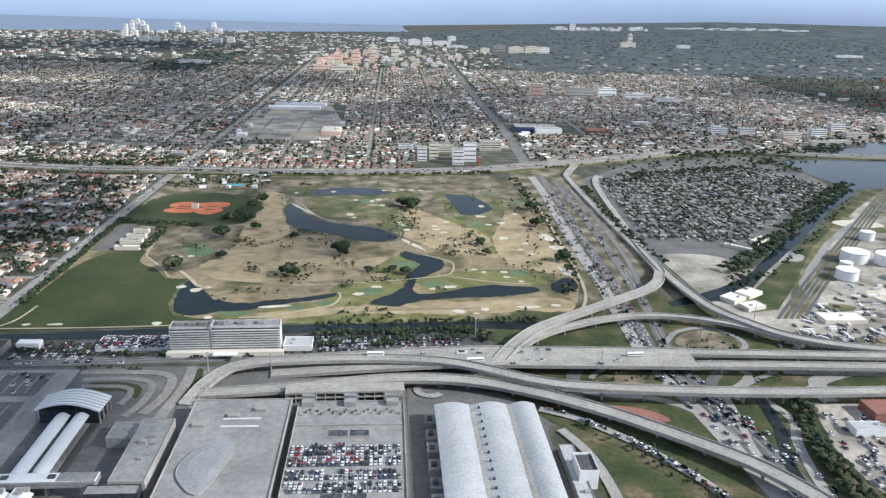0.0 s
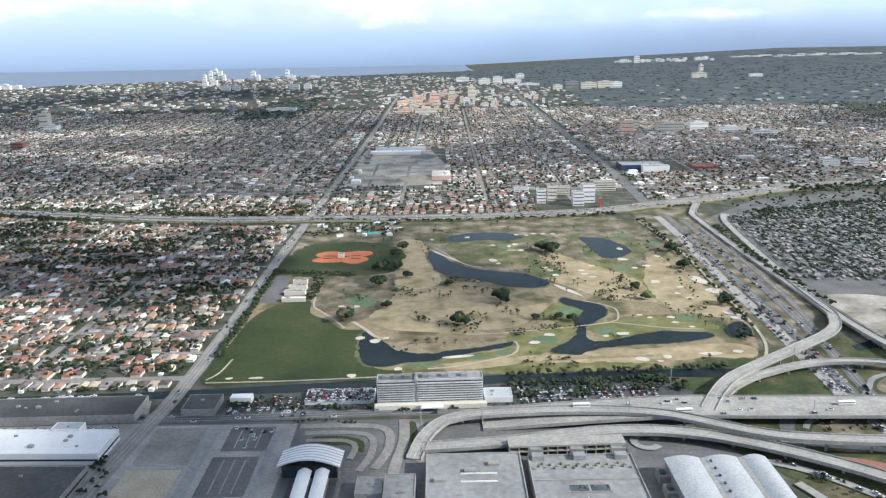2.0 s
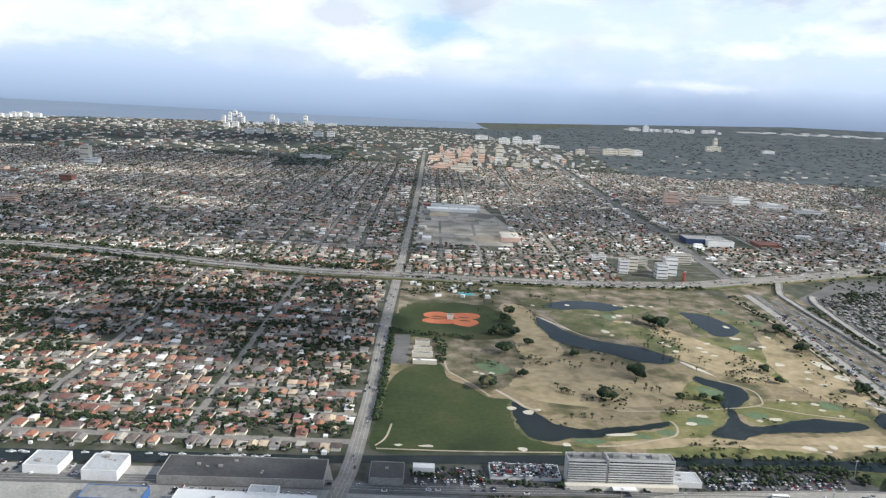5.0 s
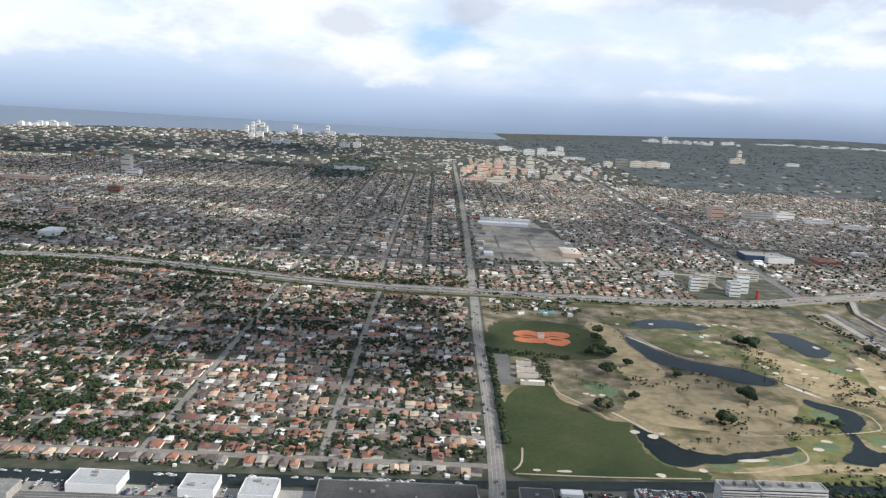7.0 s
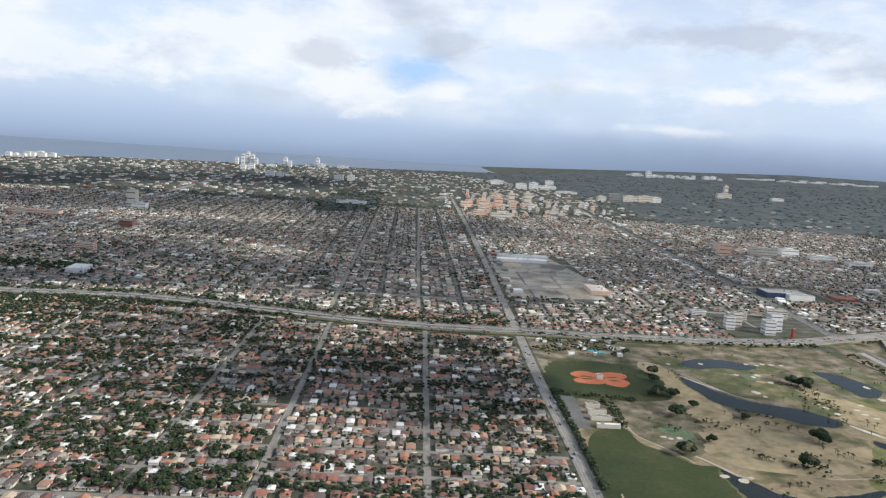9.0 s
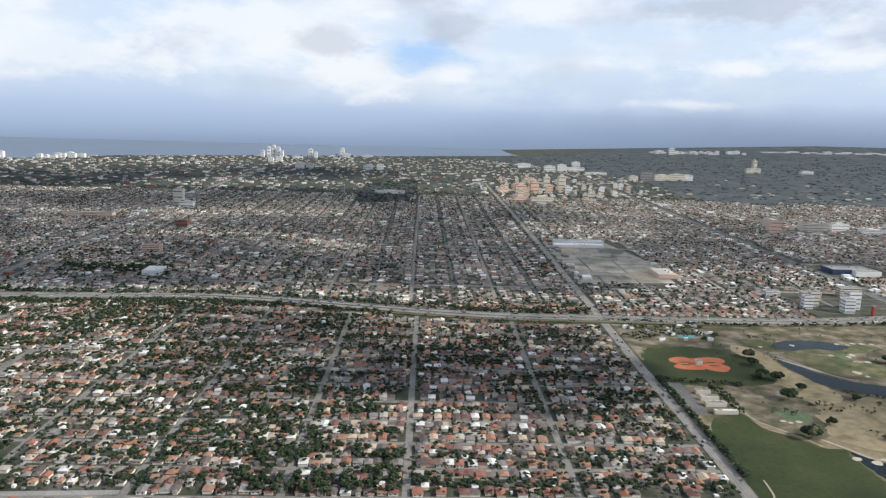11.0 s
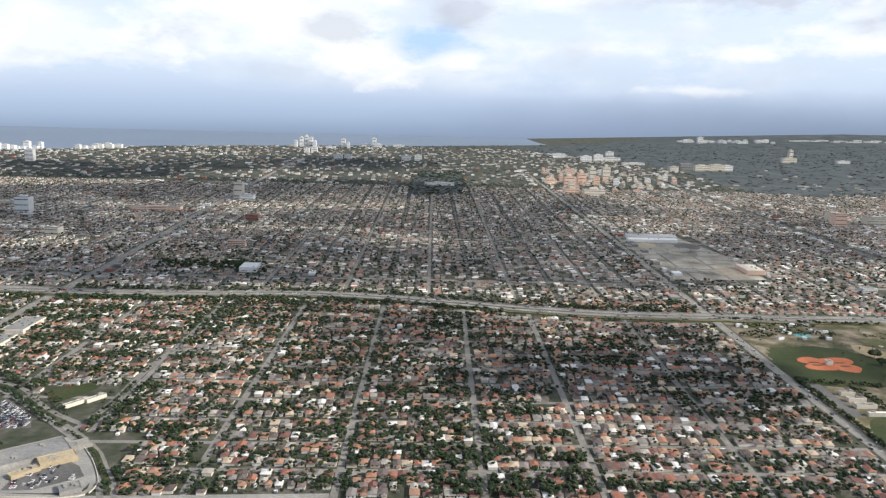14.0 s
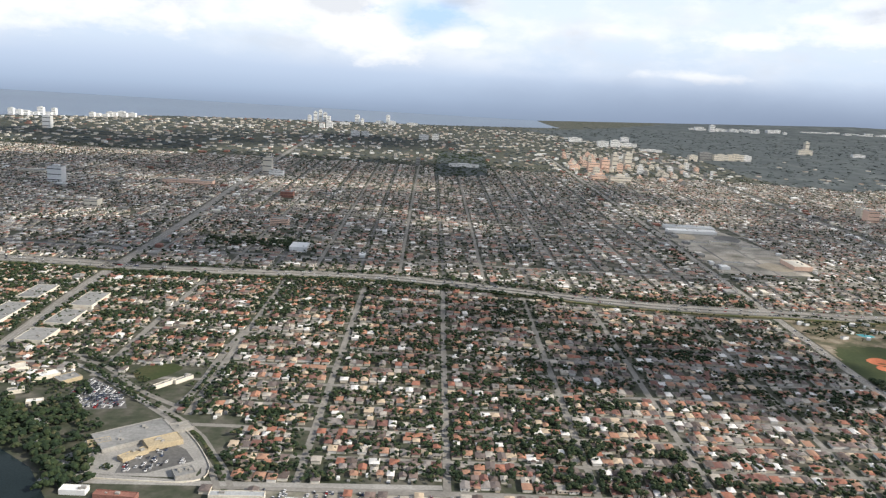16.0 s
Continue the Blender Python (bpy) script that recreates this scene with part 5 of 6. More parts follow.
# ochre compound by the river
for x0, y0, x1, y1, rz, h, roof in ((-899, 507, -849, 534, 38, 2.8, PALE), (-862, 505, -838, 518, 36, 3.6, YELLOW), (-873, 489, -854, 496, 50, 2.6, YELLOW), (-900, 504, -885, 511, 30, 2.6, YELLOW),
                                    (-830, 466, -817, 478, 30, 2.6, PALE), (-852, 530, -838, 542, 36, 2.6, DECK)):
    slab_building("compound_block", x0, y0, x1, y1, h, YELLOW if roof is YELLOW else CONCRETE, roof, "ochre-walled flat-roofed block in a walled compound", "building", "compound blocks", rz=rz, plant=5)
for x0, y0, x1, y1, rz, wall, roof in ((-972, 608, -954, 622, 50, YELLOW, PALE), (-972, 564, -960, 570, 20, CREAM, WHITE), (-996, 583, -984, 589, 30, CREAM, PALE), (-951, 532, -941, 537, 25, CREAM, PALE), (-939, 499, -929, 503, 15, CREAM, WHITE), (-1030, 622, -1004, 634, 40, CREAM, CREAM), (-996, 612, -972, 622, 45, CREAM, WHITE), (-893, 611, -872, 615, 55, CREAM, DECK), (-880, 622, -862, 626, 55, CREAM, PALE),
                                       (-890, 442, -874, 449, 0, WHITE, WHITE), (-868, 438, -842, 444, -4, BRICK, BRICK), (-800, 444, -766, 450, 3, CREAM, METAL)):
    slab_building("river_shed", x0, y0, x1, y1, 2.8, wall, roof, "low pale shed near the river bend", "shed", "river sheds", rz=rz, plant=2)
for k, x0 in enumerate(range(-770, -630, 17)):
    slab_building("boatyard_shed", x0, 437 + (k % 3) * 2, x0 + 6 + k % 4 * 1.5, 443 + (k % 2) * 3, 2.2, WHITE, (WHITE, METAL, CREAM)[k % 3], "small white boatyard shed by the canal", "shed", "canal sheds", rz=(k * 7) % 11 - 5, plant=1)
patch("boatyard_ground", [(-790, 430), (-630, 436), (-630, 458), (-790, 456)], 0.1, DUSTY, "pale paved boatyard by the canal", "yard", raw=True)
patch("compound_court", [(-912, 480), (-903, 500), (-904, 520), (-860, 552), (-842, 536), (-826, 510), (-815, 482), (-816, 468), (-866, 467), (-900, 470)], 0.16, CONCRETE, "pale paved court of the compound", "court", raw=True)
patch("parking_lot", [(-869, 491), (-846, 515), (-832, 505), (-822, 490), (-848, 471), (-867, 470)], 0.22, ASPHALT, "grey parking lot in the compound", "parking lot", raw=True)
patch("car_lot", [(-950, 585), (-946, 624), (-907, 590), (-896, 566), (-926, 560)], 0.16, ASPHALT, "lot packed with parked cars", "lot", raw=True)
for q in ([(-912, 474), (-903, 464), (-866, 461.5), (-824, 461), (-811, 466)], [(-809.5, 468), (-809.5, 482), (-825, 511), (-843, 536)]):
    part("perimeter_wall", ribbon_bm(smooth(q, False, 5.0), -0.2, 0.2, 0, 1.1), CREAM, thing("compound_wall", 0, 0, 0, label="low ochre wall round the compound", category="wall", group="compound walls"))
patch("park_grass", [(-918, 643), (-899, 660), (-880, 652), (-893, 626), (-906, 619)], 0.16, GREEN, "green park lawn by the curved road", "park")

# tall and mid-rise buildings far off
def tower(x, y, w, d, h, mat, label, step=0.0, group="far towers"):
    ob = thing("tower", x, y, far_rise(np.array(x), np.array(y)), label=label, category="tower", group=group)
    walls = part("wall", box(-w / 2, -d / 2, 0, w / 2, d / 2, h), mat, ob)
    part("roof", box(-w / 2 + 0.4, -d / 2 + 0.4, h, w / 2 - 0.4, d / 2 - 0.4, h + 0.3), PALE, ob)
    n = min(3, max(2, int(h / 6)))
    for k in range(n):
        z = h * (k + 0.45) / n
        part("window_band", box(-w / 2 + 0.8, -d / 2 - 0.1, z, w / 2 - 0.8, -d / 2 + 0.05, z + 0.14 * h / n), GLASS, walls)
    part("plant_room", box(-w * 0.2, -d * 0.2, h + 0.3, w * 0.22, d * 0.25, h + 0.3 + 0.08 * h + step), mat, ob)
    return ob


r = random.Random(5)
for k in range(105):
    a, q = r.uniform(0, 6.28), math.sqrt(r.uniform(0, 1))
    x, y = -10 + 245 * q * math.cos(a), 2560 + 400 * q * math.sin(a)
    if abs(x + 233) < 14 or abs(x - 202) < 16:
        x += 34
    m = r.choice([CREAM, CREAM, WHITE, PEACH, PALE]) if x > -60 else r.choice([PEACH, PEACH, CREAM])
    tower(x, y, r.uniform(7, 19), r.uniform(8, 16), r.uniform(5, 16) * (1.6 if r.random() < 0.15 else 1), m, "sunlit cream or peach mid-rise block of the far town centre", 2 if r.random() < 0.3 else 0, "far town centre")
for x, y, w, h, m in ((-150, 2420, 34, 30, PEACH), (-95, 2500, 26, 34, PEACH), (-40, 2600, 20, 44, CREAM), (30, 2700, 26, 40, CREAM), (-120, 2190, 60, 16, CREAM), (-178, 2215, 40, 14, PEACH)):
    tower(x, y, w, 26, h, m, "peach stucco block of the far town centre", 3, "far town centre")
for x, y, w, h in ((-1290, 4060, 16, 34), (-1262, 4080, 17, 52), (-1238, 4090, 16, 60), (-1212, 4080, 18, 50), (-1190, 4060, 16, 34), (-1045, 4090, 22, 46), (-1018, 4080, 16, 30), (-890, 4200, 20, 48), (-868, 4190, 40, 20), (-935, 4210, 40, 16), (-1100, 4000, 50, 12), (-760, 4260, 60, 12), (-1140, 3700, 30, 26), (-1170, 3660, 24, 22), (-690, 3300, 40, 22), (-640, 3330, 30, 24), (-980, 3300, 36, 22), (-940, 3320, 30, 20)):
    tower(x, y, w, 20, h, WHITE, "bright white tower near the far shore", group="shore towers")
for k in range(16):
    tower(-2480 + 18 * k + r.uniform(-6, 6) + (150 if k > 7 else 0), 3440 + 16 * k + r.uniform(-20, 0), r.uniform(18, 34), 20, r.uniform(10, 34), WHITE, "bright white block on the far shore", group="shore blocks")
for x, y, w, h, m in ((-1072, 1950, 22, 42, CREAM), (-1454, 1645, 30, 34, WHITE), (-2070, 2890, 30, 44, WHITE), (-1045, 1925, 34, 14, WHITE), (-700, 2320, 12, 24, PALE), (-560, 2360, 90, 9, WHITE), (-1270, 1390, 24, 14, CREAM), (-1600, 1500, 40, 12, WHITE), (-1200, 1720, 110, 9, PEACH), (-962, 1612, 26, 12, BRICK), (-1560, 1760, 60, 8, CREAM)):
    tower(x, y, w, 22, h, m, "pale tall block standing over the suburb", group="suburb blocks")
for x, y, w, h, m in ((330, 1700, 26, 26, PEACH), (352, 1760, 34, 20, CREAM), (430, 1720, 60, 18, CREAM), (500, 1740, 40, 17, WHITE), (560, 1700, 60, 10, WHITE), (610, 1640, 50, 9, WHITE), (380, 3050, 34, 20, CREAM), (440, 3080, 50, 30, PALE), (510, 3100, 60, 24, CREAM), (580, 3120, 60, 26, CREAM), (630, 3140, 40, 22, WHITE), (1150, 3700, 18, 60, CREAM), (1140, 3690, 70, 24, CREAM), (1420, 3720, 60, 14, WHITE), (300, 3350, 90, 10, WHITE), (120, 3500, 50, 24, WHITE), (180, 3520, 40, 30, WHITE), (250, 3560, 80, 16, WHITE), (30, 3700, 60, 20, WHITE), (320, 3900, 40, 22, WHITE), (2000, 3300, 120, 10, WHITE)):
    tower(x, y, w, 24, h, m, "pale block rising from the wooded suburb", group="wooded suburb blocks")
for k in range(26):
    tower(1100 + 26 * k * r.uniform(0.8, 1.1), 5150 + r.uniform(-60, 60), r.uniform(20, 60), 24, r.uniform(8, 22) + (20 if k == 4 else 0), WHITE, "white block on the hazy horizon", group="horizon blocks")
for k in range(16):
    tower(1900 + 60 * k, 5200 + r.uniform(-40, 40), r.uniform(50, 110), 24, r.uniform(5, 9), WHITE, "low white building on the hazy horizon", group="horizon blocks")

# shop rows scattered over the suburb
def joined_boxes(name, rows, mats, label, category):
    V, F, I, base = [], [], [], 0
    for x, y, w, d, h, rz, m in rows:
        c, s = math.cos(radians(rz)), math.sin(radians(rz))
        for z0, z1, q in ((0, h, 0.0), (h, h + 0.5, -0.4))[:1 if h < 2.1 else 2]:
            a, b = w / 2 + q, d / 2 + q
            V += [(x + u * c - v * s, y + u * s + v * c, z) for z in (z0, z1) for u, v in ((-a, -b), (a, -b), (a, b), (-a, b))]
            F += [tuple(k + base for k in f) for f in ((4, 5, 6, 7), (0, 1, 5, 4), (1, 2, 6, 5), (2, 3, 7, 6), (3, 0, 4, 7))]
            I += [m] * 5
            base += 8
    return tagged(mesh_object(name, V, F, mats, I), label, category, "", "stuff")


rows = []
for line in ([(-1143, 3288), (-1080, 1372), (-1067, 881)], [(208, 3221), (193, 1100)], [(-233, 2800), (-240, 1000)]):
    pts = smooth(line, False, 20.0)
    for x, y in pts:
        for s in (-1, 1):
            if rng.random() < 0.42 and abs(y - np.interp(x, line836[:, 0], line836[:, 1])) > 40:
                rows.append((x + s * rng.uniform(16, 30), y + rng.uniform(-8, 8), rng.uniform(6, 15), rng.uniform(7, 18), rng.uniform(2.5, 4.5), 0, int(rng.choice([0, 0, 1, 2, 2, 3]))))
bx, by = rng.uniform(-2600, 1700, 1100), rng.uniform(1050, 4200, 1100)
good = wedge(bx, by) & clear(bx, by, 8)
rows += [(x, y, rng.uniform(8, 26), rng.uniform(6, 14), rng.uniform(2.5, 5), rng.choice([0, 90]), int(rng.choice([0, 0, 1, 1, 2, 2, 3]))) for x, y in zip(bx[good], by[good])]
joined_boxes("shops", rows, [WHITE, CREAM, PALE, BRICK], "scattered flat-roofed shops and halls of the suburb", "shops")

joined_boxes("trailers", trailer_rows, [WHITE, METAL, CONCRETE, PALE, WHITE, ASPHALT], "parked trailers and containers in the freight yard", "trailers")

sheds = []
for x, y, rz, size in house_lots[house_lots[:, 1] < 1700]:
    for k in range(2):
        if rng.random() < 0.55:
            sheds.append((x + rng.uniform(-5, 5), y + rng.choice([-1, 1]) * rng.uniform(5.5, 8.5), rng.uniform(1.2, 3.2), rng.uniform(1.2, 3.2), rng.uniform(1.0, 2.0), rz, int(rng.integers(4))))
hitroad = near_road(np.array([q[0] for q in sheds]), np.array([q[1] for q in sheds]), 1.8)
joined_boxes("garden_sheds", [q for q, h in zip(sheds, hitroad) if not h], [PALE, BRICK, WHITE, ASPHALT], "small sheds and carports behind the houses", "sheds")

slabs = []
for x, y, rz, size in house_lots[(house_lots[:, 1] < 1500) & (house_lots[:, 3] == 1.0)]:
    for k in range(3):
        if rng.random() < 0.6:
            u, v = rng.uniform(-3.4, 3.4), rng.choice([-1, 1]) * rng.uniform(4.4, 9.0)
            slabs.append((x + (u if rz == 0 else v), y + (v if rz == 0 else u), rng.uniform(1.4, 3.6), rng.uniform(2.0, 5.5), 0.16, rz, 0))
hitroad = near_road(np.array([q[0] for q in slabs]), np.array([q[1] for q in slabs]), 1.2)
joined_boxes("paved_yards", [q for q, h in zip(slabs, hitroad) if not h], [PAVING], "pale paved drives and yards beside the houses", "paving")

# dense estate of small homes
ESTATE = [(256, 885), (330, 940), (490, 975), (530, 850), (420, 740), (324, 640), (238, 650)]
ex_, ey_ = np.meshgrid(np.arange(240, 530, 5.2), np.arange(620, 960, 13.0))
ex_, ey_ = ex_.ravel() + rng.normal(0, 1.2, ex_.size), ey_.ravel() + rng.normal(0, 2.2, ex_.size)
ey_ = ey_ + 9 * np.sin(ex_ * 0.035) + 0.25 * (ex_ - 380)
ins = inside(ex_, ey_, ESTATE) & (rng.random(len(ex_)) < 0.9) & ~near_road(ex_, ey_, 3)
joined_boxes("mobile_homes", [(x, y, rng.uniform(2.2, 3.4), rng.uniform(5, 9.5), rng.uniform(1.4, 2.0), rng.normal(0, 7), int(rng.integers(5))) for x, y in zip(ex_[ins], ey_[ins])], [CONCRETE, DECK, ASPHALT, PALE, TARMAC], "tight rows of small grey mobile homes", "mobile homes")

# ---- cars ----
def build_car(scale=1.0):
    ob = tagged(new("car"), "small parked car on the garage roof", "car", "cars on the garage roof")
    part("body", box(-0.75, -1.65, 0.18, 0.75, 1.65, 0.72, 0.12), CAR, ob)
    part("cabin", box(-0.62, -0.9, 0.72, 0.62, 1.0, 1.12, 0.2), GLASS, ob, "dark glazed cabin")
    part("cabin_roof", box(-0.5, -0.55, 1.1, 0.5, 0.7, 1.16), CAR, ob)
    for sx in (-1, 1):
        for sy in (-1.05, 1.05):
            bm = bmesh.new()
            bmesh.ops.create_cone(bm, segments=10, radius1=0.28, radius2=0.28, depth=0.22, cap_ends=True)
            bmesh.ops.transform(bm, matrix=pose(sx * 0.68, sy, 0.28, 0, 90, 0), verts=bm.verts[:])
            part("wheel", bm, TARMAC, ob)
    return ob


car = build_car()
first = True
late_cars = []
for y0 in (309, 304.5, 300, 296, 290, 286, 281, 277, 262, 251):
    for k in range(24):
        if rng.random() < (0.92 if y0 > 270 else 0.3):
            m = pose(-37.5 + 2.08 * k, y0 + rng.normal(0, 0.15), 6.8, 0, 0, rng.choice([0, 180]) + rng.normal(0, 2))
            if first:
                car.matrix_basis, first = m, False
            elif 278 < y0 < 302:
                copy_thing(car, m)
            else:
                late_cars.append((m.translation.x, m.translation.y, 6.8, m.to_euler().z))


def joined_cars(name, rows, label):
    V, F, I, base = [], [], [], 0
    for x, y, z, a in rows:
        c, s = math.cos(a), math.sin(a)
        big = 1.0 if rng.random() < 0.93 else 1.8
        for w, l0, l1, z0, z1, m in ((0.75, -1.65 * big, 1.65 * big, 0.1, 0.72 * big, 0), (0.62, -0.9 * big, 1.0 * big, 0.72 * big, 1.12 * big, 1), (0.5, -0.5, 0.6, 1.12 * big, 1.18 * big, 0)):
            V += [(x + u * c - v * s, y + u * s + v * c, z + q) for q in (z0, z1) for u, v in ((-w, l0), (w, l0), (w, l1), (-w, l1))]
            F += [tuple(k + base for k in f) for f in ((4, 5, 6, 7), (0, 1, 5, 4), (1, 2, 6, 5), (2, 3, 7, 6), (3, 0, 4, 7))]
            I += [m] * 5
            base += 8
    tagged(mesh_object(name, V, F, [CAR, GLASS], I), label, "cars", "", "stuff")


def traffic(pts, offs, n, z=0.3):
    line = smooth(pts, False, 3.0)
    nn = sides(line, 1.0)
    res = []
    for i in rng.integers(1, len(line) - 1, n):
        o = rng.choice(offs)
        d = line[i + 1, :2] - line[i, :2]
        zz = line[i, 2] if line.shape[1] > 2 else 0
        res.append((line[i, 0] + nn[i, 0] * o, line[i, 1] + nn[i, 1] * o, zz + z, math.atan2(d[1], d[0]) - math.pi / 2))
    return res


rows = late_cars + traffic([(177, 816), (170, 675), (166, 541), (162, 456), (161, 407), (168, 353), (174, 290), (182, 230)], (-3, 0, 3), 150, 0.28)
rows += traffic([(187, 816), (181, 675), (176, 541), (170, 456), (168, 407), (176, 353), (183, 290), (190, 230)], (-2.5, 0, 2.5), 120, 0.28)
rows += traffic([(201, 817), (196, 640), (187, 500), (178, 420), (183, 353), (190, 300)], (-2.5, 0, 2.5), 70, 0.28)
rows += traffic(X836[1:-1], (-10, -7, -4, 4, 7, 10), 330, 2.25)
rows += traffic([(-252, 411), (-246, 563), (-246, 731), (-243, 900), (-240, 1148), (-236, 1476)], (-4.5, -1.7, 1.7, 4.5), 70, 0.34)
rows += traffic([(-300, 410), (-213, 410), (-90, 415), (40, 414)], (-4, -1.5, 1.5, 4), 30, 0.3)
rows += traffic([(20, 403, 5), (100, 402, 6), (180, 399, 6)], (-9, -5, 5, 9), 16, 0.12)
rows += traffic([(84, 352), (102, 342), (123, 321), (140, 297), (150, 278), (158, 245)], (-1, 1), 46, 0.95)
rows += traffic([(170, 372), (184, 345), (196, 310), (200, 270)], (-3, 0, 3), 40, 0.3)
for x0, x1, y0, y1, z, p in ((-165, -125, 426, 439, 2.75, 0.75), (-210, -170, 416, 436, 0.15, 0.4), (-35, 50, 425, 446, 0.15, 0.45), (-200, -178, 376, 398, 0.2, 0.08), (225, 300, 262, 345, 0.2, 0.28), (300, 415, 245, 345, 0.2, 0.28), (-948, -898, 562, 622, 0.2, 0.75), (-866, -824, 474, 512, 0.26, 0.28), (-360, -265, 395, 402, 0.15, 0.4), (300, 380, 425, 455, 0.15, 0.25), (-600, -400, 412, 424, 0.2, 0.25), (-780, -632, 448, 457, 0.2, 0.3)):
    for yy in np.arange(y0, y1, 4.2):
        for xx in np.arange(x0, x1, 1.9):
            if rng.random() < p:
                rows.append((xx, yy + rng.normal(0, 0.2), z, rng.normal(0, 0.06)))
qx, qy = np.array([q[0] for q in rows]), np.array([q[1] for q in rows])
bad = (qx < -890) & (qy > 555) & (qy < 630) & ~inside(qx, qy, [(-949, 586), (-945, 620), (-908, 589), (-898, 567), (-925, 562)])
bad |= (qx < -815) & (qy < 555) & (qy > 465) & ~inside(qx, qy, [(-866, 490), (-848, 507), (-838, 500), (-826, 488), (-848, 473), (-864, 472)])
joined_cars("vehicles", [q for q, b in zip(rows, bad) if not b], "small cars and vans on roads and parking lots")
for k in range(50):
    x0 = rng.uniform(-690, -265)
    y0 = np.interp(x0, [-700, -420, -262], [423, 437, 444]) - rng.uniform(0.5, 3.0)
    if k == 0:
        boat = thing("boat", x0, y0, 0.2, 90, label="small white motor boat moored on the canal", category="boat", group="moored boats")
        hull = bmesh.new()
        for z, w in ((0.0, 0.35), (0.7, 0.7)):
            for u, v in ((0, 2.6), (w, 1.0), (w, -2.0), (-w, -2.0), (-w, 1.0)):
                hull.verts.new((u, v, z))
        hull.verts.ensure_lookup_table()
        v = hull.verts
        hull.faces.new([v[i] for i in (4, 3, 2, 1, 0)])
        hull.faces.new([v[i] for i in (5, 6, 7, 8, 9)])
        for i in range(5):
            hull.faces.new((v[i], v[(i + 1) % 5], v[5 + (i + 1) % 5], v[5 + i]))
        part("hull", hull, WHITE, boat)
        part("cabin", box(-0.45, -0.9, 0.7, 0.45, 0.5, 1.3, 0.1), WHITE if k % 2 else METAL, boat)
        part("windscreen", box(-0.42, 0.5, 0.75, 0.42, 0.62, 1.2), GLASS, boat)
    else:
        copy_thing(boat, pose(x0, y0, 0.2, 0, 0, 88 + rng.normal(0, 10) + rng.choice([0, 180])))
for x0, y0, rz in ((-2, 405.5, 90), (55, 397, 93), (150, 402, 92)):
    bus = thing("bus", x0, y0, 5.7 if x0 < 100 else 6.1, rz, label="white bus on the raised road", category="bus", group="buses")
    part("body", box(-1.1, -5, 0.4, 1.1, 5, 2.4, 0.2), WHITE, bus)
    part("window_band", box(-1.13, -4.6, 1.4, 1.13, 4.6, 2.0), GLASS, bus)

# ---- golf course ----
BUNKERS = [(-143, 530, 3.6, 3.4), (-131, 524, 4.6, 4.0), (-124, 529, 2.4, 2.6), (-142, 465, 3.6, 3.0), (-112, 475, 3.2, 2.8), (-3, 530, 4.0, 2.6), (-16, 516, 4.4, 3.0), (38, 526, 2.8, 2.6), (51, 530, 5.6, 3.0),
           (73, 568, 2.6, 2.0), (80, 562, 2.2, 2.2), (96, 562, 3.4, 2.8), (96, 551, 3.4, 2.0), (106, 541, 2.6, 2.0), (72, 487, 3.4, 3.0), (65, 480, 2.4, 1.6), (123, 494, 4.0, 3.0)]
UPPER_BUNKERS = [(49, 688, 3.6, 2.6), (50, 677, 4.2, 2.6), (56, 668, 3.6, 2.6), (20, 690, 3.0, 3.0), (23, 675, 3.6, 3.0), (95, 722, 5.4, 4.4), (61, 702, 3.2, 3.0), (100, 693, 3.2, 3.0), (113, 699, 4.2, 3.0), (108, 651, 4.4, 5.0),
                 (125, 635, 3.0, 2.6), (118, 618, 3.0, 2.4), (125, 606, 4.2, 2.4), (1, 824, 3.0, 2.6), (12, 821, 3.0, 2.6), (21, 827, 3.0, 2.6), (31, 826, 3.0, 2.6), (42, 825, 3.0, 2.6), (-4, 784, 3.4, 3.6), (0, 760, 3.4, 3.4)]
FAR_BUNKERS = [(-31, 726, 4.2, 5.5), (-27, 715, 2.6, 3.0), (16, 699, 4.2, 2.8), (-165, 600, 2.6, 2.2), (-160, 597, 2.2, 2.2), (-152, 599, 2.6, 3.0), (-53, 816, 3.0, 4.0), (-28, 781, 3.4, 3.6), (-92, 809, 2.6, 4), (-11, 777, 2.6, 4), (132, 731, 3, 4), (101, 760, 3, 5)]
for i, (x, y, a, b) in enumerate(BUNKERS + UPPER_BUNKERS + FAR_BUNKERS):
    patch("bunker", oval(x, y, a, b, i), 0.30, SAND, "pale sand bunker in the fairway", "bunker")
for x, y, a, b, t in ((-72, 493, 11, 2.6, 0.12), (28, 630, 19, 2.8, -1.05), (-78, 744, 30, 1.7, -1.0), (148, 654, 6, 12, 0.2), (150, 624, 6, 8, 0.2), (146, 563, 5, 12, 0.3), (54, 484, 5, 3.5, -0.4), (104, 491, 9, 3.0, 0), (-222, 464, 2.6, 1.8, 0), (-204, 464, 5, 1.8, 0)):
    patch("bunker", oval(x, y, a, b, int(x * 3 + y), t), 0.31, SAND, "large pale sand bunker", "bunker")
for x, y, a, b in ((-7, 521, 10, 8), (40, 536, 9, 7), (-38, 499, 7, 5), (-57, 491, 7, 4), (20, 580, 10, 9), (-96, 481, 11, 4), (108, 560, 9, 8), (89, 692, 11, 9), (117, 815, 10, 9), (140, 780, 9, 9), (-150, 612, 14, 15), (-16, 778, 9, 10)):
    patch("putting_green", oval(x, y, a, b, int(x + y)), 0.24, PUTT, "pale green putting green", "putting green")
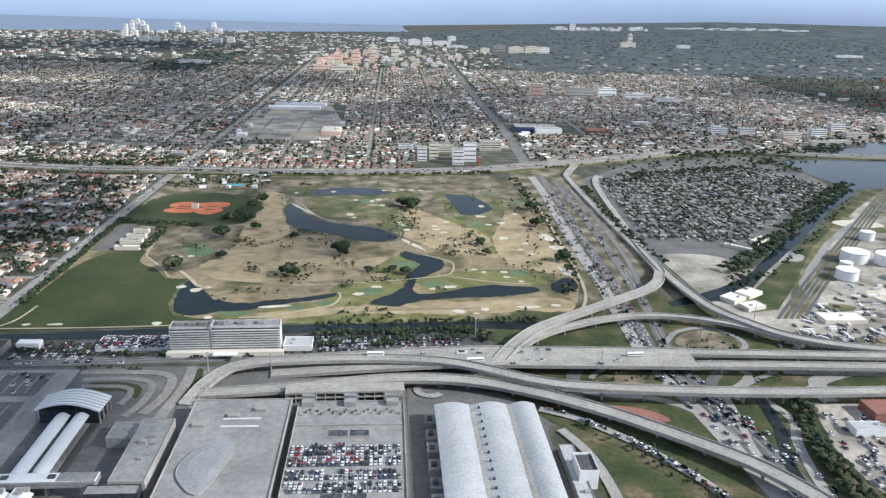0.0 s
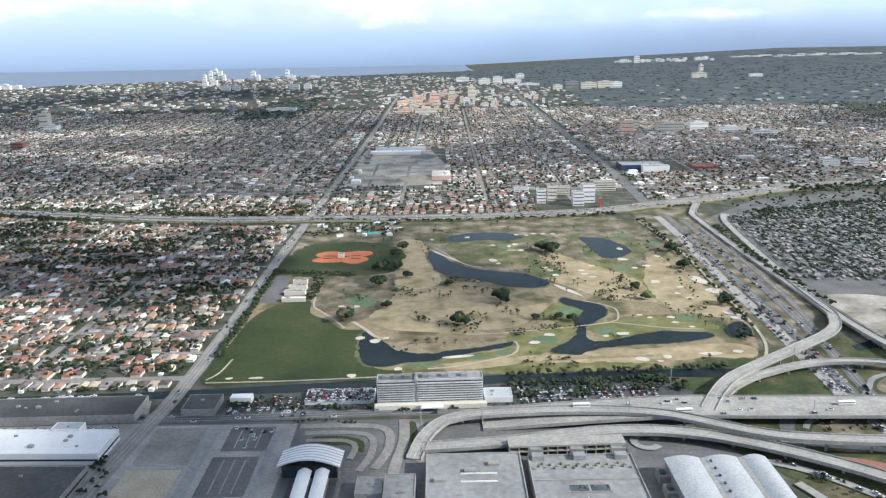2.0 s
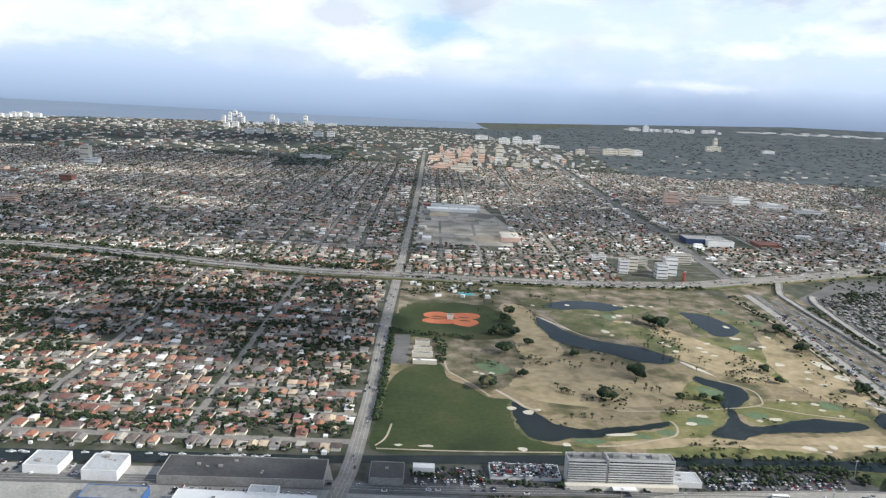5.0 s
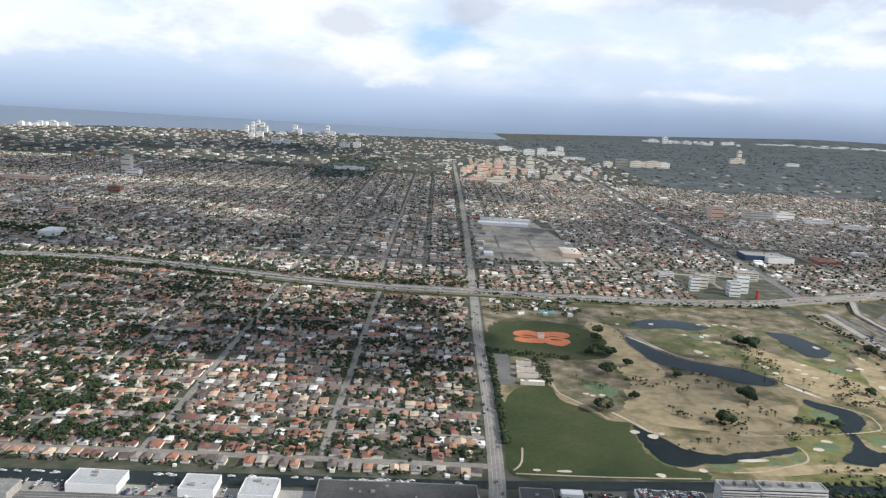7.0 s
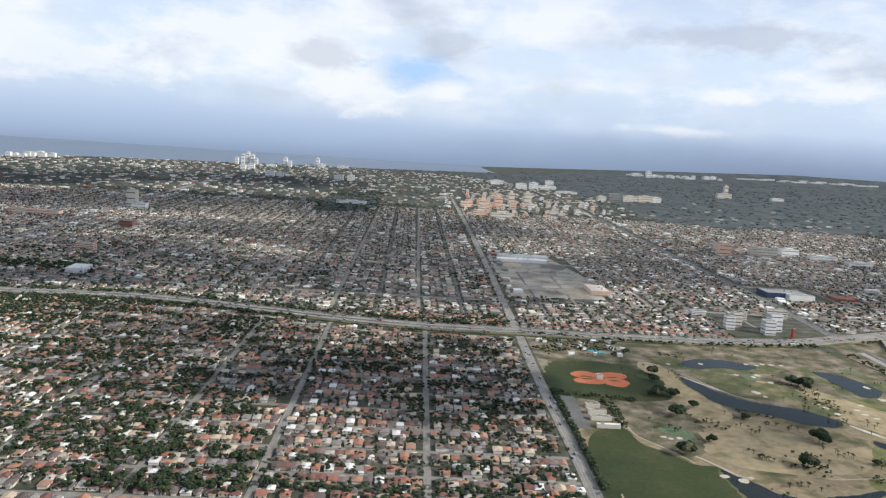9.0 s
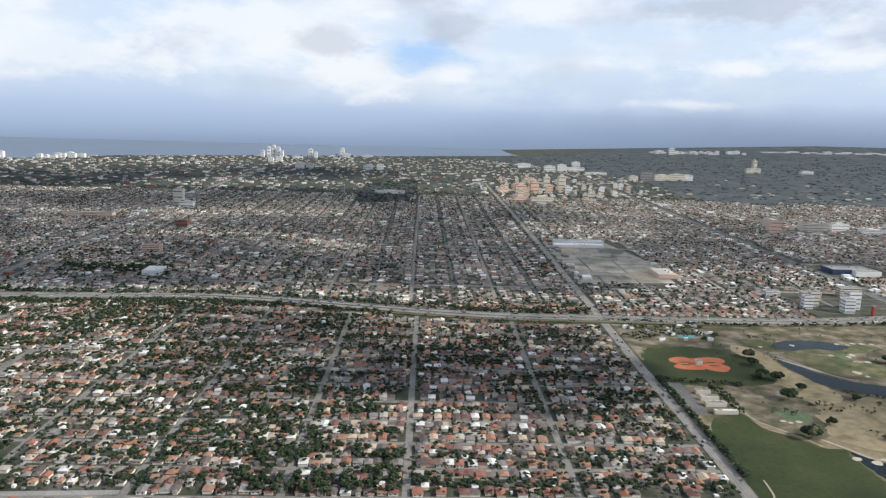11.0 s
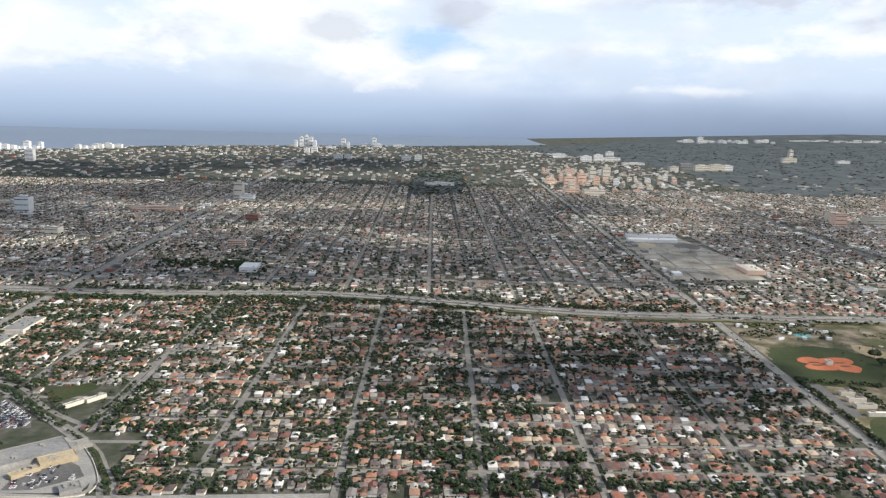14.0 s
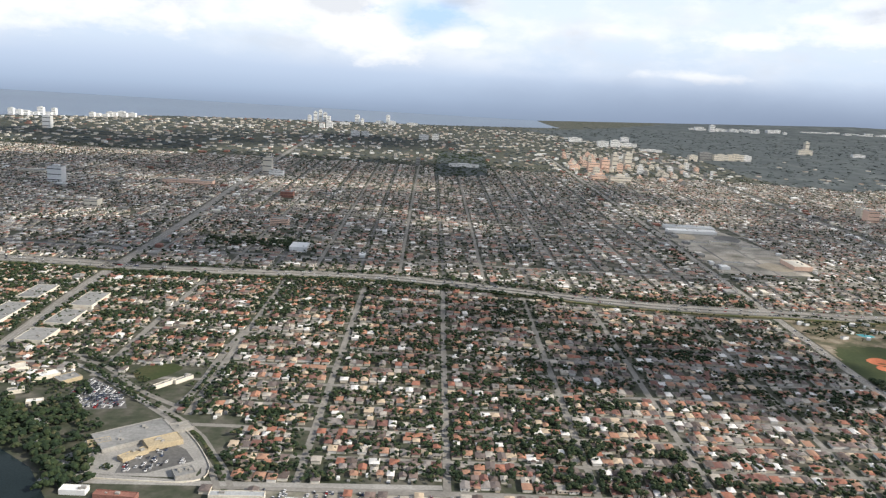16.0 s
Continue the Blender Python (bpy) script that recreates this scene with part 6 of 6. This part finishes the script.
FAIR = material("dry_fairway", [(0.30, (0.16, 0.14, 0.075)), (0.45, (0.30, 0.245, 0.145)), (0.65, (0.37, 0.30, 0.185))], 0.05, fine=0.15)
for pts in ([(-236, 905), (-100, 893), (0, 896), (110, 905), (150, 880), (156, 760), (120, 700), (60, 640), (20, 640), (-60, 660), (-110, 640), (-125, 690), (-236, 690)], [(-236, 690), (-125, 690), (-120, 640), (-130, 590), (-150, 560), (-190, 600), (-236, 612)]):
    patch("rough_grass", pts, 0.07, ROUGH, "olive rough of the upper golf course", "rough grass", raw=True)
for pts in ([(-128, 803), (-104, 805), (-93, 738), (-83, 658), (-120, 644), (-126, 712)], [(-14, 763), (3, 755), (42, 696), (70, 648), (96, 602), (74, 600), (44, 623), (12, 667), (-10, 712)], [(2, 748), (33, 748), (66, 700), (91, 665), (94, 628), (68, 632), (44, 690)],
            [(124, 722), (140, 678), (146, 640), (150, 590), (150, 558), (112, 572), (98, 604), (101, 660)], [(-110, 618), (-74, 646), (-27, 598), (6, 598), (-10, 566), (-34, 545), (-100, 541), (-138, 566), (-138, 610)], [(-90, 480), (-10, 494), (70, 503), (128, 508), (128, 484), (60, 490), (0, 488), (-56, 473)]):
    patch("fairway", pts, 0.10, FAIR, "sun-bleached dry fairway", "fairway", wobble=0.8)
for x, y, a, b, t in ((-90, 545, 42, 7, -0.25), (40, 482, 60, 5, 0.05), (-30, 862, 60, 6, 0.0), (128, 690, 10, 60, 0.0), (110, 850, 5, 30, 0.6)):
    patch("fairway", oval(x, y, a, b, int(x + 2 * y), t), 0.09, FAIR, "sun-bleached dry fairway strip", "fairway")
for pts, m in (([(-30, 537), (17, 541), (-4, 505), (-20, 494), (-40, 491), (-52, 485), (-92, 474), (-114, 472), (-94, 482), (-58, 498), (-37, 505)], OLIVE), ([(36, 548), (68, 565), (108, 566), (126, 542), (113, 533), (82, 536), (43, 521), (29, 520)], OLIVE),
               ([(61, 723), (78, 708), (105, 694), (106, 662), (97, 606), (80, 598), (83, 645), (73, 674), (57, 688)], OLIVE), ([(-50, 477), (-1, 481), (57, 477), (54, 469), (-53, 464)], OLIVE), ([(-36, 569), (7, 597), (33, 600), (43, 543), (13, 540), (1, 559)], OLIVE),
               ([(-77, 786), (-50, 789), (-19, 762), (8, 755), (22, 719), (28, 677), (10, 668), (-10, 695), (-33, 713), (-54, 720), (-70, 746)], SCRUB), ([(-118, 882), (-8, 898), (100, 900), (115, 843), (65, 821), (21, 848), (-42, 848), (-108, 828)], ROUGH),
               ([(59, 820), (128, 789), (118, 729), (92, 700), (70, 715), (58, 770)], SCRUB), ([(-196, 662), (-143, 660), (-129, 639), (-136, 584), (-154, 564), (-172, 581), (-189, 605)], ROUGH), ([(-105, 830), (-72, 838), (10, 820), (40, 812), (0, 790), (-70, 790)], SCRUB)):
    patch("rough_grass", pts, 0.12, m, "darker rough grass between fairways", "rough grass", wobble=1.0)
for pts, w in (([(-191, 632), (-188, 602), (-181, 590), (-167, 569), (-157, 551)], 1.7), ([(-152, 564), (-141, 548), (-132, 533), (-124, 527)], 3.0), ([(-30, 519), (-28, 511), (-33, 496), (-52, 486), (-73, 477), (-92, 474)], 1.7), ([(-236, 458), (-180, 459), (-117, 463)], 1.3),
               ([(-64, 532), (1, 542), (47, 554), (56, 566), (57, 584), (47, 595), (35, 604)], 1.4), ([(47, 554), (84, 541), (113, 536)], 1.3), ([(-89, 776), (-79, 756), (-67, 729), (-56, 711), (-43, 703)], 1.6), ([(-228, 495), (-231, 473), (-237, 462)], 1.3), ([(130, 470), (150, 520), (157, 640), (160, 780), (150, 880)], 2.2)):
    road("path", pts, w, 0.34, TAN, "pale path across the golf course", step=4)
for x, y in ((-196, 757), (-169, 757), (-196, 737), (-168, 735)):
    patch("infield", oval(x, y, 16.5, 12.5, int(x + y)), 0.26, CLAY, "orange clay infield of a ball diamond", "infield")
    patch("infield_grass", oval(x, y - (6 if y > 745 else -6), 6.0, 1.8, int(x) + 1), 0.32, GREEN, "grass patch in the infield", "infield grass")
slab_building("scorer_hut", -186, 743, -180, 749, 4, CREAM, PALE, "small hut between ball diamonds", "hut", plant=0)
for x0, y0, x1, y1 in ((-217, 613, -197, 617), (-218, 630, -200, 636), (-217, 645, -201, 650), (-216, 660, -203, 665)):
    slab_building("clubhouse", x0, y0, x1, y1, 3.2, CREAM, DECK if y0 > 620 else WHITE, "low pale clubhouse beside the field", "clubhouse", "clubhouse blocks", plant=2)
patch("parking_lot", [(-236, 612), (-221, 612), (-221, 690), (-236, 690)], 0.18, ASPHALT, "grey clubhouse parking lot", "parking lot", raw=True)
pr = random.Random(3)
for k in range(20):
    x0, y0 = pr.uniform(-228, -130), pr.uniform(826, 884)
    if not (-178 < x0 < -148 and 832 < y0 < 854):
        slab_building("pool_house", x0, y0, x0 + pr.uniform(3, 8), y0 + pr.uniform(3, 6), pr.uniform(2.2, 3.4), WHITE, WHITE if k % 2 else PALE, "small white pool house near the expressway", "pool house", "pool houses", rz=pr.uniform(-20, 20), plant=0, parapet=0)
patch("pool", [(-172, 848), (-160, 850), (-152, 842), (-166, 838)], 0.3, material("pool_water", [(0.3, (0.10, 0.40, 0.45)), (0.7, (0.14, 0.48, 0.52))], 0.2, rough=0.1), "bright turquoise swimming pool", "pool")

big = build_tree(11, 8.5, 7.5, "large round dark green tree on the fairway")
for i, (x, y, s) in enumerate(((-33, 604, 1.05), (-69, 553, 0.9), (-113, 674, 0.6), (-137, 650, 0.95), (-158, 567, 0.95), (-127, 595, 0.55), (-76, 650, 0.5), (29, 748, 1.05), (20, 757, 0.9), (150, 749, 0.8), (-9, 562, 0.45), (9, 564, 0.45), (19, 558, 0.55), (-142, 701, 0.7), (-134, 711, 0.7),
                               (85, 631, 0.6), (87, 605, 0.5), (-128, 745, 0.7), (-124, 700, 0.8), (-122, 770, 0.8), (146, 690, 0.8), (148, 590, 0.8))):
    m = pose(x, y, 0, 0, 0, 47 * i) @ Matrix.Scale(s, 4)
    if i == 0:
        big.matrix_basis = m
    else:
        o = copy_thing(big, m)
        o.matrix_basis = m


def build_palm(seed, h):
    ob = tagged(new("palm_tree"), "slender palm on the golf course", "palm tree", "palms of the golf course")
    r = random.Random(seed)
    bm = bmesh.new()
    bmesh.ops.create_cone(bm, segments=6, radius1=0.22, radius2=0.13, depth=h, cap_ends=True)
    bmesh.ops.translate(bm, verts=bm.verts[:], vec=(0, 0, h / 2))
    part("trunk", bm, TRUNK, ob)
    bm = bmesh.new()
    for k in range(13):
        a, droop, L = k * 0.483 * 2, r.uniform(0.2, 1.0), r.uniform(1.3, 1.9)
        c, s = math.cos(a), math.sin(a)
        prev = None
        for q in range(4):
            u = q / 3
            x, z, w = L * u, 0.5 * u - droop * 1.5 * u * u, 0.28 * (1 - abs(u - 0.4))
            e = [bm.verts.new((x * c - w * t * s, x * s + w * t * c, h + z + (0.1 if t == 0 else 0))) for t in (-1, 0, 1)]
            if prev:
                bm.faces.new((prev[0], e[0], e[1], prev[1]))
                bm.faces.new((prev[1], e[1], e[2], prev[2]))
            prev = e
    part("crown", bm, LEAF, ob)
    return ob


palms = [build_palm(1, 3.2), build_palm(2, 3.9), build_palm(3, 2.6)]
px, py = rng.uniform(-180, 150, 1500), rng.uniform(468, 890, 1500)
dens = np.array([noise.noise(Vector((x * 0.03, y * 0.012, 21))) for x, y in zip(px, py)])
good = inside(px, py, GOLF) & ~inside(px, py, FIELD) & (dens > 0.08) & ~near_road(px, py, 0.5)
for q in LAKES:
    good &= ~inside(px, py, q)
spots = [(a + (c - a) * u + rng.normal(0, 2.5), b + (d - b) * u + rng.normal(0, 3)) for a, b, c, d in ((-102, 516, -70, 517), (-104, 568, -86, 553), (-66, 639, -36, 625), (29, 723, 42, 638), (55, 626, 62, 600), (-5, 692, 16, 650), (-15, 562, 22, 559), (-110, 635, -78, 618), (102, 584, 124, 546), (-40, 590, -18, 568), (-187, 633, -140, 610), (6, 775, 37, 712))
         for u in rng.uniform(0, 1, 10)]
spots += list(zip(px[good], py[good]))[:60]
for i, (x, y) in enumerate(spots):
    m = pose(x, y, 0, 0, 0, 33 * i)
    if i < 3:
        palms[i].matrix_basis = m
    else:
        copy_thing(palms[i % 3], m)

# shrubs in the rough and along the ponds
sx, sy = rng.uniform(-190, 150, 5000), rng.uniform(468, 892, 5000)
dens = np.array([noise.noise(Vector((x * 0.022, y * 0.022, 40))) for x, y in zip(sx, sy)])
good = inside(sx, sy, GOLF) & ~inside(sx, sy, FIELD) & (dens > 0.36) & ~near_road(sx, sy, 0.5) & ~((sx < -125) & (sy > 690) & (sy < 800))
for q in LAKES:
    good &= ~inside(sx, sy, q)
sr = rng.uniform(0.6, 2.0, 5000)
joined_trees("shrubs", np.stack([sx, sy, sr, sr * 0.9], 1)[good], 3, 1, "low dark shrubs and small trees in the rough")

# hedges, banks and yard trees
joined_trees("park_trees", [(x, y, q, q * 0.5) for x, y, q in zip(rng.uniform(-650, -475, 420), rng.uniform(2090, 2800, 420), rng.uniform(4, 8, 420))], 3, 1, "dark green trees of a far park", LEAF, 0.5)
rows = []


def bank(pts, n, width, r0, r1):
    line = smooth(pts, False, 3.0)
    nn = sides(line, 1.0)
    for i in rng.integers(0, len(line), n):
        o = rng.uniform(-width, width)
        rr = rng.uniform(r0, r1)
        rows.append((line[i, 0] + nn[i, 0] * o, line[i, 1] + nn[i, 1] * o, rr, rr * 1.1))


bank([(-238.5, 500), (-238, 560), (-238, 640), (-238, 700)], 330, 2.2, 1.4, 2.8)
bank([(-40, 460), (20, 463), (70, 466), (105, 468)], 70, 2.5, 1.5, 2.8)
bank([(-40, 446), (20, 449), (60, 450)], 120, 3, 1.5, 3.0)
bank([(-210, 425), (-170, 420), (-125, 418)], 60, 2, 1.2, 2.2)
bank([(-110, 415), (-40, 419), (60, 421)], 60, 1.5, 1.0, 1.8)
bank([(-40, 432), (0, 436), (70, 442)], 110, 7, 1.3, 2.6)
bank([(-236, 905), (-100, 894), (20, 898), (130, 915)], 150, 3, 1.5, 3.0)
bank([(-700, 446), (-420, 449), (-262, 452)], 110, 3, 1.2, 2.4)
bank([(552, 866), (462, 768), (372, 664), (318, 602), (276, 562)], 330, 9, 2.0, 4.2)
bank([(228, 840), (224, 700), (228, 620), (232, 580)], 160, 4, 1.8, 3.2)
bank([(225, 353), (215, 323), (213, 302), (208, 260)], 110, 5, 2.0, 4.0)
bank([(152, 880), (158, 700), (150, 560), (135, 515)], 130, 5, 1.5, 3.2)
bank([(-1000, 560), (-960, 520), (-915, 495), (-890, 450)], 260, 16, 2.5, 5.0)
bank([(-1010, 520), (-960, 540), (-930, 560)], 160, 22, 2.5, 4.5)
bank([(-960, 645), (-925, 614), (-893, 583), (-872, 570)], 120, 3.5, 1.3, 2.6)
bank([(-864, 560), (-845, 541), (-824, 515), (-810, 492)], 30, 1, 1.0, 1.8)
bank([(-940, 556), (-915, 540), (-905, 525)], 70, 8, 1.5, 3)
bank([(-850, 575), (-846, 610), (-848, 650)], 45, 9, 1.0, 2.4)
bank([(-990, 600), (-960, 590), (-940, 600)], 90, 14, 1.4, 3.0)
bank([(-930, 640), (-900, 612), (-880, 590)], 50, 9, 1.0, 2.2)
bank([(-900, 478), (-890, 495), (-905, 515)], 40, 5, 1.2, 2.4)
bank([(-262, 335), (-262, 362), (-250, 330)], 26, 3, 1.2, 2.2)
bank([(-168, 402), (-150, 403), (-133, 401)], 26, 1.6, 0.7, 1.3)
bank([(-213, 428), (-190, 430), (-170, 428)], 40, 5, 1.0, 2.0)
bank([(-905, 485), (-885, 478), (-872, 474)], 30, 4, 1.0, 2.0)
bank([(105, 340), (130, 310), (150, 270)], 60, 8, 0.8, 1.8)
bank([(130, 386), (148, 388), (222, 432), (228, 380)], 70, 14, 0.8, 1.8)
bank([(540, 935), (520, 1000), (470, 960), (300, 900)], 120, 10, 2, 4)
bank([(400, 1040), (640, 1090), (760, 1200), (900, 1230)], 200, 16, 2.5, 5)
bank([(-1060, 1005), (-900, 1000), (-700, 1005), (-500, 965), (-300, 935)], 300, 7, 2, 4)
bank([(-1060, 955), (-900, 955), (-700, 960), (-500, 922)], 260, 6, 2, 4)
bank([(-1000, 1150), (-940, 1160), (-880, 1150), (-860, 1180)], 200, 26, 2.5, 4.5)
bank([(520, 800), (440, 706), (370, 622), (300, 545)], 60, 3, 1.2, 2.4)
bank([(270, 545), (300, 556), (262, 528)], 40, 5, 1.5, 3.0)
bank([(-228, 832), (-180, 862), (-130, 836)], 110, 14, 1.4, 2.8)
bank([(-225, 880), (-130, 880)], 60, 6, 1.4, 2.6)
bank([(-194, 615), (-192, 650), (-196, 680)], 60, 4, 1.4, 2.8)
bank([(-234, 695), (-200, 690), (-165, 684)], 60, 4, 1.4, 2.6)
bank([(-30, 530), (0, 545), (25, 540)], 40, 5, 0.7, 1.6)
bank([(120, 560), (132, 620), (140, 700), (130, 780)], 60, 8, 0.8, 2.2)
joined_trees("bank_trees", np.array(rows), 3, 1, "dense dark trees along banks, verges and yards")
ex_, ey_ = rng.uniform(240, 530, 1700), rng.uniform(620, 960, 1700)
ins = inside(ex_, ey_, ESTATE)
joined_trees("estate_trees", np.stack([ex_, ey_, rng.uniform(1.2, 2.8, 1700), rng.uniform(2, 3.2, 1700)], 1)[ins], 3, 1, "small trees between the mobile homes")

# light masts and sign gantries
for x, y, h in ((24, 398, 15), (60, 440, 14), (128, 395, 13), (205, 440, 14), (-95, 398, 12), (-60, 396, 12), (150, 470, 13), (255, 470, 13)):
    mast = thing("light_mast", x, y, 0, label="tall slender pale light mast at the junction", category="light mast", group="light masts")
    bm = bmesh.new()
    bmesh.ops.create_cone(bm, segments=8, radius1=0.35, radius2=0.18, depth=h, cap_ends=True)
    bmesh.ops.translate(bm, verts=bm.verts[:], vec=(0, 0, h / 2))
    part("pole", bm, CONCRETE, mast)
    part("lamp_head", box(-0.9, -0.3, h - 0.3, 0.9, 0.3, h + 0.2, 0.1), METAL, mast)

# ---- unseen clouds, added high above the view to shade areas of ground ----
def vapour(name, thickness):
    """Cloud that lets part of the light straight through and scatters the rest."""
    m = bpy.data.materials.new(name)
    m.use_nodes = True
    vn, vl = m.node_tree.nodes, m.node_tree.links
    vn.clear()
    vo, vt, vd, vm = vn.new("ShaderNodeOutputMaterial"), vn.new("ShaderNodeBsdfTransparent"), vn.new("ShaderNodeBsdfTranslucent"), vn.new("ShaderNodeMixShader")
    vd.inputs["Color"].default_value = (0.92, 0.92, 0.93, 1)
    vm.inputs[0].default_value = thickness
    vl.new(vt.outputs[0], vm.inputs[1])
    vl.new(vd.outputs[0], vm.inputs[2])
    vl.new(vm.outputs[0], vo.inputs["Surface"])
    return m


VAPOUR, HALF, VEIL = vapour("cloud_vapour", 0.55), vapour("broken_cloud_vapour", 0.32), vapour("thin_cloud_vapour", 0.13)
CLOUD_Z = 900.0
DRIFT = (CLOUD_Z * SUN_DIR.x / SUN_DIR.z, CLOUD_Z * SUN_DIR.y / SUN_DIR.z)
for i, (x, y, a, b) in enumerate(((-390, 700, 190, 130), (-330, 1250, 420, 240), (330, 1500, 420, 380), (-1000, 1250, 420, 230), (-950, 2150, 700, 380),
                                  (-380, 2000, 330, 280), (-1800, 2700, 500, 300), (-600, 1650, 420, 250), (-1750, 1550, 520, 330), (-2600, 2300, 500, 380), (1150, 1700, 420, 330), (-1550, 1950, 420, 260), (-1250, 1600, 300, 200))):
    v, f = crown(200 + i, 6, 3, 1.0, 0.0)
    v = v * [a * 1.05, b * 1.05, 60]
    c = mesh_object("cloud", v.tolist(), f.tolist(), [VAPOUR if i < 1 else HALF])
    c.location = (x + DRIFT[0], y + DRIFT[1], CLOUD_Z)
    tagged(c, "unseen white cloud placed to shade the suburb", "cloud", "clouds over the city")
# unseen veils, added only to tone down areas that came out too bright
for i, (x, y, a, b) in enumerate(((-25, 285, 90, 105), (-420, 730, 190, 170), (-70, 300, 130, 140), (90, 640, 110, 200), (-150, 660, 100, 230), (-900, 3000, 800, 450), (-1000, 2900, 700, 400), (-2000, 2900, 600, 350), (-900, 1070, 500, 80), (-420, 1040, 300, 70))):
    v, f = crown(300 + i, 6, 3, 1.0, 0.0)
    v = v * [a * 1.05, b * 1.05, 40]
    c = mesh_object("dimming_veil", v.tolist(), f.tolist(), [VEIL if i else HALF])
    c.location = (x + DRIFT[0], y + DRIFT[1], CLOUD_Z + 120)
    tagged(c, "unseen thin veil added to dim the sunlight", "cloud", "clouds over the city")

# ---- aircraft wing, beyond the window, outlined and placed to fit the camera's view at one moment ----
wing = thing("aircraft_wing", 0, 0, 0, label="white aircraft wing with lowered flaps and a blue tip fence", category="wing")
wing.matrix_basis = look((-531.5, 8.04, 248.1), (-537.5, 204.8, 212.9), 0)
WING_WHITE = material("wing_paint", [(0.3, (0.66, 0.67, 0.68)), (0.7, (0.76, 0.77, 0.77))], 0.4, rough=0.35, fine=3.0, spec=0.5)
WING_GREY = material("wing_underside", [(0.3, (0.20, 0.21, 0.22)), (0.7, (0.28, 0.29, 0.30))], 0.5, rough=0.4, fine=3.0, spec=0.4)
FENCE = material("tip_fence_blue", [(0.3, (0.03, 0.045, 0.20)), (0.7, (0.045, 0.065, 0.27))], 0.6, rough=0.3, spec=0.5)


def plate(pts, thick):
    """A bevelled plate over an outline, thick along the way it faces."""
    bm = bmesh.new()
    n = len(pts)
    front = [bm.verts.new(p) for p in pts]
    back = [bm.verts.new((x, y - thick * 0.6, z - thick * 0.8)) for x, y, z in pts]
    bm.faces.new(front)
    bm.faces.new(back[::-1])
    for i in range(n):
        j = (i + 1) % n
        bm.faces.new((front[i], back[i], back[j], front[j]))
    bmesh.ops.recalc_face_normals(bm, faces=bm.faces[:])
    bmesh.ops.triangulate(bm, faces=[f for f in bm.faces if len(f.verts) > 4])
    return bm


part("panel", plate([(-6.82, 3.08, -10.6), (-4.86, 3.02, -10.4), (-3.64, 2.88, -10.2), (-2.83, 2.72, -10.0), (-2.54, 2.66, -9.9), (-2.03, 2.39, -9.3), (-2.86, 2.3, -9.15), (-3.58, 2.24, -9.1), (-5.79, 2.26, -9.0)], 0.025), WING_WHITE, wing)
part("spoiler_line", plate([(-6.6, 2.86, -10.25), (-4.86, 2.8, -10.05), (-3.4, 2.71, -9.85), (-3.4, 2.70, -9.84), (-4.86, 2.785, -10.04), (-6.6, 2.845, -10.24)], 0.01), WING_GREY, wing)
# the slot's shade is a grey plate, not an open gap
part("slot", plate([(-5.79, 2.30, -8.97), (-3.91, 2.32, -9.05), (-3.58, 2.24, -9.0), (-3.85, 2.25, -9.02), (-5.76, 2.23, -8.93)], 0.03), WING_GREY, wing, "grey plate for the shade in the gap above the flap")
part("flap", plate([(-5.73, 2.2, -8.9), (-3.83, 2.25, -9.0), (-3.46, 2.07, -8.8), (-5.6, 2.04, -8.7)], 0.02), WING_WHITE, wing)
part("flap", plate([(-5.6, 2.03, -8.7), (-3.51, 2.06, -8.75), (-3.24, 1.96, -8.6), (-3.66, 1.9, -8.5), (-5.41, 1.79, -8.4)], 0.02), WING_WHITE, wing)
part("flap_fairing", plate([(-5.41, 1.81, -8.4), (-4.17, 1.86, -8.5), (-3.97, 1.77, -8.4), (-3.43, 1.4, -8.0), (-3.42, 1.34, -8.0), (-3.74, 1.36, -8.0), (-4.2, 1.5, -8.1), (-4.73, 1.71, -8.2), (-5.34, 1.96, -8.3)], 0.04), WING_GREY, wing, "grey flap track fairing")
part("tip_fence", plate([(-2.58, 2.68, -9.9), (-1.85, 2.76, -9.6), (-1.72, 2.71, -9.5), (-1.94, 2.47, -9.3), (-1.96, 2.37, -9.25), (-2.04, 2.39, -9.3)], 0.04), FENCE, wing, "blue upper tip fence")
part("tip_fence", plate([(-2.36, 2.37, -9.3), (-1.96, 2.37, -9.25), (-1.96, 2.05, -9.2), (-2.08, 2.08, -9.25), (-2.21, 2.25, -9.3)], 0.04), WING_GREY, wing, "grey lower tip fence")

# ---- the plan is drawn at its own scale: bring it to metres ----
for ob in list(scene.objects):
    if ob.parent is None and ob.type in {"MESH", "EMPTY"}:
        ob.matrix_basis = Matrix.Scale(PLAN, 4) @ ob.matrix_basis
